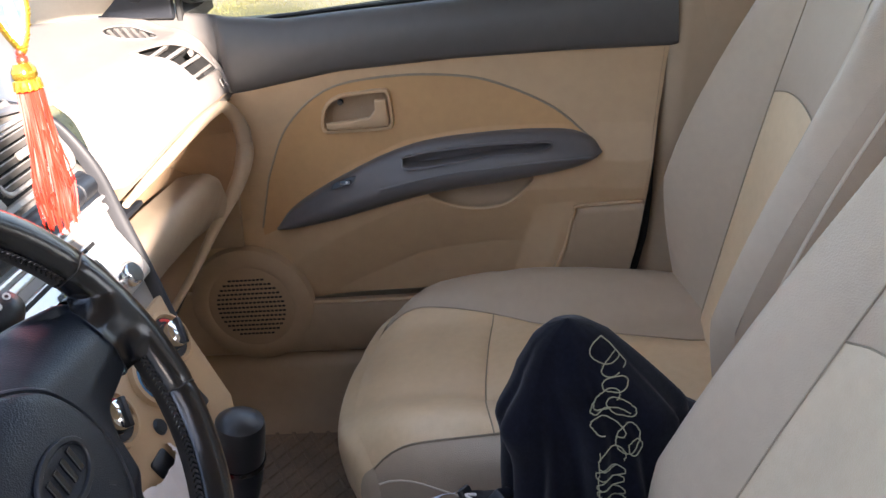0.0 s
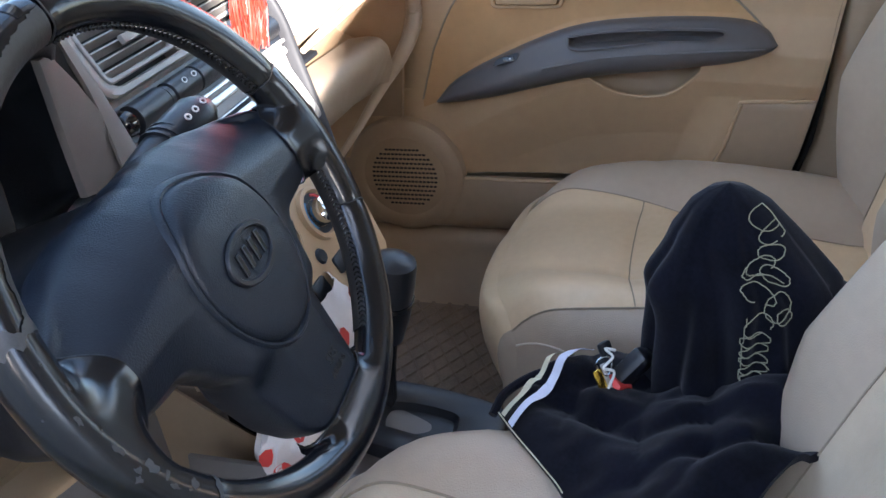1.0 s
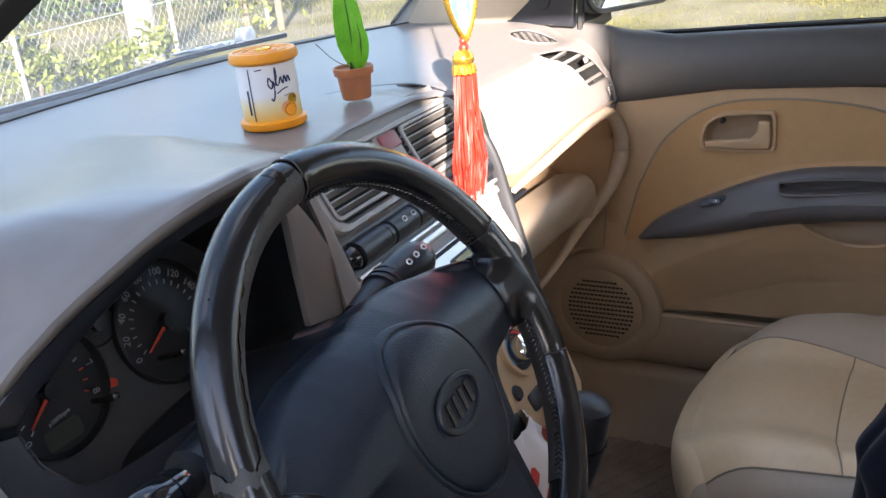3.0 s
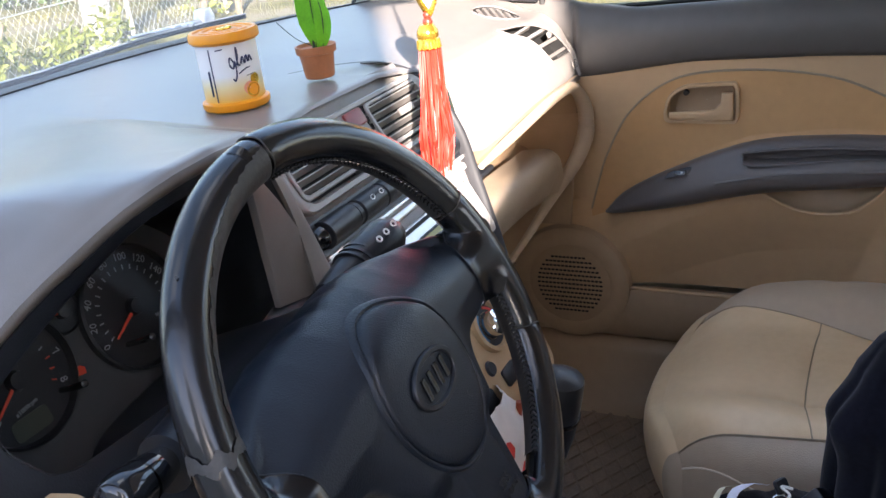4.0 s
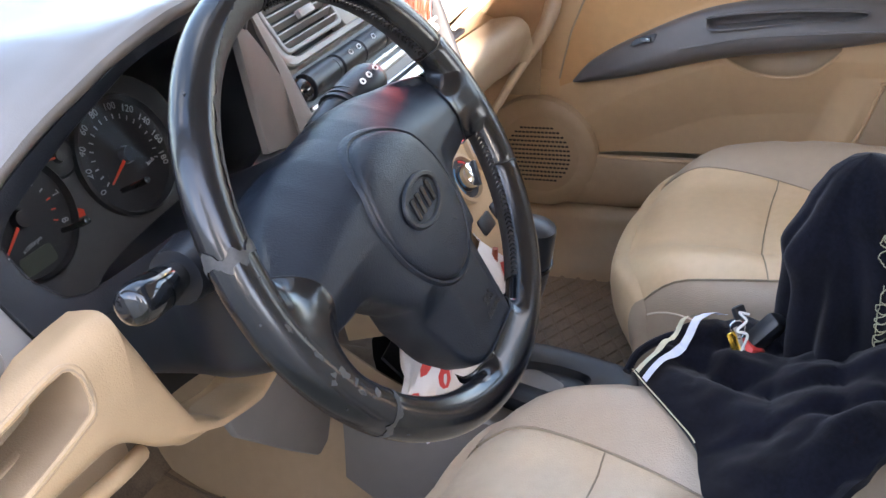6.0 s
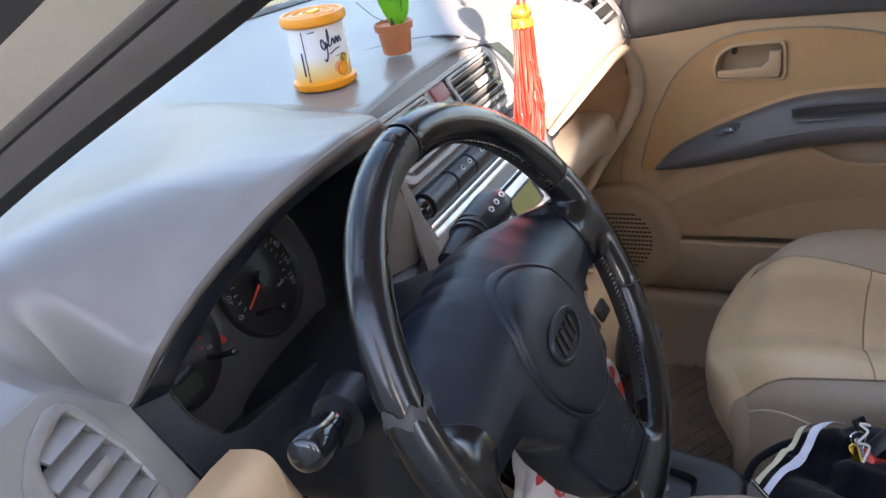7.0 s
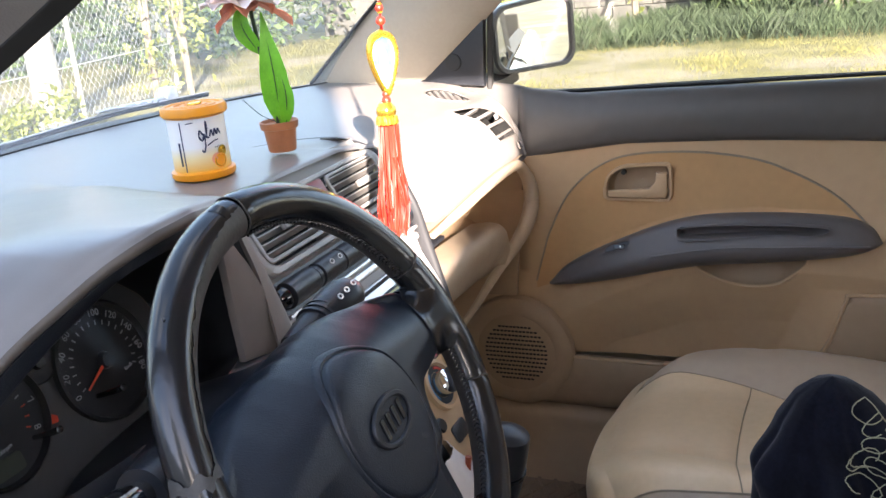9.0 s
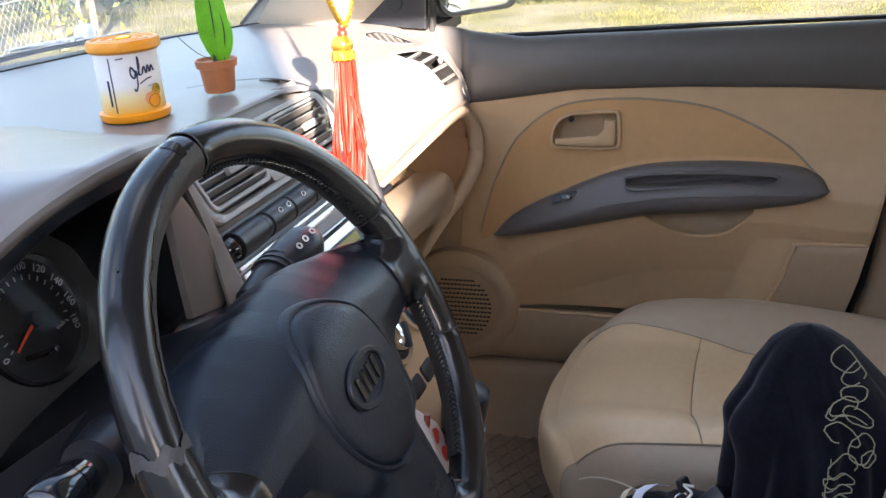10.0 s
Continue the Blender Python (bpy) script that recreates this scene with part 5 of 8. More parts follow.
rpart("disc_slot", slab(rounded(-0.10, 0.10, -0.0022, 0.0022, 0.002), 0.001, stack_frame(0.0, 0.5945, 0.0105)), M_DARK)
rpart("display", slab(rounded(-0.030, 0.038, -0.013, 0.013, 0.003), 0.001, stack_frame(0.036, 0.570, 0.0112)), M_GREENLCD, "olive display")
rpart("display_frame", slab(rounded(-0.040, 0.048, -0.016, 0.016, 0.004), 0.0008, stack_frame(0.036, 0.570, 0.0102)), M_BLACK)
for k in range(5):
    rpart("radio_button", slab(rounded(-0.009, 0.009, -0.0055, 0.0055, 0.002), 0.004, stack_frame(-0.112 + k * 0.022, 0.578, 0.010), 0.001), M_SILVER if k != 1 else M_BLACK)
    rpart("radio_button", slab(rounded(-0.009, 0.009, -0.0045, 0.0045, 0.002), 0.004, stack_frame(-0.112 + k * 0.022, 0.551, 0.010), 0.001), M_BLACK if k % 2 else M_SILVER)
    rpart("radio_button", slab(rounded(-0.007, 0.007, -0.0045, 0.0045, 0.002), 0.004, stack_frame(0.01 + k * 0.016, 0.548, 0.010), 0.001), M_SILVER)
rpart("volume_knob", lathe([(0, 0.016), (0.011, 0.016), (0.013, 0.013), (0.013, 0)], 28, stack_frame(0.098, 0.552, 0.010)), M_CHROME, "chrome volume knob")
rpart("small_knob", lathe([(0, 0.008), (0.005, 0.007), (0.006, 0)], 18, stack_frame(-0.106, 0.599, 0.010)), M_CHROME)
rpart("radio_button", slab(rounded(-0.009, 0.009, -0.008, 0.008, 0.002), 0.004, stack_frame(0.100, 0.583, 0.010), 0.001), M_SILVER)
# climate panel
clim = thing("climate_panel", "cream climate control panel with round dials", "heater controls", (0.01, 0.13, 0.47))
LO = Matrix.Translation((-0.01, -0.13, -0.47))


def lpart(name, bm, mat, parent=None, label=""):
    bm.transform(LO)
    return part(name, bm, mat, parent or clim, label)


lpart("plate", slab([(-0.115, 0.045), (0.135, 0.045), (0.118, -0.02), (0.10, -0.09), (0.07, -0.115), (-0.07, -0.115), (-0.095, -0.09), (-0.108, -0.02)], 0.008, stack_frame(0, 0.478, 0.000), 0.003), M_BEIGE, label="cream plate")
for cx, cz in ((-0.062, 0.485), (0.018, 0.476), (0.085, 0.485)):
    fr = stack_frame(cx, cz, 0.008)
    dl = lpart("climate_dial", lathe([(0.031, -0.002), (0.030, 0.006), (0.026, 0.007), (0.024, 0.002), (0, 0.002)], 40, fr), M_BEIGE, label="round climate dial")
    lpart("scale", lathe([(0.0235, 0.0022), (0.0235, 0.0032), (0.016, 0.0032), (0.016, 0.0022)], 32, fr), M_BLACK, dl)
    for col, a0, a1 in ((M_BLUEPIC, 120, 215), (M_BAGRED, -10, 75)):
        pts = [(0.0205 * math.cos(radians(a)), 0.0205 * math.sin(radians(a)), 0.0036) for a in np.linspace(a0, a1, 12)]
        bm = tube(pts, 0.0016, 6, 0.4)
        bm.transform(fr)
        lpart("colour_arc", bm, col, dl)
    lpart("knob", lathe([(0, 0.018), (0.010, 0.018), (0.0145, 0.015), (0.0155, 0.003)], 28, fr), M_CHROME, dl, "chrome knob")
    bm = box(-0.003, 0.003, -0.015, 0.015, 0.016, 0.022, 0.001)
    bm.transform(fr @ Matrix.Rotation(radians(-35), 4, "Z"))
    lpart("grip", bm, M_BLACK, dl)
lpart("round_button", lathe([(0, 0.004), (0.007, 0.004), (0.009, 0.001)], 20, stack_frame(-0.022, 0.447, 0.008)), M_BLACK)
for x, w in ((0.005, 0.016), (0.045, 0.016), (-0.055, 0.014)):
    lpart("switch", slab(rounded(-w, w, -0.010, 0.010, 0.004), 0.003, stack_frame(x, 0.428, 0.008), 0.001), M_BLACK)
lpart("side_cheek", loft([[(0.125, 0.15, 0.50), (0.108, 0.10, 0.42), (0.09, 0.08, 0.36)], [(0.135, 0.22, 0.50), (0.115, 0.22, 0.42), (0.10, 0.22, 0.34)]], 10, 8, thick=0.004), M_BEIGE_DARK)
lpart("left_cheek", loft([[(-0.118, 0.16, 0.51), (-0.100, 0.10, 0.42), (-0.085, 0.08, 0.36)], [(-0.135, 0.24, 0.51), (-0.115, 0.24, 0.42), (-0.10, 0.24, 0.32)]], 10, 8, thick=0.004), M_BEIGE_DARK)
# cubby lining coloured black to give its inner shade
lpart("lower_cubby", loft([[(-0.09, 0.085, 0.365), (0, 0.08, 0.365), (0.09, 0.085, 0.365)], [(-0.09, 0.20, 0.35), (0, 0.20, 0.35), (0.09, 0.20, 0.35)], [(-0.09, 0.21, 0.25), (0, 0.21, 0.25), (0.09, 0.21, 0.25)], [(-0.09, 0.10, 0.235), (0, 0.10, 0.235), (0.09, 0.10, 0.235)]], 10, 16), M_DARK, label="open cubby blackened for its shade")

# ---- driver's knee panel ----
knee = thing("knee_panel", "beige lower dash panel cut out round the steering column", "panel", (-0.45, 0.2, 0.52), kind="structure")
KO = Matrix.Translation((0.45, -0.2, -0.52))


def kpart(name, bm, mat, label=""):
    bm.transform(KO)
    return part(name, bm, mat, knee, label)


top_edge = bent([(-0.655, 0.185, 0.597), (-0.60, 0.182, 0.600), (-0.54, 0.182, 0.607), (-0.502, 0.180, 0.612), (-0.481, 0.176, 0.615), (-0.471, 0.172, 0.578), (-0.462, 0.168, 0.54), (-0.450, 0.166, 0.505), (-0.42, 0.168, 0.478), (-0.36, 0.173, 0.462), (-0.30, 0.18, 0.475), (-0.25, 0.20, 0.50), (-0.215, 0.205, 0.55), (-0.16, 0.20, 0.57)], 420)
low_edge = spline([(-0.655, 0.150, 0.540), (-0.60, 0.150, 0.540), (-0.54, 0.150, 0.539), (-0.52, 0.150, 0.535), (-0.506, 0.150, 0.524), (-0.49, 0.150, 0.507), (-0.475, 0.150, 0.495), (-0.462, 0.151, 0.485), (-0.433, 0.153, 0.474), (-0.375, 0.160, 0.452), (-0.31, 0.17, 0.452), (-0.25, 0.19, 0.45), (-0.21, 0.195, 0.45), (-0.15, 0.19, 0.43)], 420)
rows = []
for a, b in zip(top_edge, low_edge):
    m = (a + b) / 2 + np.array((0, -0.010, 0.0))
    rows.append(spline([a + (0, 0.03, -0.004), a, a * 0.85 + b * 0.15 + (0, -0.012, 0), m, b + (0, 0, 0.010), b + (0, 0.012, 0), b + (0, 0.05, 0.01)], 100))
knee_rows = rows
cp = [(-0.665, 0.590), (-0.60, 0.595), (-0.545, 0.602), (-0.528, 0.602), (-0.524, 0.592), (-0.529, 0.572), (-0.545, 0.566), (-0.60, 0.558), (-0.665, 0.552)]
cm_ = plane_frame((0, 0.1560, 0.53), (1, 0, 0), (0, 0.10, 1))
co_ = np.array([(x, z - 0.53) for x, z in cp])
cc_ = co_.mean(0)
kpart("panel", cut(grid(knee_rows), cm_, cc_ + (co_ - cc_) * 1.0, 0.03), M_BEIGE, "beige panel")
ring_ = [tuple(cc_ + (p - cc_) * 1.04) for p in spline(list(co_) + [co_[0]], 60)[:-1]]
cm2, rise2 = seat_on(cm_, sheet_of(knee_rows), ring_)
bm = grid([[tuple(cm2 @ Vector((x * k + cc_[0] * (1 - k), y * k + cc_[1] * (1 - k), z + rise2(x, y) * k))) for x, y in ring_] for z, k in ((0.0012, 1.0), (0.001, 0.96), (-0.03, 0.94), (-0.055, 0.9), (-0.06, 0.02))], closed_v=True)
# darker beige than the panel, as the shade inside
kpart("coin_tray", bm, M_BEIGE_DARK, "open coin tray in darker beige that stands for its shade")
kpart("tray_rim", tube([tuple(cm2 @ Vector((x, y, rise2(x, y) - 0.0018))) for x, y in ring_], 0.0030, 8, closed=True), M_BEIGE)
kpart("lower_bar", tube(spline([(-0.665, 0.166, 0.515), (-0.58, 0.163, 0.513), (-0.52, 0.163, 0.508), (-0.49, 0.175, 0.497)], 20), 0.007, 10), M_BEIGE, "beige lower rail")
kpart("gap_backing", box(-0.66, -0.49, 0.185, 0.195, 0.49, 0.56, 0.002), M_BEIGE_DARK)
for cover, y_ in (([(-0.320, 0.450), (-0.337, 0.404), (-0.339, 0.389), (-0.334, 0.369), (-0.306, 0.338), (-0.270, 0.298), (-0.235, 0.262), (-0.214, 0.266), (-0.193, 0.290), (-0.185, 0.450)], 0.20),):
    kpart("knee_cover", slab([tuple(p) for p in bent([(x, z, 0) for x, z in cover + cover[:1]], 60)[:-1, :2]], 0.010, plane_frame((0, y_, 0), (1, 0, 0), (0, 0.10, 1)), 0.003), M_DASH_LOW, "dark taupe lower cover under the column")
SX = Matrix(((0, 0, -1, -0.165), (1, 0, 0, 0), (0, 1, 0, 0), (0, 0, 0, 1)))
kpart("tunnel_cover", slab([(0.221, 0.290), (0.230, 0.217), (0.238, 0.166), (0.199, 0.136), (0.160, 0.126), (0.020, 0.126), (0.020, 0.290)], 0.006, SX, 0.002), M_DASH_LOW, "dark taupe cover on the side of the tunnel")
kpart("screw_recess", lathe([(0.0085, 0.0), (0.007, 0.001), (0.006, -0.004), (0, -0.005)], 18, plane_frame((-0.318, 0.2365, 0.368), (1, 0, 0), (0, 0.10, 1)) @ Matrix.Translation((0, 0, 0.0045))), M_BORDER)

# ---- steering column with stalks ----
column = thing("steering_column", "black plastic steering column shroud with two stalks", "steering column", (-0.334, 0.12, 0.6))
TO = Matrix.Translation((0.334, -0.12, -0.6))


def tpart(name, bm, mat, parent=None, label=""):
    bm.transform(TO)
    return part(name, bm, mat, parent or column, label)


def ease_up(y):
    """How far the shroud rises towards the passenger side behind the wheel."""
    return min(1.0, max(0.0, (y - 0.08) / 0.08))


rows = []
for cx, y, z, w, h in ((-0.334, 0.062, 0.606, 0.062, 0.042), (-0.334, 0.080, 0.597, 0.098, 0.054), (-0.328, 0.13, 0.582, 0.112, 0.058), (-0.315, 0.19, 0.555, 0.101, 0.054), (-0.309, 0.27, 0.53, 0.095, 0.05)):
    ring = []
    for a in np.linspace(0, 2 * math.pi, 36, endpoint=False):
        c, s = math.cos(a), math.sin(a)
        ring.append((cx + w * math.copysign(abs(c) ** 0.6, c), y + 0.3 * h * s * 0.4, z + h * (1 + 0.35 * max(0.0, c + 0.25) * ease_up(y)) * math.copysign(abs(s) ** 0.6, s) - (0.012 if s < 0 else 0)))
    rows.append(ring)
cols = [spline([row[i] for row in rows], 14) for i in range(36)]
rows = [[cols[i][k] for i in range(36)] for k in range(14)]
tpart("shroud", grid(rows, closed_v=True, caps=True), M_BLACK, label="black shroud")
ls = tpart("left_stalk", tube(spline([(-0.405, 0.128, 0.628), (-0.45, 0.124, 0.634), (-0.472, 0.120, 0.638), (-0.481, 0.119, 0.639)], 12), (0.008, 0.010, 0.0135, 0.0145), 18), M_GLOSSBLACK, label="glossy black lamp stalk")
tpart("end_cap", tube(spline([(-0.483, 0.119, 0.639), (-0.496, 0.118, 0.6413), (-0.507, 0.117, 0.643), (-0.511, 0.1165, 0.6438)], 8), (0.0145, 0.0155, 0.013, 0.006), 18), M_GLOSSBLACK, ls)
tpart("collar", tube([(-0.430, 0.127, 0.630), (-0.458, 0.123, 0.634)], (0.024, 0.020), 20), M_BLACK, ls)
rs_ = tpart("right_stalk", tube(spline([(-0.262, 0.122, 0.655), (-0.235, 0.120, 0.660), (-0.205, 0.117, 0.665), (-0.178, 0.115, 0.669), (-0.166, 0.114, 0.671)], 14), (0.012, 0.015, 0.0195, 0.0200, 0.014), 18, 0.85), M_BLACK, label="black wiper stalk with white symbols")
for k, x in enumerate((-0.228, -0.221, -0.214)):
    tpart("ridge", tube([(x, 0.119, 0.662 + 0.001 * k), (x + 0.003, 0.119, 0.6625 + 0.001 * k)], 0.0185, 16, 0.85), M_BLACK, rs_)
for x in (-0.204, -0.192, -0.179):
    q = Vector((x, 0.117, 0.6665 + 0.14 * (x + 0.2))) + Vector((0, -0.70, 0.71)) * 0.0185
    tpart("symbol", ring_frame(ellipse(0, 0, 0.0036, 0.0030, 14), ellipse(0, 0, 0.0020, 0.0015, 14), 0.0008, plane_frame(tuple(q), (1, 0, 0.14), (-0.1, 0.71, 0.70))), M_WHITE, rs_)
tpart("symbol", slab(rounded(-0.004, 0.004, -0.0008, 0.0008, 0.0006), 0.0004, plane_frame((-0.455, 0.1145, 0.635), (1, 0, -0.1), (0, 0.2, 1))), M_WHITE, ls)

# ---- steering wheel ----
WR, WT = 0.1674, 0.0153
WTURN = 6.0
wheel_m = plane_frame((-0.3295, 0.0262, 0.6438), (1, 0, 0), (0, 0.4543, 0.8908)) @ Matrix.Rotation(radians(WTURN), 4, "Z")
wheel = thing("steering_wheel", "black leather steering wheel with a scuffed, worn cover", "steering wheel")
wheel.matrix_world = wheel_m


def wpart(name, bm, mat, parent=None, label=""):
    return part(name, bm, mat, parent or wheel, label)


def on_rim(a, b, rad=WT, swell=0.0):
    """A point on the rim: a round the wheel, b round the tube (0 outside, 90 towards the driver)."""
    aa, bb = radians(a), radians(b)
    k = rad * (1 + swell)
    q = WR + k * math.cos(bb)
    return (q * math.cos(aa), q * math.sin(aa), 0.95 * k * math.sin(bb))


def rim_section(a0, a1, mat, label, rad=WT, ends=(0.0, 0.0), seed=0.0):
    """Leather over the foam: slightly uneven, drawn in at stitched ends."""
    n = max(6, int(abs(a1 - a0) / 1.5))
    rows_ = []
    for k in range(n + 1):
        a = a0 + (a1 - a0) * k / n
        near = min((a - a0) / 1.2 if ends[0] else 9, (a1 - a) / 1.2 if ends[1] else 9)
        pinch = -0.05 * max(0.0, 1 - near)
        rows_.append([on_rim(a, b, rad, pinch + 0.016 * noise.noise((a * 0.12, 1.3 * math.cos(radians(b)) + seed, 1.3 * math.sin(radians(b))))) for b in np.linspace(0, 360, 28, endpoint=False)])
    return wpart("rim", grid(rows_, closed_v=True), mat, None, label)


rim_section(-26, 16, M_RIM, "glossy black leather rim section", WT * 1.06, (1, 1), 1)
rim_section(16, 88, M_RIM, "glossy black leather rim section", WT * 1.06, (1, 1), 2)
rim_section(88, 161, M_RIM, "glossy black leather rim section", WT, (1, 0), 3)
rim_section(161, 211, M_RIM, "scuffed glossy rim section", WT * 1.05, (0, 0), 4)
rim_section(211, 334, M_RIM, "black leather rim section", WT * 1.02, (1, 1), 5)
for a in (-26, 16, 88):
    ring_ = [on_rim(a + 0.25 * math.sin(5 * radians(b)), b, WT * 1.035) for b in np.linspace(0, 360, 36, endpoint=False)]
    wpart("seam", tube(ring_, 0.0006, 6, closed=True), M_RIM_DULL, None, "raised cross seam")
# curled end of the stitching thread at the side seam
wpart("thread_end", tube(spline([on_rim(-26, 20, WT * 1.05), on_rim(-26.6, 8, WT * 1.35), on_rim(-25.6, -4, WT * 1.25), on_rim(-25.2, 6, WT * 1.08)], 14), 0.0007, 5), M_RIM_WORN, None, "loose thread end")


def worn_band(a, seed, wide=1.0):
    """Ragged end of a cover section, cracked and greyed."""
    rows_ = []
    for b in np.linspace(0, 360, 121):
        bb = radians(b)
        w0 = 0.5 + 3.4 * wide * max(0.0, noise.noise((1.6 * math.cos(bb) + seed, 1.6 * math.sin(bb), 1.0)) + 0.10)
        w1 = 0.4 + 2.8 * wide * max(0.0, noise.noise((1.9 * math.cos(bb) + seed, 1.9 * math.sin(bb), 5.0)) + 0.08)
        w0 += 0.5 * noise.noise((9 * math.cos(bb), 9 * math.sin(bb), seed))
        w1 += 0.5 * noise.noise((11 * math.cos(bb), 11 * math.sin(bb), seed + 3))
        rows_.append([on_rim(q, b, WT * 1.075) for q in (a - w0, a - w0 * 0.4, a + w1 * 0.4, a + w1)])
    wpart("cover_end", grid(rows_), M_RIM_WORN, None, "ragged worn end of the cover")


worn_band(161, 4.0)
worn_band(211, 9.0, 0.7)
# matt inner grip of the upper left, with a torn edge
rows = []
for a in np.linspace(89, 160, 130):
    edge_ = interp(a, [89, 105, 125, 145, 160], [74, 92, 106, 114, 116]) + 9 * noise.noise((a * 0.30, 3.0, 0)) + 6 * noise.noise((a * 1.1, 7.0, 0))
    rows.append([on_rim(a, b, WT * 1.022) for b in np.linspace(edge_, 232, 14)])
wpart("inner_grip", grid(rows), M_RIM_DULL, None, "torn dull grey strip of the cover")
# matt stitched grip inside the upper right and the lower right
for a0, a1 in ((17, 87), (-64, -8)):
    rows = []
    for a in np.linspace(a0, a1, 60):
        rows.append([on_rim(a, b, WT * 1.075) for b in np.linspace(162, 228, 10)])
    wpart("inner_grip", grid(rows), M_RIM_DULL, None, "dull stitched inner grip")
    for side_, lean in ((166, 1), (176, -1)):
        st = []
        for a in np.arange(a0, a1, 1.55):
            st.append(tube([on_rim(a - 0.45 * lean, side_ - 5, WT * 1.09), on_rim(a, side_, WT * 1.14), on_rim(a + 0.45 * lean, side_ + 5, WT * 1.09)], 0.00075, 5))
        wpart("stitching", merge(*st), M_RIM, None, "raised crossed stitching")
# flaked patches and nicks where the cover has worn off
rng = random.Random(5)
for k in range(24):
    if k < 8:
        a, b, da, db = rng.uniform(176, 205), rng.uniform(62, 108), rng.uniform(0.5, 1.7), rng.uniform(5, 13)
    elif k < 16:
        a, b, da, db = rng.uniform(165, 212), rng.uniform(30, 120), rng.uniform(0.15, 0.5), rng.uniform(1.5, 5)
    else:
        a, b, da, db = rng.choice((rng.uniform(92, 128), rng.uniform(215, 300), rng.uniform(-40, 40))), rng.uniform(20, 80), rng.uniform(0.15, 0.6), rng.uniform(1, 4)
    u = []
    for e in range(11):
        t = 2 * math.pi * e / 11
        m_ = 0.6 + 0.8 * rng.random()
        u.append(on_rim(a + da * m_ * math.cos(t), b + db * m_ * math.sin(t), WT * 1.068))
    bm = bmesh.new()
    bm.faces.new([bm.verts.new(p) for p in u])
    wpart("scuff", bm, M_RIM_WORN)
# small flap of leather standing up at the top
rows = [[on_rim(a, b, WT * (1.03 + 0.10 * f * max(0.0, math.sin((b - 20) / 55 * math.pi)))) for b in np.linspace(22, 74, 9)] for a, f in ((95.5, 0.0), (94.0, 0.5), (93.2, 1.0))]
wpart("leather_flap", grid(rows, thick=0.0006), M_RIM, None, "lifted flap of leather")

# hub: a domed cushion that runs out into two side spokes and one broad lower spoke
ANG = [0, 8, 12, 17, 28, 44, 65, 90]
RAD = [0.154, 0.154, 0.150, 0.132, 0.106, 0.085, 0.067, 0.060]
LANG = [0, 8, 12, 15, 19, 25, 34, 50, 58, 65, 72, 76, 90]
LRAD = [0.154, 0.153, 0.144, 0.125, 0.099, 0.092, 0.089, 0.092, 0.103, 0.118, 0.142, 0.149, 0.147]


def hub_r(a):
    a = (a + 180) % 360 - 180
    if a > 90:
        a = 180 - a
    elif a < -90:
        a = -180 - a
    return interp(a, ANG, RAD) if a >= 0 else interp(-a, LANG, LRAD)


HA = np.arange(0, 360, 1.5)
hs = np.array([hub_r(a) for a in HA])
for _ in range(3):
    hs = (np.roll(hs, 1) + 2 * hs + np.roll(hs, -1)) / 4


def ease(v):
    v = min(1.0, max(0.0, v))
    return v * v * (3 - 2 * v)


def hub_z(x, y):
    """Front of the hub without its rounded edge: it sweeps back to the top and falls off below the side spokes."""
    ax = abs(x)
    z = 0.0135 - 0.0060 * min(1.0, math.hypot(x, y) / 0.13) ** 2
    crest = 0.022 - 0.020 * ease(ax / 0.12)
    top_ = interp(ax, [0, 0.03, 0.06, 0.09, 0.11, 0.127, 0.15], [0.060, 0.061, 0.058, 0.047, 0.034, 0.024, 0.016])
    z -= 0.040 * min(1.25, max(0.0, (y - crest) / (top_ - crest))) ** 1.6 * (1 - 0.72 * ease((ax - 0.05) / 0.09))
    low = ease((-0.066 - y) / 0.022)
    z -= 0.45 * max(0.0, ax - 0.026) * low
    z -= 0.45 * max(0.0, -0.010 - y) * ease((ax - 0.050) / 0.050) * (1 - low)
    return z


rows = []
steps = list(np.linspace(0.02, 0.90, 24)) + [0.93, 0.955, 0.975, 0.99, 1.0]
for f in steps:
    row = []
    for i, a in enumerate(HA):
        r = hs[i] * f
        x, y = r * math.cos(radians(a)), r * math.sin(radians(a))
        d_ = hs[i] * (1 - f)
        z = hub_z(x, y) - (0.0055 * (1 - math.sqrt(max(0.0, 1 - (1 - d_ / 0.006) ** 2))) if d_ < 0.006 else 0)
        row.append((x, y, z))
    rows.append(row)
edge_row = rows[-1]
for k_, dz in ((1.0, 0.008), (0.985, 0.022), (0.93, 0.036), (0.70, 0.046)):
    rows.append([(x * k_, y * k_, z - dz) for x, y, z in edge_row])
hub = wpart("hub", grid(rows, closed_v=True), M_HUB, None, "black grained hub with side spokes and a broad lower spoke")
wpart("back_cover", lathe([(0.045, -0.03), (0.055, -0.055), (0.050, -0.10), (0, -0.10)], 36), M_BLACK)


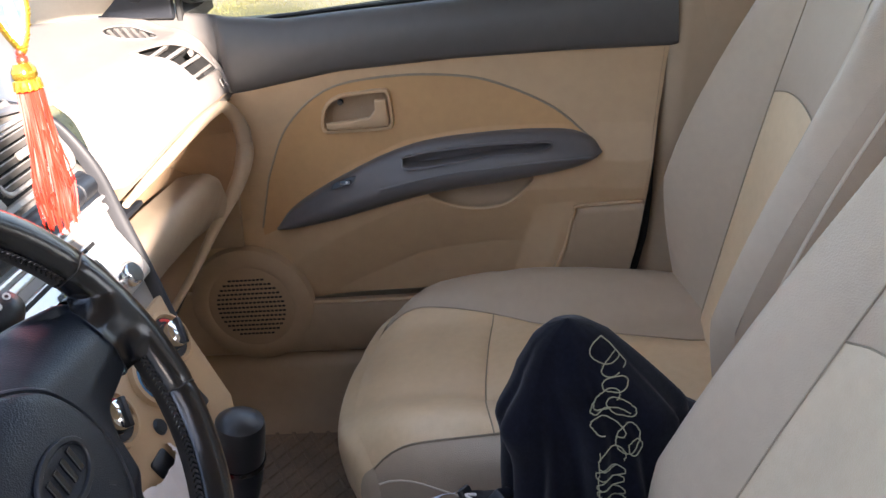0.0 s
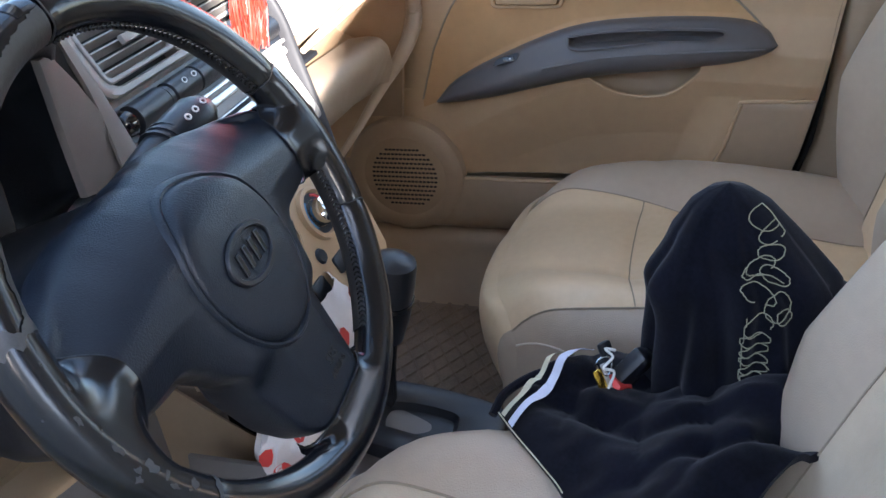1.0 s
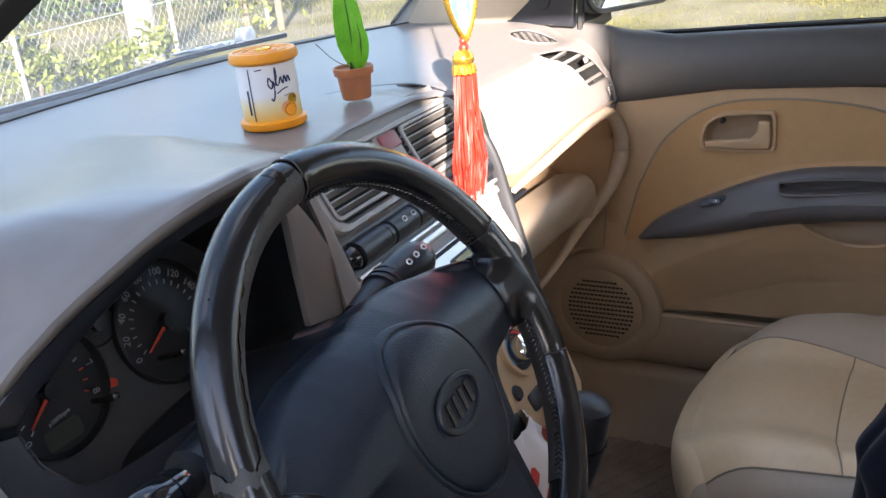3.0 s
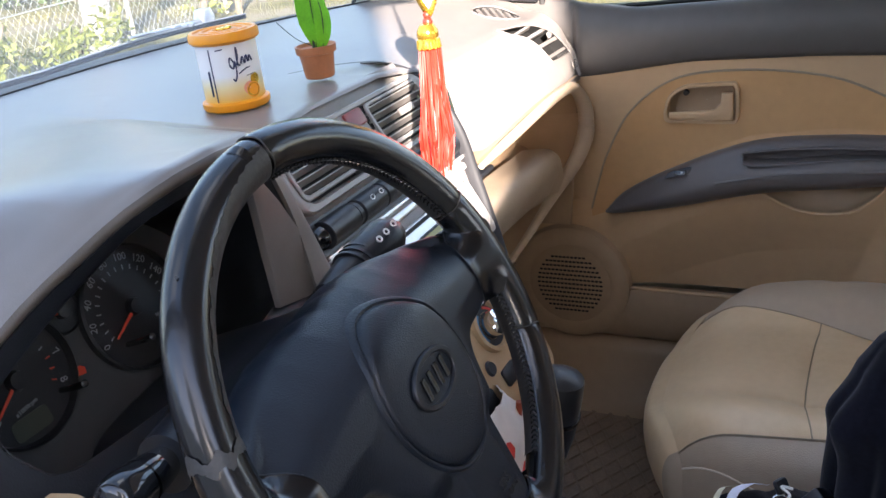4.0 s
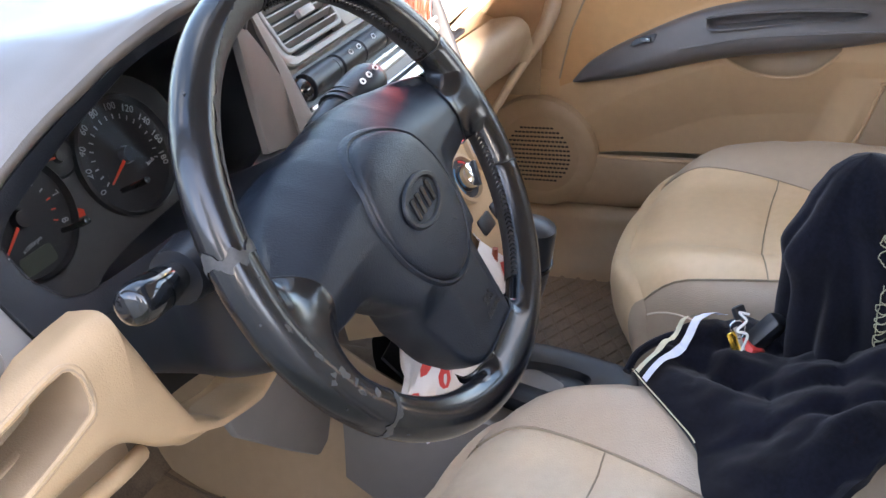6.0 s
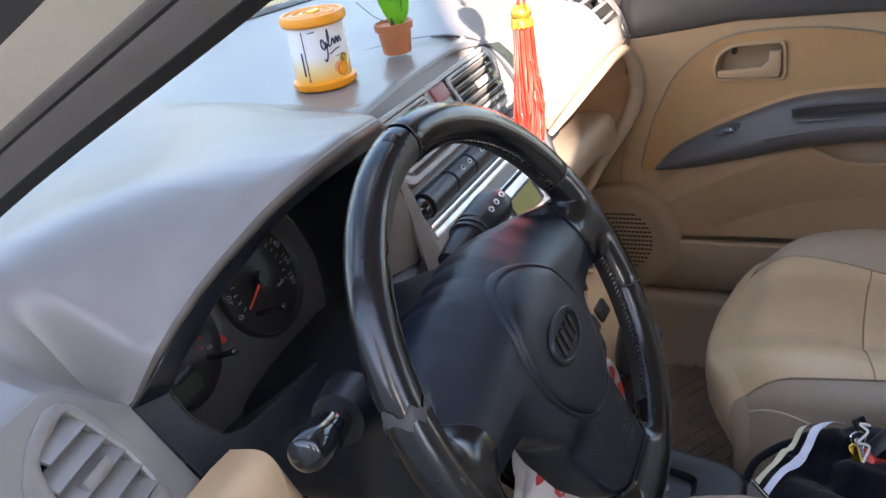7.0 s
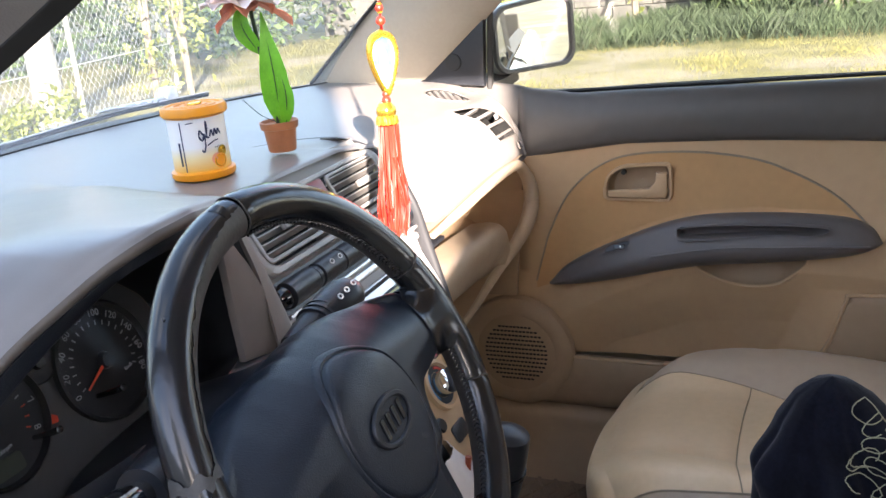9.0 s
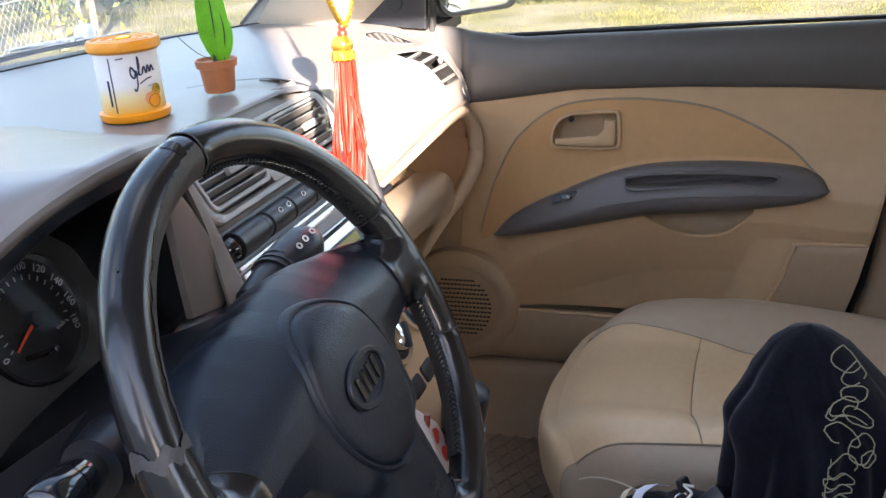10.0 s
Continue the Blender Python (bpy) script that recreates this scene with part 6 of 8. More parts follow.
def spoke_sleeve(turn_, r_in, tips, lo_in, hi_in, lo_out, hi_out, roll_lo, roll_hi, label):
    """Leather that lies on the end of a spoke and flares tangentially into the front of the rim."""
    ca, sa = math.cos(radians(turn_)), math.sin(radians(turn_))
    flip = -1 if ca < -0.5 else 1
    rows_ = [[] for _ in range(21)]
    for s_ in np.linspace(-1, 1, 36):
        h_ = (s_ + 1) / 2
        off = (lo_in + (hi_in - lo_in) * h_) * flip
        p = r_in + tips[1 if s_ > 0 else 0] * abs(s_) ** 2.2
        x, y = p * ca - off * sa, p * sa + off * ca
        a0 = np.array((x, y, max(hub_z(x, y), -0.016) - 0.002 * abs(s_) ** 8 + 0.0012))
        q = p + 0.004
        x, y = q * ca - off * sa, q * sa + off * ca
        go = np.array((x, y, max(hub_z(x, y), -0.016) - 0.002 * abs(s_) ** 8 + 0.0012)) - a0
        go /= np.linalg.norm(go)
        a_ = radians(turn_) + flip * (lo_out + (hi_out - lo_out) * h_) / WR
        roll_ = radians(96 + (roll_hi if s_ > 0 else roll_lo) * abs(s_) ** 2.2)
        rr = WT * 1.045
        b0 = np.array(((WR + rr * math.cos(roll_)) * math.cos(a_), (WR + rr * math.cos(roll_)) * math.sin(a_), 0.95 * rr * math.sin(roll_)))
        back = np.array((-math.sin(roll_) * math.cos(a_), -math.sin(roll_) * math.sin(a_), math.cos(roll_)))
        reach = np.linalg.norm(b0 - a0)
        c0, c1 = a0 + go * reach * 0.34, b0 + back * reach * 0.40 * (1 - 0.55 * s_ * s_)
        for k_, g_ in enumerate(np.linspace(0, 1, 21)):
            u_ = 1 - g_
            rows_[k_].append(a0 * u_ ** 3 + c0 * 3 * u_ * u_ * g_ + c1 * 3 * u_ * g_ * g_ + b0 * g_ ** 3)
    full = []
    for row_ in rows_:
        a_, b_ = row_[0], row_[-1]
        u_ = (b_ - a_) / np.linalg.norm(b_ - a_)
        full.append([a_ + u_ * 0.006 - (0, 0, 0.020), a_ - u_ * 0.0008 - (0, 0, 0.009), a_ - u_ * 0.0008 - (0, 0, 0.003)] + row_
                    + [b_ + u_ * 0.0008 - (0, 0, 0.003), b_ + u_ * 0.0008 - (0, 0, 0.009), b_ - u_ * 0.006 - (0, 0, 0.020)])
    wpart("spoke_sleeve", grid([[tuple(p) for p in r] for r in full]), M_RIM, None, label)
    wpart("seam", tube([tuple(p + np.array((0, 0, 0.0001))) for p in full[0][2:-2]], 0.0005, 6), M_BLACK, None, "raised seam at the spoke")


spoke_sleeve(0, 0.126, (0.006, 0.022), -0.034, 0.030, -0.040, 0.034, 30, 34, "glossy leather over the spoke root")
spoke_sleeve(180, 0.122, (0.014, 0.028), -0.040, 0.036, -0.074, 0.042, 50, 62, "glossy leather over the spoke root")
spoke_sleeve(-90, 0.1420, (0.0, 0.0), -0.046, 0.046, -0.066, 0.066, 45, 45, "glossy leather over the lower spoke root")


# oval horn pad with a double raised edge
def pad_outline(k, n=96):
    out_ = []
    for t in np.linspace(0, 2 * math.pi, n, endpoint=False):
        egg = 1 - 0.05 * max(0.0, -math.sin(t)) ** 2
        out_.append((0.002 + 0.0555 * k * egg * math.cos(t), -0.0195 + 0.0665 * k * math.sin(t)))
    return out_


rows = []
for k, h in ((1.02, -0.0015), (1.005, 0.0012), (0.985, 0.0026), (0.962, 0.0026), (0.946, 0.0010), (0.935, 0.0004), (0.922, 0.0018), (0.905, 0.0034), (0.87, 0.0042), (0.75, 0.0050), (0.5, 0.0058), (0.25, 0.0062), (0.02, 0.0063)):
    rows.append([(x, y, hub_z(x, y) + h) for x, y in pad_outline(k)])
wpart("horn_pad", grid(rows, closed_v=True), M_HUB, None, "oval grained horn pad")
em = Matrix.Translation((0.001, -0.0185, 0.0192)) @ Matrix.Rotation(radians(3), 4, "X")
emb = wpart("emblem", ring_frame(ellipse(0, 0, 0.0295, 0.0185, 56), ellipse(0, 0, 0.0245, 0.0140, 56), 0.0030, em), M_BLACK, None, "black oval emblem with plain bars")
wpart("emblem_field", slab(ellipse(0, 0, 0.0248, 0.0143, 40), 0.0004, em), M_HUB, emb)
for pts in [[(x - 0.0032, -0.0078), (x + 0.0010, -0.0078), (x + 0.0034, 0.0078), (x - 0.0010, 0.0078)] for x in (-0.0145, -0.005, 0.0045, 0.014)]:
    wpart("bar", slab(pts, 0.0024, em, 0.0004, 1), M_GLOSSBLACK, emb)
for txt, dy, size in (("SRS", 0.0, 0.0105), ("AIRBAG", -0.0095, 0.0070)):
    wpart("lettering", letters(txt, size, Matrix.Translation((0.010, -0.117 + dy, hub_z(0.010, -0.117 + dy) + 0.0004)), 0.0007), M_RIM_DULL, hub, "embossed lettering")
wpart("small_mark", slab(rounded(-0.003, 0.003, -0.0015, 0.0015, 0.0005), 0.0006, Matrix.Translation((0.024, -0.050, hub_z(0.024, -0.050) + 0.0052)) @ Matrix.Rotation(radians(-50), 4, "Z")), M_BLACK, None, "small embossed mark")

# ---- centre console and gear lever ----
console = thing("centre_console", "dark grey centre console with a glossy black gear gate", "console", (0.02, 0.0, 0.16))
NO = Matrix.Translation((-0.02, 0, -0.16))


def npart(name, bm, mat, parent=None, label=""):
    bm.transform(NO)
    return part(name, bm, mat, parent or console, label)


npart("body", loft([[(x, y, z) for x, z in ((-0.105, 0.10), (-0.10, zt - 0.02), (-0.08, zt), (0.042, zt), (0.058, zt - 0.02), (0.064, 0.10))] for y, zt in ((0.22, 0.24), (0.14, 0.235), (0.02, 0.215), (-0.08, 0.20), (-0.30, 0.19), (-0.60, 0.19))], 24, 16), M_DASH_LOW, label="grey console body")
gate_o = spline([(-0.06, 0.13), (-0.01, 0.142), (0.036, 0.13), (0.052, 0.06), (0.050, -0.02), (0.038, -0.066), (0.0, -0.075), (-0.05, -0.07), (-0.07, 0.0), (-0.06, 0.13)], 48)[:-1]
gm = plane_frame((0, 0, 0.212), (1, 0, 0), (0, 1, 0.12))
go_ = [(x, y) for x, y in gate_o]
gc_ = gate_o.mean(0)
npart("gear_gate", grid([[tuple(gm @ Vector((*(gc_ + (np.array(p) - gc_) * k), z))) for p in go_] for k, z in ((1.0, -0.010), (1.0, 0.010), (0.985, 0.016), (0.95, 0.0195), (0.86, 0.021), (0.60, 0.019), (0.42, 0.014), (0.36, 0.004), (0.02, 0.002))], closed_v=True), M_BLACK, label="glossy black gear gate")
lever = thing("gear_lever", "black automatic gear lever", "gear lever", (0.02, 0.07, 0.22))
VO = Matrix.Translation((-0.02, -0.07, -0.22))
for nm, bm, mat, lb in (("shaft", tube(spline([(0.022, 0.078, 0.20), (0.020, 0.068, 0.28), (0.018, 0.058, 0.34)], 10), (0.014, 0.011, 0.012), 14), M_GLOSSBLACK, "glossy shaft"),
                        ("grip", tube(spline([(0.018, 0.060, 0.325), (0.017, 0.053, 0.36), (0.015, 0.046, 0.40), (0.014, 0.040, 0.428), (0.014, 0.038, 0.436)], 14), (0.017, 0.023, 0.026, 0.026, 0.012), 18), M_BLACK, "black grip"),
                        ("grip_band", tube([(0.0165, 0.050, 0.377), (0.016, 0.049, 0.382)], 0.0262, 18), M_GLOSSBLACK, "")):
    bm.transform(VO)
    part(nm, bm, mat, lever, lb)
front_bin = thing("cup_tray", "dark tray with cup holders at the foot of the stack", "tray", (0, 0.14, 0.23))
bm = loft([[(-0.10, 0.20, 0.30), (0.0, 0.21, 0.30), (0.10, 0.20, 0.30)], [(-0.10, 0.15, 0.252), (0, 0.15, 0.25), (0.10, 0.15, 0.252)], [(-0.105, 0.11, 0.262), (0, 0.10, 0.262), (0.105, 0.11, 0.262)], [(-0.11, 0.10, 0.22), (0, 0.09, 0.22), (0.11, 0.10, 0.22)]], 12, 14, thick=0.004)
bm.transform(Matrix.Translation((0, -0.14, -0.23)))
part("body", bm, M_BLACK, front_bin)
bm = tube(spline([(-0.11, 0.105, 0.262), (-0.05, 0.094, 0.264), (0.04, 0.094, 0.264), (0.105, 0.11, 0.262)], 16), 0.004, 8)
bm.transform(Matrix.Translation((0, -0.14, -0.23)))
part("rim", bm, M_SILVER, front_bin, "silver rim")

# ---- floor mats ----
mat_p = thing("floor_mat", "brown rubber floor mat with raised diamond ribs in the passenger footwell", "floor mat", (0.33, 0.15, FLOOR_Z))
part("sheet", slab(rounded(-0.185, 0.225, -0.25, 0.24, 0.04), 0.006, Matrix.Identity(4), 0.002), M_MAT, mat_p)
ribs = []
for sgn in (1, -1):
    for k in range(-22, 23):
        c = k * 0.030
        pts = []
        for f in np.linspace(-0.4, 0.4, 60):
            x, y = f, sgn * f * 0.62 + c
            if -0.165 < x < 0.205 and -0.23 < y < 0.20:
                pts.append((x, y, 0.0065))
        if len(pts) > 3:
            ribs.append(tube([pts[0], pts[-1]], 0.0028, 5, 0.9))
part("rib", merge(*ribs), M_MAT, mat_p, "raised diamond ribs")
mat_p.children[-1]["kind"] = "stuff"
part("border", tube([(x, y, 0.006) for x, y in rounded(-0.18, 0.22, -0.245, 0.235, 0.04)], 0.004, 6, closed=True), M_MAT, mat_p)
mat_d = thing("floor_mat", "dark brown rubber floor mat in the driver's footwell", "floor mat", (-0.36, 0.15, FLOOR_Z))
def mat_z(y):
    return interp(y, [-0.15, 0.25, 0.35, 0.42, 0.49, 0.54, 0.62], [0.005, 0.008, 0.014, 0.022, 0.036, 0.062, 0.13])


part("sheet", grid([[(x, y - 0.15, mat_z(y) - 0.004 * (abs(x - 0.005) / 0.215) ** 12) for x in np.linspace(-0.21, 0.222, 24)] for y in np.linspace(-0.15, 0.62, 40)], thick=0.004), M_MAT, mat_d)
for pts in (((-0.20, 0.44), (-0.05, 0.40), (0.10, 0.405), (0.215, 0.46)), ((-0.20, 0.37), (-0.02, 0.335), (0.12, 0.33), (0.215, 0.36)), ((-0.20, 0.30), (0.0, 0.255), (0.215, 0.27)), ((-0.20, 0.20), (0.0, 0.15), (0.215, 0.16)), ((0.19, 0.60), (0.20, 0.40), (0.205, 0.20), (0.19, -0.10))):
    part("rib", tube([(x, y - 0.15, mat_z(y) + 0.0015) for x, y in spline(pts, 26)], 0.004, 6), M_CARPET, mat_d)
kick = part("trim", loft([[(-0.175, 0.62, 0.02), (-0.16, 0.35, 0.02), (-0.15, 0.10, 0.02), (-0.15, -0.1, 0.02)], [(-0.135, 0.62, 0.22), (-0.125, 0.35, 0.20), (-0.118, 0.10, 0.17), (-0.118, -0.1, 0.16)], [(-0.11, 0.62, 0.38), (-0.10, 0.35, 0.35), (-0.10, 0.18, 0.26), (-0.10, 0.0, 0.20)]], 16, 8, thick=0.004), M_BEIGE_DARK)
tagged(kick, "taupe plastic side of the centre tunnel", "panel", kind="structure")


# black sheet that supplies the shade above the driver's footwell
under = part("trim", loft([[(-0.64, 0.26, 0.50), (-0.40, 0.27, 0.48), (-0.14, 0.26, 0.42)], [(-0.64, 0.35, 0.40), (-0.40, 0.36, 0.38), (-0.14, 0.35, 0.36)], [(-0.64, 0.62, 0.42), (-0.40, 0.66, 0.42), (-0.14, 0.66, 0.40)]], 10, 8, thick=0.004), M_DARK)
tagged(under, "black sheet for the shade under the dashboard", "panel", kind="structure")


# ---- seats ----
def seat(cx, front, label, side, recline, tan, raised=0.0, back=0.0, bulge=0.0, sag=0.03, band_q=0.6):
    """side: +1 when the door is on its right."""
    s = thing("car_chair", label, "seat", (cx, front - 0.25, FLOOR_Z + raised), "front seats")

    def P(u, v, lift=0.0):
        """Cushion surface: u across (-1 to 1), v from the front (0) to the back (1); below the edge past |u| > 1."""
        wid = 0.232 * (0.86 + 0.14 * math.sin(min(1, v / 0.45) * math.pi / 2))
        au = min(abs(u), 1.0)
        hump = math.sin(math.pi * min(1, max(0, (abs(u) - 0.42) / 0.80)))
        top = 0.290 - FLOOR_Z - 0.012 * v + 0.040 * hump * math.sin(math.pi * min(1, max(0, 0.10 + 0.80 * v))) ** 0.7
        x = wid * u if abs(u) <= 1 else math.copysign(wid + 0.012 * math.sin(min(1, (abs(u) - 1) * 1.5) * math.pi), u)
        edge = max(0, abs(u) - 0.80) / 0.20
        z = top - 0.030 * min(1, edge) ** 2.5
        if abs(u) > 1:
            z -= (abs(u) - 1) * 0.34
        y = 0.25 - 0.50 * v - 0.055 * abs(min(au, 1)) ** 2.6 * (1 - v) ** 1.5
        f = max(0, 0.16 - v) / 0.16
        z -= 0.030 * f ** 2.2
        z += 0.007 * math.sin(min(1, max(0, v / 0.7)) * math.pi) * (1 - au ** 2)
        return (x, y, z + lift)

    def patch(name, g0, g1, v0, v1, mat, nu=12, nv=18, label=""):
        rows = []
        for i in range(nu):
            row = []
            for v in np.linspace(v0, v1, nv):
                u0, u1 = g0(v), g1(v)
                u = u0 + (u1 - u0) * i / (nu - 1)
                p = list(P(u, v))
                near = min(abs(u - q) for q in (Lf(v), Rf(v)))
                if abs(u1 - u0) > 0.9 or name == "cushion_insert":
                    near = min(near, abs(v - CROSS) * 2.2)
                p[2] -= 0.0045 * max(0, 1 - near / 0.10) ** 1.5
                row.append(p)
            rows.append(row)
        return part(name, grid(rows), mat, s, label)

    CROSS = 0.36 if side > 0 else 0.29

    def inner_edge(v):
        return max(0.20, 0.62 - 0.50 * max(0, v - 0.08))

    def Lf(v):
        return -inner_edge(v) if side < 0 else -0.95 + 0.16 * v

    def Rf(v):
        return inner_edge(v)
    patch("cushion_insert", Lf, Rf, 0.0, CROSS, tan, 24, 20, "tan leather cushion insert")
    patch("cushion_insert", Lf, Rf, CROSS, 1.0, tan, 24, 24, "tan leather cushion insert")
    patch("cushion_bolster", Rf, lambda v: 1.55, 0.0, 1.0, M_SEAT, 26, 30, "greige leather bolster")
    patch("cushion_bolster", lambda v: -1.55, Lf, 0.0, 1.0, M_SEAT, 26, 30, "greige leather bolster")
    edge_u = -0.95 * side
    for u0, u1, mat, lb in ((min(-1.55 * side, edge_u), max(-1.55 * side, edge_u), M_SEAT, "greige leather cushion corner"), (min(edge_u, 1.55 * side), max(edge_u, 1.55 * side), tan, "tan leather cushion front")):
        rows = []
        for u in np.linspace(u0, u1, 34):
            a = Vector(P(u, 0))
            d = 0.010 * (1 - min(1, abs(u)) ** 2)
            rows.append(spline([a, a + Vector((0, 0.014 + d, -0.014)), a + Vector((0, 0.020 + d, -0.05)), a + Vector((0, 0.008 + d, -0.11)), (a.x, a.y - 0.03, 0.09)], 12))
        part("cushion_front", grid(rows), mat, s, lb)
    part("piping", tube([P(Lf(v) if side > 0 else Rf(v), v, -0.002) for v in np.linspace(0.0, 0.98, 30)], 0.0008, 6), M_SEAM, s, "narrow piping")
    part("seam", tube([P(Lf(v), v, -0.0035) for v in np.linspace(0.0, 0.98, 30)], 0.0008, 6), M_SEAM, s)
    part("piping", tube([P(-side * (1.0 + 0.16 * (1 - math.exp(-3 * v))), v, 0.0) for v in np.linspace(0.0, 0.98, 30)], 0.0013, 6), M_PIPING, s, "pale piping")
    part("seam", tube([P(Rf(v), v, -0.0035) for v in np.linspace(0.0, 0.98, 30)], 0.0008, 6), M_SEAM, s)
    part("seam", tube([P(u, CROSS, -0.0035) for u in np.linspace(Lf(CROSS), Rf(CROSS), 24)], 0.0008, 6), M_SEAM, s)
    part("hinge_cover", box(side * 0.20, side * 0.232, -0.33, -0.22, 0.20, 0.27, 0.012, 2), M_BLACK, s, "black hinge cover")
    part("base", box(-0.19, 0.19, -0.24, 0.20, 0.0, 0.16, 0.02, 2), M_DARK, s)
    part("runner", box(-0.19, -0.16, -0.22, 0.24, 0.0, 0.035, 0.004), M_BLACK, s)
    part("runner", box(0.16, 0.19, -0.22, 0.24, 0.0, 0.035, 0.004), M_BLACK, s)
    part("side_shield", box(side * 0.205, side * 0.245, -0.30, 0.10, 0.06, 0.17, 0.012, 2), M_DASH_LOW, s, "grey plastic side shield")

    # backrest: w up (0-1), q across (-1 to 1)
    tan_r = math.tan(radians(recline))

    def B(q, w, lift=0.0):
        wid = 0.232 * (1 - 0.16 * max(0, (w - 0.45) / 0.55) ** 1.6)
        z = 0.27 - FLOOR_Z + 0.53 * w
        bol = max(0, (abs(q) - 0.52) / 0.48)
        y = back - 0.225 - tan_r * 0.53 * w - 0.012 * w * w
        y += 0.065 * math.sin(min(1, bol) * math.pi * 0.5) * (1 - 0.65 * w)
        y += bulge * min(1, bol) * math.sin(math.pi * min(1, w + 0.12)) - sag * min(1, bol) * max(0, 1 - w / 0.34)
        if abs(q) > 0.86:
            y -= 0.075 * ((abs(q) - 0.86) / 0.14) ** 1.6 * 0.5
        x = wid * min(1, abs(q)) * (1 if q > 0 else -1)
        if w > 0.9:
            y -= 0.05 * ((w - 0.9) / 0.1) ** 2
        return (x, y + lift, z)

    def bpatch(name, q0, q1, g0, g1, mat, nq=14, nw=22, label=""):
        """g0, g1: height limits as functions of q."""
        rows = []
        for q in np.linspace(q0, q1, nq):
            row = []
            for k in range(nw):
                w = g0(q) + (g1(q) - g0(q)) * k / (nw - 1)
                p = list(B(q, w))
                near = abs(abs(q) - band_q)
                if abs(q) < band_q:
                    near = min(near, abs(w - vtop(q)) * 2.2)
                p[1] -= 0.004 * max(0, 1 - near / 0.09) ** 1.5
                row.append(p)
            rows.append(row)
        return part(name, grid(rows), mat, s, label)

    def vtop(q):
        return 0.625 + 0.035 * (1 - (q / band_q) ** 2)
    zero, one = (lambda q: 0.0), (lambda q: 1.0)
    bpatch("backrest_insert", -band_q, band_q, zero, vtop, tan, 22, 24, "tan leather backrest insert")
    bpatch("backrest_top", -band_q, band_q, vtop, one, M_SEAT, 22, 18, "greige leather upper backrest")
    bpatch("backrest_bolster", band_q, 1.0, zero, one, M_SEAT, 14, 30, "greige leather backrest bolster")
    bpatch("backrest_bolster", -1.0, -band_q, zero, one, M_SEAT, 14, 30, "greige leather backrest bolster")
    part("seam", tube([B(-band_q, w, -0.003) for w in np.linspace(0, 1, 30)], 0.0008, 6), M_SEAM, s)
    part("seam", tube([B(band_q, w, -0.003) for w in np.linspace(0, 1, 30)], 0.0008, 6), M_SEAM, s)
    part("seam", tube([B(q, vtop(q), -0.003) for q in np.linspace(-band_q, band_q, 20)], 0.0008, 6), M_SEAM, s)
    edge = [B(-1, w) for w in np.linspace(0, 1, 16)] + [B(q, 1) for q in np.linspace(-0.9, 0.9, 14)] + [B(1, w) for w in np.linspace(1, 0, 16)]
    rows = [edge, [(x * 1.02, y - 0.03, z + 0.01) for x, y, z in edge], [(x * 1.0, y - 0.075, z + 0.006) for x, y, z in edge], [(x * 0.9, y - 0.10, z * 0.97) for x, y, z in edge], [(x * 0.1, y - 0.11, 0.3 + 0.4 * z) for x, y, z in edge]]
    part("backrest_shell", grid([spline([r[i] for r in rows], 12) for i in range(len(edge))]), M_SEAT, s, "greige backrest side and back")
    part("piping", tube([(x * 1.015, y - 0.026, z + 0.008) for x, y, z in edge], 0.0025, 6), M_PIPING, s, "pale piping")
    hy = B(0, 1)[1]
    part("headrest", loft([[(x, hy + dy - 0.25 * 0, 0.86 + dz) for x in (-0.13, -0.10, 0, 0.10, 0.13)] for dy, dz in ((-0.05, -0.07), (0.0, -0.06), (0.015, 0.03), (-0.02, 0.09), (-0.07, 0.07), (-0.08, -0.06))], 16, 20), M_SEAT, s, "greige headrest")
    for x in (-0.05, 0.05):
        part("headrest_post", tube([(x, hy - 0.03, 0.76), (x, hy - 0.03, 0.83)], 0.006, 8), M_CHROME, s)
    return s


seat(0.335, -0.005, "greige and tan leather passenger seat", 1, 14.3, M_SEAT_TAN, 0.0, 0.0, 0.05, 0.075, 0.47)
seat(-0.335, 0.055, "greige and tan leather driver's seat with perforated insert", -1, 24, M_SEAT_SKYLIT, 0.025, 0.09, 0.01, 0.085)

# ---- hooded top between the seats ----
hoodie = thing("hooded_top", "navy velour hooded top with cream embroidery heaped between the seats", "clothing", (-0.04, -0.31, 0.20))
HO = Matrix.Translation((0.04, 0.31, -0.20))


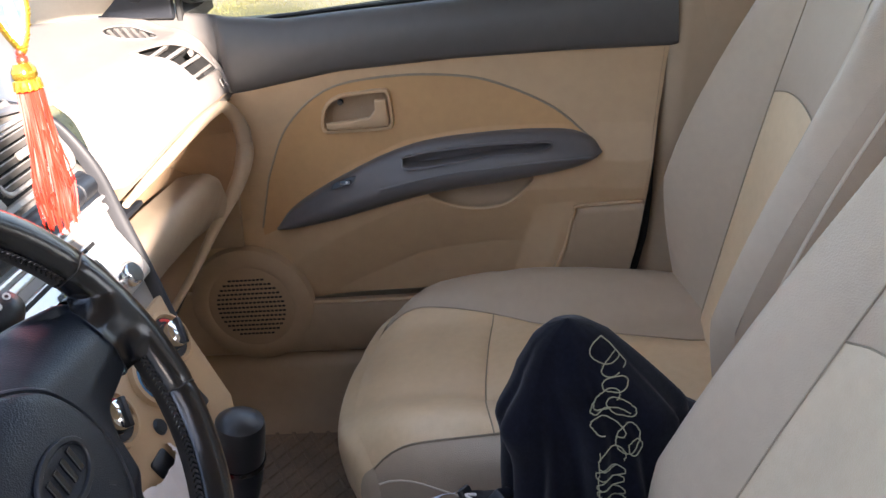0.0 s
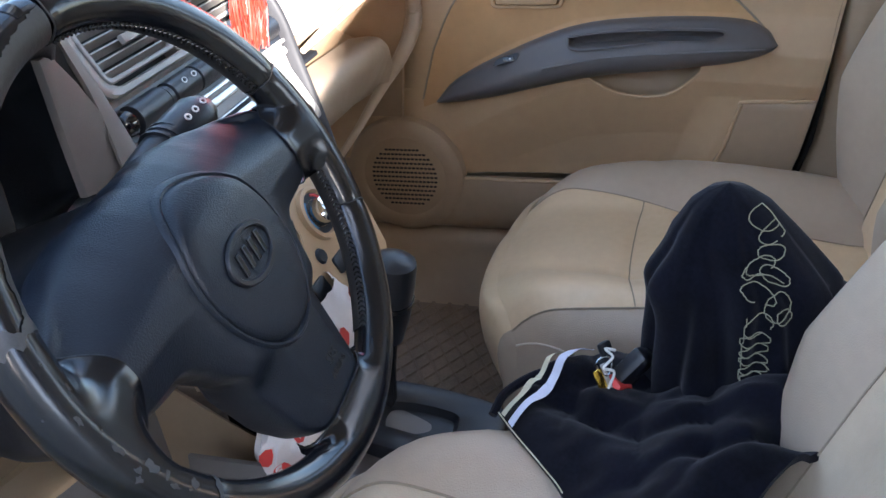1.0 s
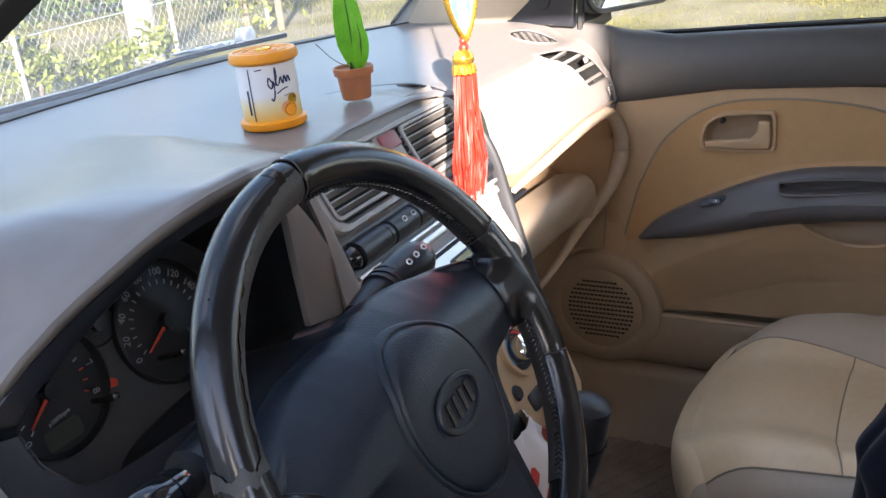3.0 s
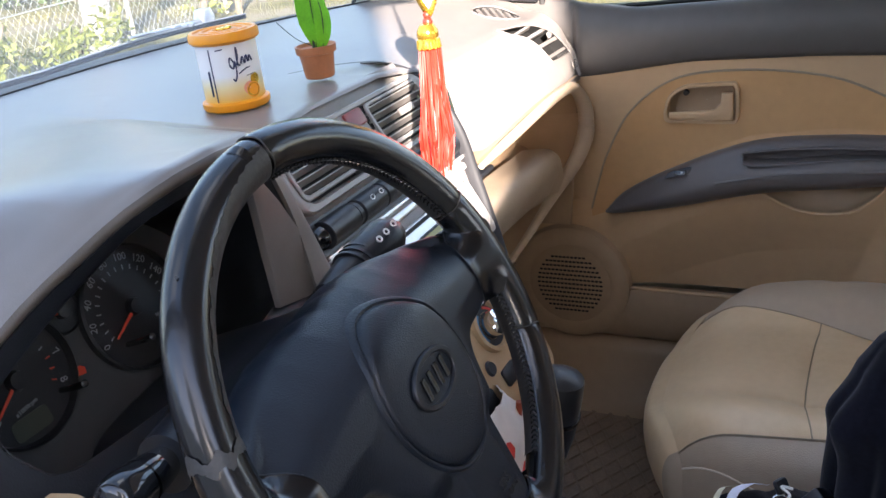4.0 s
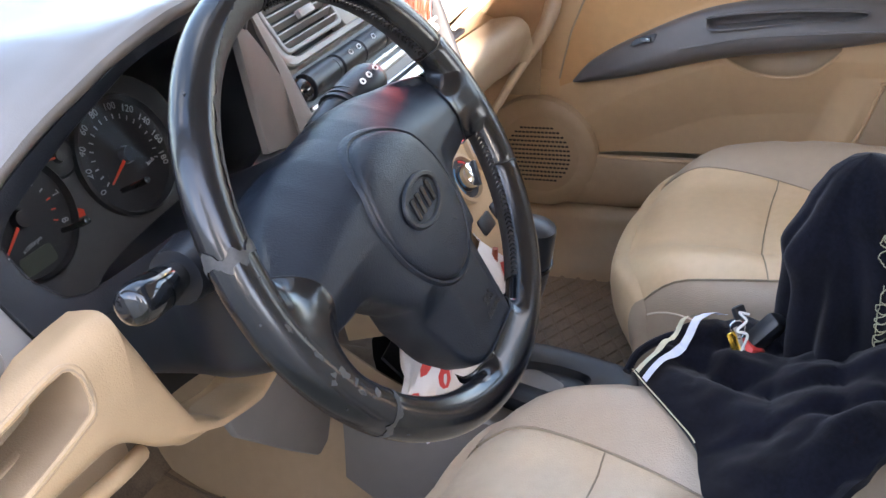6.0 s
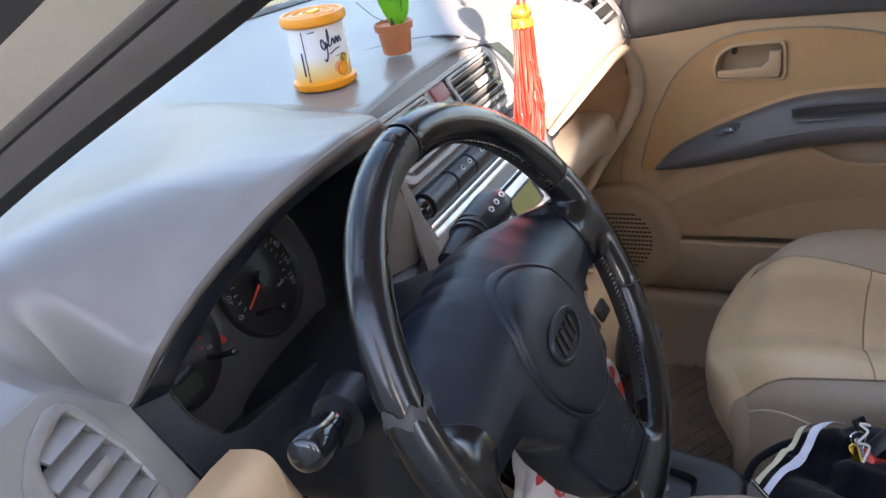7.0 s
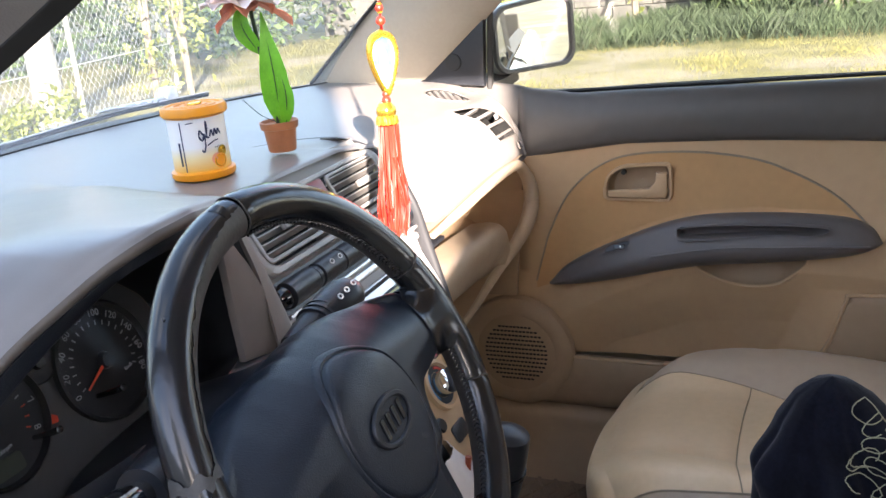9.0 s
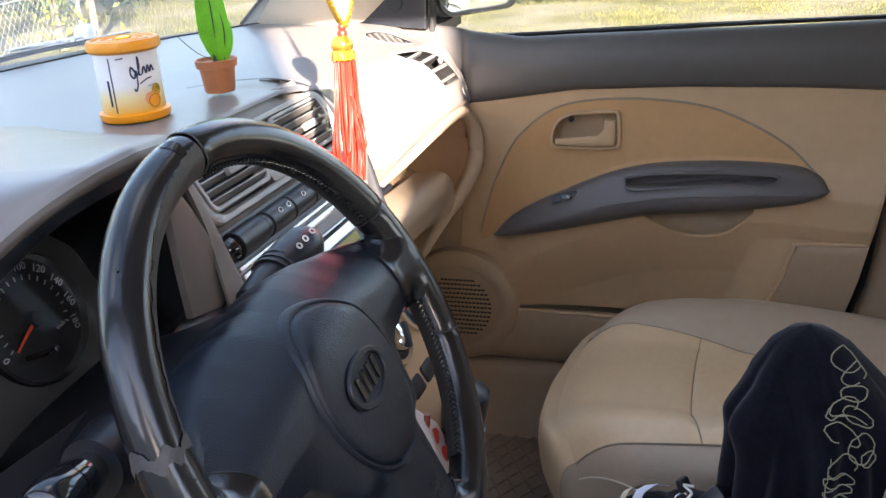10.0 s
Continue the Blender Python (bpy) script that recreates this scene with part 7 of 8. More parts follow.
def hoodie_p(a, w):
    """a: angle, w: height 0 to 1."""
    ry = interp(w, [0, 0.3, 0.55, 0.75, 0.88, 0.95, 0.985, 1.0], [0.112, 0.096, 0.088, 0.078, 0.052, 0.034, 0.018, 0.001])
    rx = interp(w, [0, 0.3, 0.55, 0.75, 0.88, 0.95, 0.985, 1.0], [0.085, 0.072, 0.066, 0.058, 0.044, 0.030, 0.016, 0.001])
    cy = interp(w, [0, 0.5, 0.75, 0.88, 1.0], [-0.325, -0.318, -0.316, -0.302, -0.297])
    cx = interp(w, [0, 0.5, 1.0], [-0.045, -0.045, -0.040])
    calm = 1 - w ** 3
    fold = 1 + calm * (0.06 * math.sin(5 * a + 2.2 * w + 0.6) + 0.035 * math.sin(11 * a - 3 * w) + 0.10 * noise.noise((1.6 * math.cos(a), 1.6 * math.sin(a), 3.0 * w)))
    for a0, lean, deep, wide in ((2.35, 0.5, 0.16, 0.10), (2.85, -0.35, 0.20, 0.12), (3.25, 0.30, 0.15, 0.09), (3.75, -0.3, 0.18, 0.12), (1.75, 0.4, 0.15, 0.10), (4.4, 0.2, 0.12, 0.12)):
        d = (a - a0 - lean * (w - 0.5)) / wide
        fold -= 1.5 * calm * deep * (math.exp(-d * d) if d < 0 else math.exp(-d * d * 0.22)) * min(1, 0.35 + w)
    fold += 0.24 * math.exp(-((w - 0.76) / 0.075) ** 2) * math.exp(-((a - 1.95) / 0.5) ** 2)
    z = 0.17 + 0.392 * w ** 0.9
    return np.array((cx + rx * fold * math.cos(a), cy + ry * fold * math.sin(a), z + 0.006 * (1 - w ** 4) * noise.noise((3 * math.cos(a), 3 * math.sin(a), 5 * w))))


rows = [[hoodie_p(a, w) for a in np.linspace(0, 2 * math.pi, 260, endpoint=False)] for w in np.linspace(0, 1, 60)]
bm = grid(rows, closed_v=True)
bm.transform(HO)
part("body", bm, M_VELOUR, hoodie, "navy velour body and hood")


def drape(pts, widths, name, mat, n=40, m=14, th=0.012, amp=0.010, seed=0.0):
    c = spline(pts, n)
    rows = []
    for i, p in enumerate(c):
        d = c[min(i + 1, n - 1)] - c[max(0, i - 1)]
        d /= np.linalg.norm(d)
        sx = np.cross(d, (0, 0, 1.0))
        sx /= np.linalg.norm(sx)
        up = np.cross(sx, d)
        w = interp(i / (n - 1), np.linspace(0, 1, len(widths)), widths)
        ring = []
        for a in np.linspace(0, 2 * math.pi, m * 2, endpoint=False):
            k = 1 + amp * 14 * noise.noise((3 * math.cos(a) + seed, 3 * math.sin(a), i * 0.16))
            ring.append(p + sx * w * math.cos(a) * k + up * w * 0.42 * math.sin(a) * k)
        rows.append(ring)
    bm = grid(rows, closed_v=True, caps=True)
    bm.transform(HO)
    return part(name, bm, mat, hoodie)


# cloth spread over the seat edge and the console
zip_line = spline([(-0.118, -0.100, 0.345), (-0.153, -0.122, 0.354), (-0.193, -0.154, 0.357), (-0.226, -0.179, 0.358), (-0.261, -0.188, 0.360), (-0.30, -0.205, 0.364), (-0.32, -0.27, 0.372)], 120)
far_line = spline([(-0.030, -0.165, 0.333), (-0.005, -0.20, 0.344), (0.02, -0.25, 0.332), (0.045, -0.31, 0.320), (0.04, -0.36, 0.34), (0.0, -0.42, 0.38), (-0.10, -0.45, 0.41)], 120)
rows = []
for i, (a_, b_) in enumerate(zip(zip_line, far_line)):
    row = []
    for k, f in enumerate(np.linspace(0, 1, 64)):
        p = a_ * (1 - f) + b_ * f
        e_ = math.sin(math.pi * f)
        p = p + np.array((0, 0, 0.036 * e_ + 0.018 * e_ * noise.noise((p[0] * 16 + 4, p[1] * 10, 0.5)) + 0.007 * e_ * noise.noise((p[0] * 30 + 5, p[1] * 22, 2.0)) + 0.004 * e_ * noise.noise((p[0] * 60, p[1] * 50, 9.0)) + 0.020 * e_ * (abs(noise.noise((p[0] * 11 + 2, p[1] * 17, 7.0))) ** 0.7 - 0.3) + 0.004 * e_ * math.sin(26 * (p[0] * 0.8 + p[1]) + 6 * noise.noise((p[0] * 9, p[1] * 9, 3)))))
        for c0, c1, dx, deep in ((0.05, 0.30, 0.010, 0.014), (0.13, -0.20, 0.012, 0.018), (0.20, 0.45, 0.009, 0.015), (0.27, -0.10, 0.012, 0.018), (0.33, 0.25, 0.010, 0.014)):
            d = (-p[0] + 0.04 * noise.noise((p[1] * 14, 3.0, c0 * 20)) - c0 - c1 * (p[1] + 0.27)) / dx
            p = p - np.array((0, 0, deep * e_ * (math.exp(-d * d) if d < 0 else math.exp(-d * d * 0.15))))
        row.append(p)
    rows.append(row)
bm = grid(rows, thick=0.006)
bm.transform(HO)
part("front_panel", bm, M_VELOUR, hoodie, "navy velour front panel lying over the seat edge")
drape([(-0.03, -0.33, 0.455), (-0.035, -0.37, 0.450), (-0.045, -0.42, 0.430), (-0.06, -0.47, 0.38)], (0.03, 0.04, 0.042, 0.035), "sleeve", M_VELOUR, seed=11.0)


def stripe(i0, i1, mat, label):
    bm = grid([[np.array(p) + (0, 0, 0.0078) for p in r[:50]] for r in rows[i0:i1]])
    bm.transform(HO)
    part("stripe", bm, mat, hoodie, label)


stripe(4, 10, M_STRIPE_C, "cream stripe")
stripe(14, 20, M_STRIPE_W, "pale blue stripe")
bm = tube(spline([(-0.030, -0.162, 0.345), (-0.062, -0.128, 0.356), (-0.094, -0.102, 0.354), (-0.118, -0.094, 0.345)], 20), 0.0045, 8)
bm.transform(HO)
part("waistband", bm, M_VELOUR, hoodie)
bm = tube(zip_line[:60] + np.array((0, 0, 0.004)), 0.0007, 6)
bm.transform(HO)
part("zip", bm, M_STRIPE_C, hoodie, "metal zip")
bm = tube(spline([(-0.128, -0.352, 0.320), (-0.134, -0.360, 0.30), (-0.140, -0.372, 0.26)], 14), 0.002, 6)
bm.transform(HO)
part("drawcord", bm, M_STRIPE_W, hoodie, "white drawcord")


def hoodie_at(y, z):
    """The point of the heap's outer side at that depth and height."""
    w = min(0.985, max(0.0, ((z - 0.17) / 0.392)) ** (1 / 0.9))
    best = min(np.linspace(math.pi * 0.62, math.pi * 1.38, 120), key=lambda a: abs(hoodie_p(a, w)[1] - y))
    p = hoodie_p(best, w)
    return p + np.array((-0.0016, -0.0004, 0.0004))


def stroke(pts, n=36):
    bm = tube([hoodie_at(-0.331 + v, 0.563 - u) for u, v in spline(pts, n)], 0.00055, 5)
    bm.transform(HO)
    part("embroidery", bm, M_THREAD, hoodie, "cream outline stitching")


def loop(cu, cv, du, dv, turn=0.0, cut=0.0):
    pts = []
    for t in np.linspace(0, 2 * math.pi * (1 - cut), 12):
        x, y = du * math.cos(t), dv * math.sin(t)
        pts.append((cu + x * math.cos(turn) - y * math.sin(turn), cv + x * math.sin(turn) + y * math.cos(turn)))
    stroke(pts)


for cu, cv, du, dv, tn, ct in ((0.010, 0.004, 0.008, 0.014, 0.3, 0.0), (0.020, -0.004, 0.007, 0.013, -0.3, 0.05), (0.034, -0.002, 0.006, 0.011, 0.1, 0.0), (0.044, 0.006, 0.007, 0.012, -0.4, 0.1), (0.052, -0.006, 0.006, 0.014, 0.5, 0.0),
                               (0.066, 0.006, 0.007, 0.016, 0.5, 0.1), (0.078, -0.010, 0.013, 0.010, 0.3, 0.0), (0.086, -0.016, 0.007, 0.006, 0.0, 0.0), (0.094, 0.004, 0.010, 0.012, -0.5, 0.1), (0.108, 0.006, 0.006, 0.013, 0.1, 0.0), (0.119, 0.006, 0.005, 0.012, -0.1, 0.0), (0.129, 0.006, 0.005, 0.012, 0.2, 0.1),
                               (0.139, 0.005, 0.005, 0.012, 0.0, 0.0), (0.150, 0.004, 0.006, 0.013, 0.3, 0.0), (0.162, 0.002, 0.006, 0.014, -0.3, 0.0)):
    loop(cu + 0.012, cv, du, dv, tn, ct)
stroke([(0.056, 0.018), (0.062, 0.020), (0.066, 0.014), (0.062, 0.004), (0.070, -0.014)])
stroke([(0.096, 0.014), (0.130, 0.0165), (0.170, 0.016), (0.190, 0.010)])
star = [(0.158 + 0.0068 * (1 if k % 2 else 0.45) * math.cos(k * math.pi / 5), -0.017 + 0.0068 * (1 if k % 2 else 0.45) * math.sin(k * math.pi / 5)) for k in range(11)]
bm = tube([hoodie_at(-0.331 + v, 0.563 - u) for u, v in star], 0.00055, 5)
bm.transform(HO)
part("embroidery", bm, M_THREAD, hoodie, "cream outline stitching")

# ---- belt buckle and keys ----
buckle = thing("belt_buckle", "black seat belt buckle with a red release button", "buckle", (-0.070, -0.205, 0.36))
part("body", box(-0.013, 0.013, -0.009, 0.009, -0.045, 0.045, 0.005), M_BLACK, buckle)
part("button", box(-0.0165, 0.0105, -0.0135, 0.006, -0.034, 0.010, 0.005), M_BAGRED, buckle, "red release button")
part("stalk", tube([(0, 0, -0.04), (0.004, -0.03, -0.12)], 0.010, 8, 0.5), M_RUBBER, buckle)
buckle.rotation_euler = (radians(28), radians(32), radians(-30))
keys = thing("bunch_of_keys", "bunch of keys with a pale cord and brass tag", "keys", (-0.078, -0.196, 0.385))
part("ring", tube([(0.009 * math.cos(a), 0.009 * math.sin(a), 0.002 * math.sin(2 * a)) for a in np.linspace(0, 2 * math.pi, 24, endpoint=False)], 0.0010, 6, closed=True), M_CHROME, keys)
part("key_head", box(-0.004, 0.010, 0.010, 0.024, 0.002, 0.009, 0.003), M_BLACK, keys)
part("key_blade", box(-0.006, -0.001, -0.040, 0.004, 0.0, 0.002, 0.0006), M_SILVER, keys)
part("brass_tag", box(-0.018, -0.008, -0.018, 0.002, 0.002, 0.005, 0.0015), M_GOLD, keys)
part("cord", tube(spline([(-0.010, -0.02, 0.004), (0.0, -0.006, 0.010), (-0.008, 0.002, 0.008), (0.004, 0.008, 0.011), (0.0, 0.018, 0.008), (0.010, 0.012, 0.010)], 40), 0.0014, 6), M_WHITE, keys, "pale cord")
keys.rotation_euler = (radians(62), 0, radians(-38))

# ---- printed plastic bag ----
bag = thing("plastic_bag", "crumpled thin white plastic bag with red strawberry print", "bag", (-0.07, 0.115, 0.315))


def bag_r(a, w):
    return 1 + 0.22 * noise.noise((1.8 * math.cos(a), 1.8 * math.sin(a), 2.6 * w)) + 0.12 * noise.noise((5 * math.cos(a), 5 * math.sin(a), 6 * w))


def bag_p(a, w):
    k = interp(w, [0, 0.15, 0.5, 0.8, 1], [0.03, 0.065, 0.072, 0.05, 0.02]) * bag_r(a, w)
    return (k * math.cos(a) * 1.6, k * math.sin(a) * 0.75 - 0.02 * w, -0.09 + 0.215 * w + 0.01 * math.sin(4 * a) * math.sin(math.pi * w))


part("body", grid([[bag_p(a, w) for a in np.linspace(0, 2 * math.pi, 60, endpoint=False)] for w in np.linspace(0, 1, 40)], closed_v=True), M_BAG, bag)
rng = random.Random(11)
for k in range(34):
    a0, w0 = rng.uniform(math.pi * 0.9, math.pi * 2.1), rng.uniform(0.05, 0.95)
    pts = []
    for e in range(8):
        t = 2 * math.pi * e / 8
        p = Vector(bag_p(a0 + 0.13 * math.cos(t), w0 + 0.055 * math.sin(t)))
        c = Vector((0, -0.02 * w0, p.z))
        pts.append(p + (p - c).normalized() * 0.0015)
    bm = bmesh.new()
    bm.faces.new([bm.verts.new(p) for p in pts])
    part("strawberry_print", bm, M_BAGRED, bag)
straw = part("straw", tube([(-0.040, 0.075, 0.375), (-0.036, 0.070, 0.425)], 0.0035, 10), material("red_brown_plastic", (0.30, 0.05, 0.02), 0.3))
tagged(straw, "red-brown plastic straw standing in the bag", "straw")

# ---- air freshener can ----
can = thing("air_freshener", "white and orange air freshener tub on the dash top", "air freshener", (-0.002, 0.386, 0.7355))
part("label", lathe([(0.0345, 0.008), (0.0350, 0.012), (0.0350, 0.078), (0.0345, 0.082)], 48), M_CAN, can, "white label fading to orange")
part("base_ring", lathe([(0, 0.0), (0.0375, 0.0), (0.0395, 0.003), (0.0395, 0.009), (0.0365, 0.011), (0.034, 0.011)], 48), M_ORANGE, can, "orange plastic base")
part("lid", lathe([(0.034, 0.079), (0.0375, 0.080), (0.0405, 0.083), (0.0405, 0.090), (0.0385, 0.0935), (0.0345, 0.0935), (0.0335, 0.0915), (0.0285, 0.0915), (0.0275, 0.0935), (0.0235, 0.0935), (0.0225, 0.0915), (0.0175, 0.0915), (0.0165, 0.0935), (0.0115, 0.0935), (0.0105, 0.0915), (0, 0.0915)], 48), M_ORANGE, can, "orange ribbed lid")
part("lid_tab", box(-0.006, 0.012, -0.005, 0.005, 0.0905, 0.0955, 0.0015), M_GOLD, can)


def on_can(pts, r=0.0354):
    return [(r * math.sin(a), -r * math.cos(a), z) for a, z in pts]


def can_curve(pts, r, mat, name, label="", n=30):
    part(name, tube(on_can(spline(pts, n)), r, 5), mat, can, label)


F0 = -0.84
M_NAVY = material("navy_print", (0.02, 0.03, 0.09), 0.5)
can_curve([(F0 + 0.10, 0.058), (F0 + 0.0, 0.064), (F0 - 0.04, 0.056), (F0 + 0.06, 0.051), (F0 + 0.13, 0.060), (F0 + 0.14, 0.045), (F0 + 0.06, 0.036), (F0 + 0.0, 0.039)], 0.0010, M_NAVY, "logo_stroke", "plain navy brush stroke")
can_curve([(F0 + 0.18, 0.054), (F0 + 0.26, 0.066), (F0 + 0.24, 0.075), (F0 + 0.22, 0.056), (F0 + 0.30, 0.054)], 0.0010, M_NAVY, "logo_stroke")
can_curve([(F0 + 0.32, 0.055), (F0 + 0.40, 0.063), (F0 + 0.46, 0.055), (F0 + 0.54, 0.064), (F0 + 0.60, 0.056), (F0 + 0.68, 0.063), (F0 + 0.76, 0.056)], 0.0010, M_NAVY, "logo_stroke")
can_curve([(F0 + 0.20, 0.044), (F0 + 0.45, 0.0485), (F0 + 0.62, 0.0495)], 0.0008, M_NAVY, "logo_stroke")
can_curve([(F0 - 0.42, 0.074), (F0 - 0.18, 0.075)], 0.0007, M_NAVY, "print_bar", n=4)
can_curve([(F0 + 0.45, 0.040), (F0 + 0.75, 0.041)], 0.0006, M_DASH, "print_bar", n=4)
can_curve([(F0 - 0.66, 0.012), (F0 - 0.66, 0.076)], 0.0007, M_NAVY, "label_edge", n=4)
can_curve([(F0 - 0.80, 0.02), (F0 - 0.80, 0.05)], 0.0012, M_NAVY, "print_bar", n=4)
for cu, cz, rr, mat in ((F0 + 0.62, 0.022, 0.0095, M_ORANGE), (F0 + 0.50, 0.025, 0.008, M_PETAL2), (F0 + 0.76, 0.034, 0.007, M_GOLD)):
    rows = [on_can([(cu + rr * k * math.cos(t) / 0.035, cz + rr * k * math.sin(t)) for t in np.linspace(0, 2 * math.pi, 20, endpoint=False)], 0.0352 + 0.0006 * (1 - k) + (0.0003 if mat is M_ORANGE else 0)) for k in (1, 0.5, 0.05)]
    part("fruit_print", grid(rows, closed_v=True), mat, can, "orange fruit print")
can_curve([(F0 + 0.62 + 0.0075 * math.cos(t) / 0.035, 0.022 + 0.0075 * math.sin(t)) for t in np.linspace(0, 2 * math.pi, 12)], 0.0006, M_GOLD, "fruit_print")

can.scale = (0.93, 0.93, 0.885)

# ---- potted silk flower ----
plant = thing("potted_flower", "artificial pink flower in a small terracotta pot on the dash", "potted flower", (0.113, 0.350, 0.738))
part("pot", lathe([(0, 0), (0.0165, 0), (0.0175, 0.002), (0.0205, 0.028), (0.0235, 0.029), (0.0245, 0.0375), (0.0225, 0.0380), (0.0205, 0.034), (0, 0.033)], 36), M_TERRA, plant, "terracotta pot with a rim")
stem = spline([(-0.002, 0, 0.03), (-0.004, 0.0, 0.07), (-0.006, 0.006, 0.11), (-0.009, 0.012, 0.185)], 18)
part("stem", tube(stem, 0.0026, 8), M_STEM, plant, "dark green stem")


def leaf(points, widths, fold, twist):
    c = spline(points, 22)
    rows = []
    for i, p in enumerate(c):
        f = i / 21
        w = interp(f, np.linspace(0, 1, len(widths)), widths)
        d = np.array((math.cos(twist), math.sin(twist), 0.0))
        nrm = np.array((math.sin(twist), -math.cos(twist), 0.0))
        rows.append([p + d * w * k + nrm * (fold * abs(k) * w + 0.0006 * math.sin(9 * f + 3 * k)) for k in (-1, -0.6, -0.25, 0, 0.25, 0.6, 1)])
    lf_ = part("leaf", grid(rows, thick=0.0006), M_LEAF, plant, "bright green silk leaf")
    part("midrib", tube([p + np.array((math.sin(twist), -math.cos(twist), 0)) * -0.0002 for p in c[:-2]], 0.0007, 5), M_STEM, lf_)


def spot(a, b, z):
    """a along the dash towards the driver's door, b into the cabin."""
    return (0.41 * a - 0.91 * b, -0.91 * a - 0.41 * b, z)


leaf([spot(0.002, 0.003, 0.034), spot(0.004, 0.008, 0.070), spot(0.003, 0.010, 0.115), spot(-0.002, 0.006, 0.170)], (0.003, 0.011, 0.0165, 0.0175, 0.016, 0.012, 0.006, 0.0008), 0.22, -1.15)
leaf([spot(0.010, 0.006, 0.034), spot(0.014, 0.010, 0.055), spot(0.015, 0.012, 0.080), spot(0.008, 0.010, 0.108)], (0.003, 0.008, 0.0095, 0.0085, 0.005, 0.0008), 0.2, -0.95)
leaf([spot(-0.005, 0.0, 0.118), spot(-0.016, 0.004, 0.132), spot(-0.026, 0.006, 0.155), spot(-0.026, 0.002, 0.182)], (0.003, 0.009, 0.0125, 0.010, 0.004), 0.3, -1.3)
part("thread", tube(spline([(-0.002, 0, 0.036), (-0.010, 0.018, 0.047), (-0.018, 0.036, 0.068)], 10), 0.0005, 5), M_STEM, plant)


def petal(a, tilt, length, width, mat, z):
    rows = []
    for f in np.linspace(0, 1, 9):
        w = width * math.sin(math.pi * min(0.97, 0.12 + 0.80 * f)) ** 0.7
        r = 0.006 + length * f * math.cos(tilt * (1 - 0.3 * f))
        h = z + length * f * math.sin(tilt) - 0.012 * f * f
        rows.append([(r * math.cos(a) - w * k * math.sin(a) - 0.012, r * math.sin(a) + w * k * math.cos(a) + 0.012, h + 0.006 * k * k + 0.002 * math.sin(9 * k + 7 * f + a)) for k in (-1, -0.5, 0, 0.5, 1)])
    part("petal", grid(rows, thick=0.0005), mat, plant)


for k in range(9):
    petal(k * 2 * math.pi / 9 + 0.2, 0.12, 0.050, 0.024, M_PETAL, 0.186)
for k in range(8):
    petal(k * 2 * math.pi / 8, 0.55, 0.042, 0.021, M_PETAL, 0.190)
for k in range(6):
    petal(k * 2 * math.pi / 6 + 0.3, 1.0, 0.036, 0.018, M_PETAL, 0.193)
for k in range(6):
    petal(k * 2 * math.pi / 6 + 0.5, -0.10, 0.028, 0.015, M_PETAL2, 0.184)
for a in (2.9, 5.0):
    petal(a, -0.40, 0.048, 0.006, M_PETAL2, 0.184)
part("flower_base", lathe([(0, 0.172), (0.007, 0.174), (0.011, 0.186), (0.003, 0.194), (0, 0.194)], 16, Matrix.Translation((-0.012, 0.012, 0))), M_PETAL2, plant)

# ---- hanging charm ----
charm = thing("hanging_charm", "gold framed charm with a red silk tassel hanging on a cord", "ornament", (-0.051, 0.117, 0.80))
part("cord", tube([(0.006, 0, 0.345), (0.010, 0, 0.20), (0.011, 0, 0.128), (0.010, 0, 0.088)], 0.0016, 6), M_TASSEL, charm, "red cord")
for z, r, mat in ((0.135, 0.004, M_TASSEL), (0.122, 0.0035, M_SILVER), (0.112, 0.004, M_TASSEL), (0.100, 0.0045, M_TASSEL), (0.024, 0.0045, M_TASSEL), (0.030, 0.0035, M_TASSEL)):
    bm = bmesh.new()
    bmesh.ops.create_uvsphere(bm, u_segments=12, v_segments=8, radius=r, matrix=Matrix.Translation((0.010 if z > 0.05 else 0.004, 0, z)))
    part("bead", bm, mat, charm)
part("gold_tube", tube([(0.0105, 0, 0.117), (0.011, 0, 0.107)], 0.0028, 10), M_GOLD, charm)
drop = [(0.0, 0.033), (0.011, 0.028), (0.0155, 0.016), (0.0150, 0.003), (0.010, -0.014), (0.004, -0.027), (0.0, -0.032), (-0.004, -0.027), (-0.010, -0.014), (-0.0150, 0.003), (-0.0155, 0.016), (-0.011, 0.028)]
do_ = spline(drop + [drop[0]], 48)[:-1]
cm = plane_frame((0.0065, 0, 0.0595), (0.80, -0.60, 0.02), (-0.02, 0, 1))
medal = part("frame", ring_frame(do_, do_ * 0.76, 0.005, cm), M_GOLD, charm, "beaded gold frame")
part("back_plate", slab(do_ * 0.98, 0.003, cm @ Matrix.Translation((0, 0, -0.003))), M_GOLD, charm)
part("picture", slab(do_ * 0.78, 0.001, cm @ Matrix.Translation((0, 0, 0.0005))), M_BLUEPIC, charm, "small blue picture of plain shapes")
part("picture_shape", slab(ellipse(0, -0.002, 0.0042, 0.017, 20), 0.0006, cm @ Matrix.Translation((0, 0, 0.0016))), M_STRIPE_C, charm)
part("picture_shape", slab(ellipse(0, -0.014, 0.006, 0.005, 16), 0.0005, cm @ Matrix.Translation((0, 0, 0.0017))), M_PETAL, charm)
for k in range(28):
    p = do_[int(k * 48 / 28)] * 0.90
    bm = bmesh.new()
    bmesh.ops.create_icosphere(bm, subdivisions=1, radius=0.0015, matrix=cm @ Matrix.Translation((p[0], p[1], 0.005)))
    part("gold_bead", bm, M_GOLD, medal)
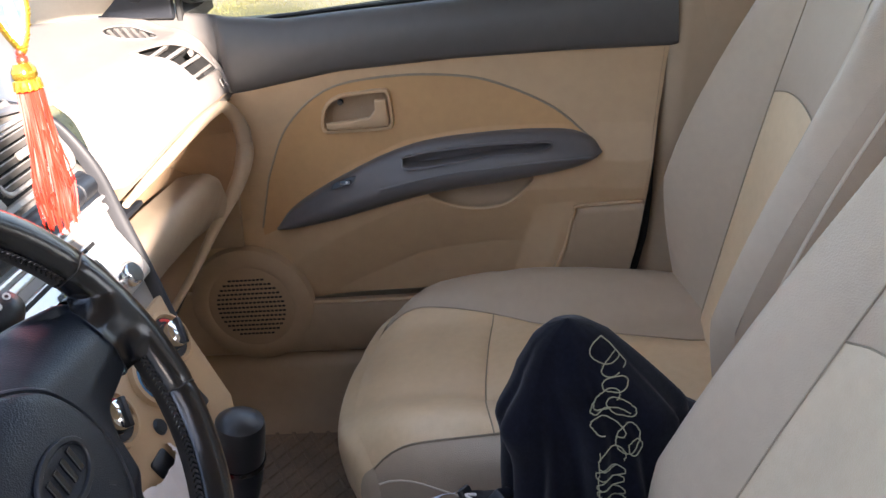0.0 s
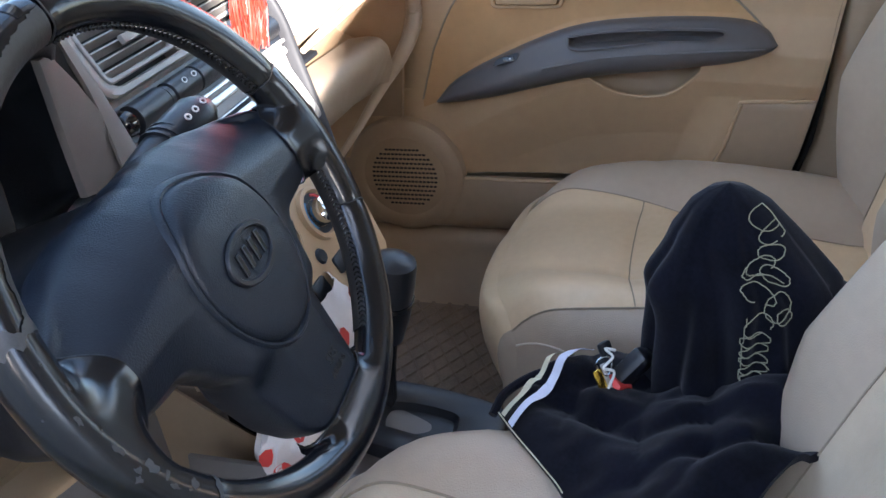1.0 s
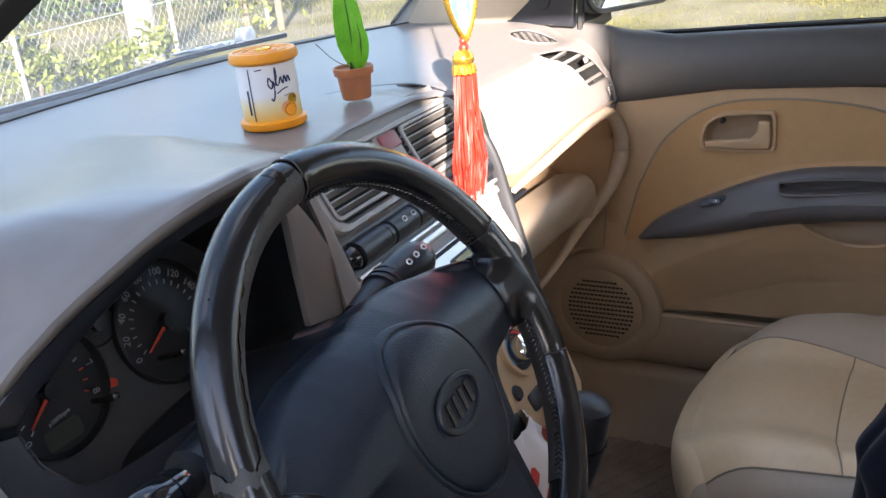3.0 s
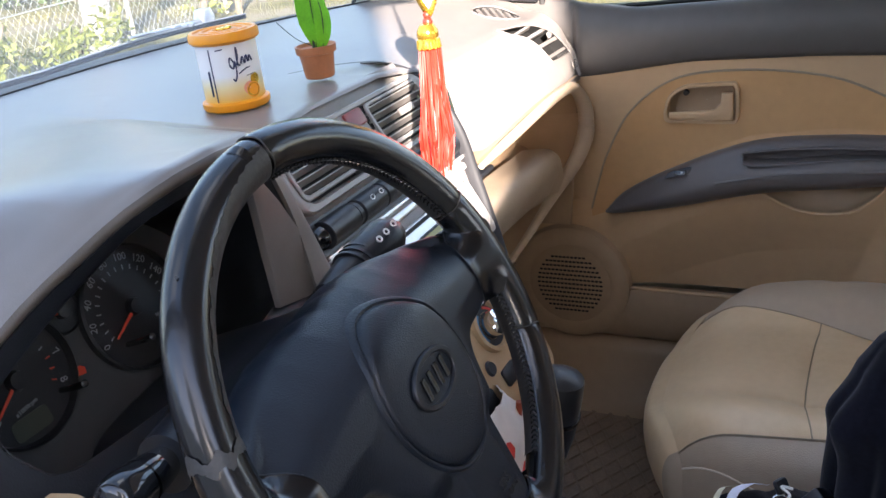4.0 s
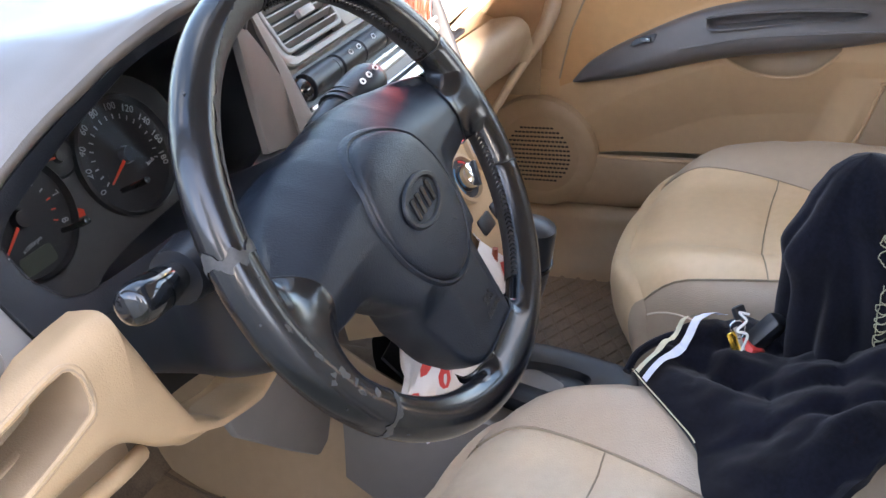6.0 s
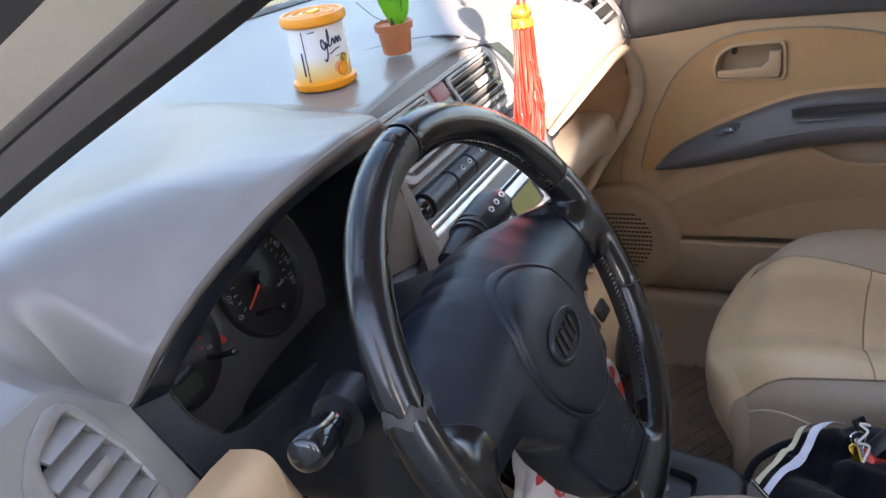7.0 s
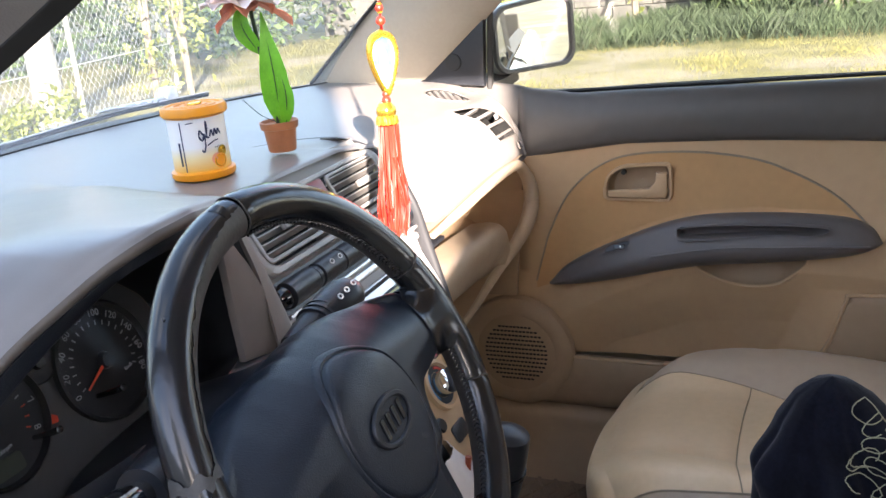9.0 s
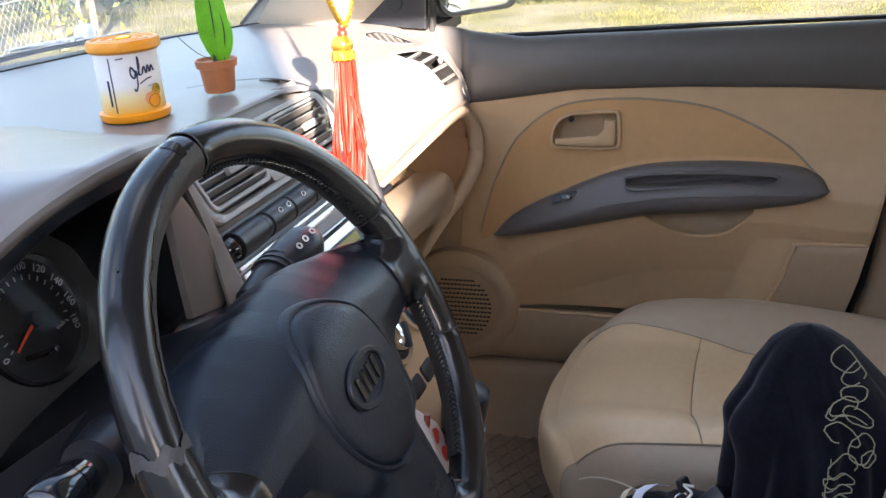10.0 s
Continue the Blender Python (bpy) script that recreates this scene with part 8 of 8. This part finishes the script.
part("bell_cap", lathe([(0.001, 0.021), (0.006, 0.0205), (0.0095, 0.015), (0.0100, 0.010), (0.0088, 0.008), (0.0100, 0.006), (0.0108, 0.0), (0.0095, -0.001), (0, -0.001)], 24, Matrix.Translation((0.001, 0, 0.002))), M_GOLD, charm, "gold bell cap")
for k in range(12):
    a = k * math.pi / 6
    part("cap_bead", tube([(0.001 + 0.0102 * math.cos(a), 0.0102 * math.sin(a), 0.001), (0.001 + 0.0092 * math.cos(a), 0.0092 * math.sin(a), 0.009)], 0.0014, 5), M_GOLD, charm)
rng = random.Random(3)
threads = []
for k in range(84):
    a, r = rng.uniform(0, 2 * math.pi), 0.0105 * math.sqrt(rng.random())
    end = 0.0158 * math.sqrt(rng.random())
    x0, y0 = r * math.cos(a), r * math.sin(a)
    x1, y1 = end * math.cos(a + rng.uniform(-0.3, 0.3)), end * math.sin(a + rng.uniform(-0.3, 0.3))
    ln = rng.uniform(0.100, 0.118)
    threads.append(tube(spline([(0.001 + x0, y0, 0.0), (-0.002 + x0 * 1.15 + rng.uniform(-0.001, 0.001), y0 * 1.15, -0.035), (-0.005 + x1 * 1.1 + rng.uniform(-0.0015, 0.0015), y1 * 1.1, -0.075), (-0.008 + x1 * 0.95, y1 * 0.95, -ln)], 8), rng.uniform(0.0005, 0.0009), 4))
ob = part("tassel", merge(*threads), M_TASSEL, charm, "red silk tassel threads")

# ---- outside ----
def ground_material():
    m = material("dry_grass_ground", (0.066, 0.066, 0.022), 0.95, var=0.3, scale=2.2, bump=1.0, bump_scale=40, second=(0.115, 0.105, 0.042))
    t = m.node_tree
    n, link = t.nodes, t.links.new
    b = n["Principled BSDF"]
    src = b.inputs["Base Color"].links[0].from_socket
    big = n.new("ShaderNodeTexNoise")
    big.inputs["Scale"].default_value, big.inputs["Detail"].default_value = 0.45, 6
    co = n.new("ShaderNodeTexCoord")
    link(co.outputs["Object"], big.inputs["Vector"])
    rp = n.new("ShaderNodeValToRGB")
    rp.color_ramp.elements[0].position, rp.color_ramp.elements[1].position = 0.50, 0.62
    link(big.outputs["Fac"], rp.inputs[0])
    mx = n.new("ShaderNodeMix")
    mx.data_type = "RGBA"
    link(rp.outputs[0], mx.inputs[0])
    link(src, mx.inputs[6])
    mx.inputs[7].default_value = (0.17, 0.15, 0.115, 1)
    link(mx.outputs[2], b.inputs["Base Color"])
    return m


ground = part("ground", grid([[(x, y, GROUND_Z - 0.0 + (0.02 * noise.noise((x * 0.3, y * 0.3, 0)) if abs(x) < 40 and abs(y) < 40 else 0)) for x in (-900, -60, -20, -8, -3, 0, 3, 5, 7, 9, 11, 14, 20, 40, 900)] for y in (-900, -60, -20, -8, -4, 0, 3, 6, 9, 12, 16, 24, 40, 900)]), ground_material())
tagged(ground, "dry yellow-green grass with bare sandy patches", "ground", kind="structure")
M_BLADE = material("dry_grass_blade", (0.070, 0.080, 0.018), 0.8, var=0.4, scale=1.2, second=(0.135, 0.122, 0.036))
# weed green with the shade by the wall mixed into its colour
M_WEED = material("shaded_weed_blade", (0.014, 0.027, 0.012), 0.85, var=0.35, scale=2, second=(0.026, 0.042, 0.017))
M_FOLIAGE = material("shrub_leaf", (0.028, 0.052, 0.018), 0.7, var=0.35, scale=3, second=(0.055, 0.085, 0.026))
# yellow-green leaf, brightened so that its colour carries sunlight
M_FOL_SUN = material("sunlit_yellow_shrub_leaf", (0.10, 0.125, 0.025), 0.6, var=0.3, scale=3, second=(0.16, 0.18, 0.04))
M_WOOD = material("grey_bark", (0.16, 0.13, 0.10), 0.9, var=0.3, scale=5, bump=0.8, bump_scale=30)
M_POLE = material("pale_grey_post", (0.24, 0.235, 0.22), 0.8, var=0.15, scale=4, bump=0.4, bump_scale=40)
M_WIRE = material("galvanised_wire", (0.55, 0.56, 0.56), 0.4, metal=0.7, var=0.1)


def blades(name, n, region, h0, h1, mat, label, seed):
    g = np.random.default_rng(seed)
    verts, faces = [], []
    for k in range(n):
        x, y = region(g)
        h, a = g.uniform(h0, h1) * (0.45 + 1.3 * max(0.0, noise.noise((x * 0.9, y * 0.9, 3.0)))), g.uniform(0, 6.28)
        w = g.uniform(0.0016, 0.0036) * (h / 0.12) ** 0.5
        lx, ly = g.normal(0, 0.35 * h), g.normal(0, 0.35 * h)
        i = len(verts)
        verts += [(x - w * math.cos(a), y - w * math.sin(a), GROUND_Z - 0.01), (x + w * math.cos(a), y + w * math.sin(a), GROUND_Z - 0.01), (x + lx * 0.5, y + ly * 0.5, GROUND_Z + h * 0.6), (x + lx, y + ly, GROUND_Z + h)]
        faces += [(i, i + 1, i + 2), (i + 1, i + 3, i + 2)]
    me = bpy.data.meshes.new(name)
    me.from_pydata(verts, [], faces)
    me.materials.append(mat)
    ob = new(name, me)
    return tagged(ob, label, "grass", kind="stuff")


def sector(r0, r1, a0, a1):
    def pick(g):
        r, a = r0 + (r1 - r0) * g.random() ** 0.7, radians(g.uniform(a0, a1))
        return -0.86 + r * math.cos(a), -0.28 + r * math.sin(a)
    return pick


blades("grass", 90000, sector(4.5, 11.5, -8, 22), 0.012, 0.05, M_BLADE, "short dry yellow-green grass", 1)
blades("grass", 30000, sector(4.0, 16.0, 22, 66), 0.03, 0.12, M_BLADE, "dry grass by the fence", 2)
blades("tall_weeds", 26000, sector(10.6, 13.6, -10, 24), 0.08, 0.46, M_WEED, "tall green weeds along the foot of the wall", 3)


def leaves(name, n, centre, size, mat, parent, leaf=0.05, seed=0, label=""):
    g = np.random.default_rng(seed)
    clumps = g.normal(0, 0.45, (9, 3)) * size
    verts, faces = [], []
    for k in range(n):
        c = clumps[g.integers(0, 9)] + g.normal(0, 0.22, 3) * size
        p = np.array(centre) + c
        d = g.normal(0, 1, 3)
        d /= np.linalg.norm(d)
        e = np.cross(d, g.normal(0, 1, 3))
        e /= np.linalg.norm(e) + 1e-9
        s = leaf * g.uniform(0.6, 1.4)
        i = len(verts)
        verts += [tuple(p - d * s), tuple(p + e * s * 0.4), tuple(p + d * s), tuple(p - e * s * 0.4)]
        faces.append((i, i + 1, i + 2, i + 3))
    me = bpy.data.meshes.new(name)
    me.from_pydata(verts, [], faces)
    me.materials.append(mat)
    ob = new(name, me)
    ob.parent = parent
    if label:
        ob["label"] = label
    return ob


def shrub(x, y, h, w, mat, seed, label, leaf=0.05, n=900, name="shrub", z=0.0):
    t = thing(name, label, "shrub" if name == "shrub" else "tree", (x, y, GROUND_Z))
    g = random.Random(seed)
    for k in range(4):
        a = g.uniform(0, 6.28)
        part("limb", tube(spline([(0, 0, 0), (0.1 * w * math.cos(a), 0.1 * w * math.sin(a), h * 0.4), (0.4 * w * math.cos(a), 0.4 * w * math.sin(a), h * 0.85)], 8), (0.02 + 0.01 * h, 0.006), 6), M_WOOD, t)
    leaves("crown", n, (0, 0, h * 0.6 + z), (w * 0.8, w * 0.8, h * 0.55), mat, t, leaf, seed)
    return t


shrub(7.45, 6.25, 1.5, 0.42, M_FOL_SUN, 21, "thin yellow-green shrub growing through the fence", 0.045, 420)
shrub(6.95, 6.30, 1.9, 0.34, M_FOL_SUN, 22, "slender leafy sapling by the fence", 0.045, 320)
shrub(4.0, 6.0, 0.6, 0.5, M_FOL_SUN, 23, "low green shrub at the foot of the fence", 0.035, 900)
shrub(4.7, 5.7, 0.4, 0.45, M_FOL_SUN, 28, "low green shrub at the foot of the fence", 0.035, 700)
shrub(12.4, 4.0, 0.6, 0.8, M_FOL_SUN, 24, "yellow-green clump of weeds", 0.05, 900)
shrub(12.6, 2.4, 2.2, 0.45, M_FOL_SUN, 25, "young leafy sapling before the wall", 0.06, 400)
shrub(12.4, -0.3, 1.6, 0.9, M_FOLIAGE, 26, "dark green bush before the wall", 0.07, 1200)
shrub(12.8, 1.0, 1.2, 0.8, M_FOLIAGE, 27, "dark green bush before the wall", 0.07, 900)
for k, (x, y, h, w) in enumerate(((15.2, 1.0, 3.2, 2.2), (14.8, -1.8, 2.8, 2.0), (15.6, 4.6, 4.0, 2.4), (16.5, 8.5, 5.0, 3.0), (15.0, 12.5, 5.5, 3.2), (13.0, 16.5, 6.0, 3.5), (9.0, 20.0, 6.0, 3.5), (4.0, 22.0, 6.0, 3.6), (16.0, -5.0, 4.0, 2.6))):
    shrub(x, y, h, w, M_FOLIAGE, 40 + k, "dark green leafy tree behind the grass", 0.09, 3600, "tree", 0.4)
hedge = thing("hedgerow", "dark green overgrown hedgerow at the far edge of the grass", "hedge", (0, 0, GROUND_Z), kind="stuff")
for k, a in enumerate(np.linspace(30, 82, 16)):
    r = 15.0 + 0.8 * math.sin(3.1 * k)
    leaves("growth", 2600, (-0.86 + r * math.cos(radians(a)), -0.28 + r * math.sin(radians(a)), 1.5), (1.3, 1.3, 1.6), M_FOLIAGE, hedge, 0.075, 70 + k)
# unseen slabs added on the driver's side to trim the sunbeam entering the cabin
# kept pale so that it bounces fill light through the driver's door
M_BLOCKER = material("pale_bounce_render", (0.52, 0.49, 0.45), 0.9, var=0.15, scale=1.5, bump=0.5, bump_scale=60)
sun_blocker = thing("wall_west", "unseen pale slabs added beside the car to block and shape the sun", "wall", (-2.04, -1.0, GROUND_Z), kind="structure")
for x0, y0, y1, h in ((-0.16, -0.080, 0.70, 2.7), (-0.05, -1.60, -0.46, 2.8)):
    part("pier", box(x0, 0.02, y0, y1, -0.02, h, 0.012), M_BLOCKER, sun_blocker, "added pale slab that blocks the sun")
    part("pier_cap", box(x0 - 0.03, 0.05, y0 - 0.03, y1 + 0.03, h, h + 0.07, 0.015), M_BLOCKER, sun_blocker)
# top edge cut to place the sun's edge on wheel, stack and lid
part("gate_panel", slab([(-0.458, 0.04), (-0.082, 0.04), (-0.082, 1.775), (-0.120, 1.748), (-0.152, 1.705), (-0.188, 1.695), (-0.254, 1.760), (-0.32, 1.832), (-0.386, 1.902), (-0.458, 1.955)], 0.04, Matrix(((0, 0, 1, -0.05), (1, 0, 0, 0), (0, 1, 0, 0), (0, 0, 0, 1))), 0.004), M_BLOCKER, sun_blocker, "added panel whose top edge shapes the sunbeam")
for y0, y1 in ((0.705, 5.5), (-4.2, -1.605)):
    part("yard_wall", box(-0.10, 0.0, y0, y1, -0.02, 1.60, 0.01), M_BLOCKER, sun_blocker, "added pale wall that limits side light")
    part("coping", box(-0.13, 0.03, y0, y1, 1.60, 1.65, 0.01), M_BLOCKER, sun_blocker)

# block wall at the far side of the grass
wall = thing("wall_east", "grey concrete block wall behind the grass, coloured dark for shade", "wall", (13.6, 2.0, GROUND_Z), kind="structure")
# mottled block grey, darkened to carry the shade the wall stands in
M_SHADED_BLOCK = material("shaded_block", (0.085, 0.082, 0.076), 0.95, var=0.35, scale=1.2, bump=0.8, bump_scale=60)
part("core", box(-0.02, 0.06, -8, 6, 0, 2.4), M_SHADED_BLOCK, wall)
bm = box(-0.06, 0.02, -0.195, 0.195, 0, 0.19, 0.008, 1)
me = bpy.data.meshes.new("block")
bm.to_mesh(me)
bm.free()
me.materials.append(M_SHADED_BLOCK)
g = random.Random(8)
for r in range(11):
    for c in range(24):
        ob = new("block", me)
        ob.parent = wall
        ob.location = (g.uniform(-0.012, 0.006), -4.5 + c * 0.402 + (0.2 if r % 2 else 0), 0.2 * r)

# chain link fence
fence = thing("chain_link_fence", "galvanised chain link fence on pale posts", "fence", (5.80, 6.22, GROUND_Z))
fd = Vector((1.75, 0.28, 0)).normalized()
fn = Vector((-fd.y, fd.x, 0))
for k, s in enumerate((-2.0, 0.0, 1.77)):
    p = fd * s
    part("post", tube([(p.x, p.y, 0), (p.x + 0.01, p.y, 2.2)], 0.024, 10), M_POLE, fence, "pale pipe post")
for z in (0.55, 1.35, 2.15):
    part("rail", tube([tuple(fd * -3.2 + Vector((0, 0, z))), tuple(fd * 1.77 + Vector((0, 0, z)))], 0.006 if z < 2 else 0.02, 6), M_WIRE, fence)
verts, faces = [], []


def wire(a, b, w=0.0015):
    i = len(verts)
    side_ = np.cross(b - a, (fn.x, fn.y, 0))
    side_ = side_ / np.linalg.norm(side_) * w
    n2 = np.array((fn.x, fn.y, 0)) * w
    for p in (a, b):
        verts.extend([tuple(p + side_), tuple(p + n2), tuple(p - side_), tuple(p - n2)])
    for q in range(4):
        faces.append((i + q, i + (q + 1) % 4, i + 4 + (q + 1) % 4, i + 4 + q))


H, W = 2.1, 6.4
for k in range(-40, 110):
    for s in (1, -1):
        x0 = -3.2 + k * 0.085
        x1 = x0 + s * H * 0.8
        a0, a1 = (x0, 0.06), (x1, 0.06 + H)
        t0, t1 = 0.0, 1.0
        for lo, hi in ((-3.2, 1.77),):
            dx = x1 - x0
            ta, tb = (lo - x0) / dx, (hi - x0) / dx
            t0, t1 = max(t0, min(ta, tb)), min(t1, max(ta, tb))
        if t1 - t0 > 0.01:
            pa = np.array(fd) * (x0 + t0 * (x1 - x0)) + np.array((0, 0, 0.06 + t0 * H))
            pb = np.array(fd) * (x0 + t1 * (x1 - x0)) + np.array((0, 0, 0.06 + t1 * H))
            wire(pa, pb)
me = bpy.data.meshes.new("netting")
me.from_pydata(verts, [], faces)
me.materials.append(M_WIRE)
net = new("netting", me)
net.parent = fence
net["kind"] = "stuff"
pole = thing("concrete_pole", "thick pale grey round pole by the fence", "pole", (5.69, 6.50, GROUND_Z))
part("shaft", tube([(0, 0, -0.05), (0.0, 0, 1.2), (-0.05, 0.0, 4.0)], (0.15, 0.125, 0.11), 18), M_POLE, pole)
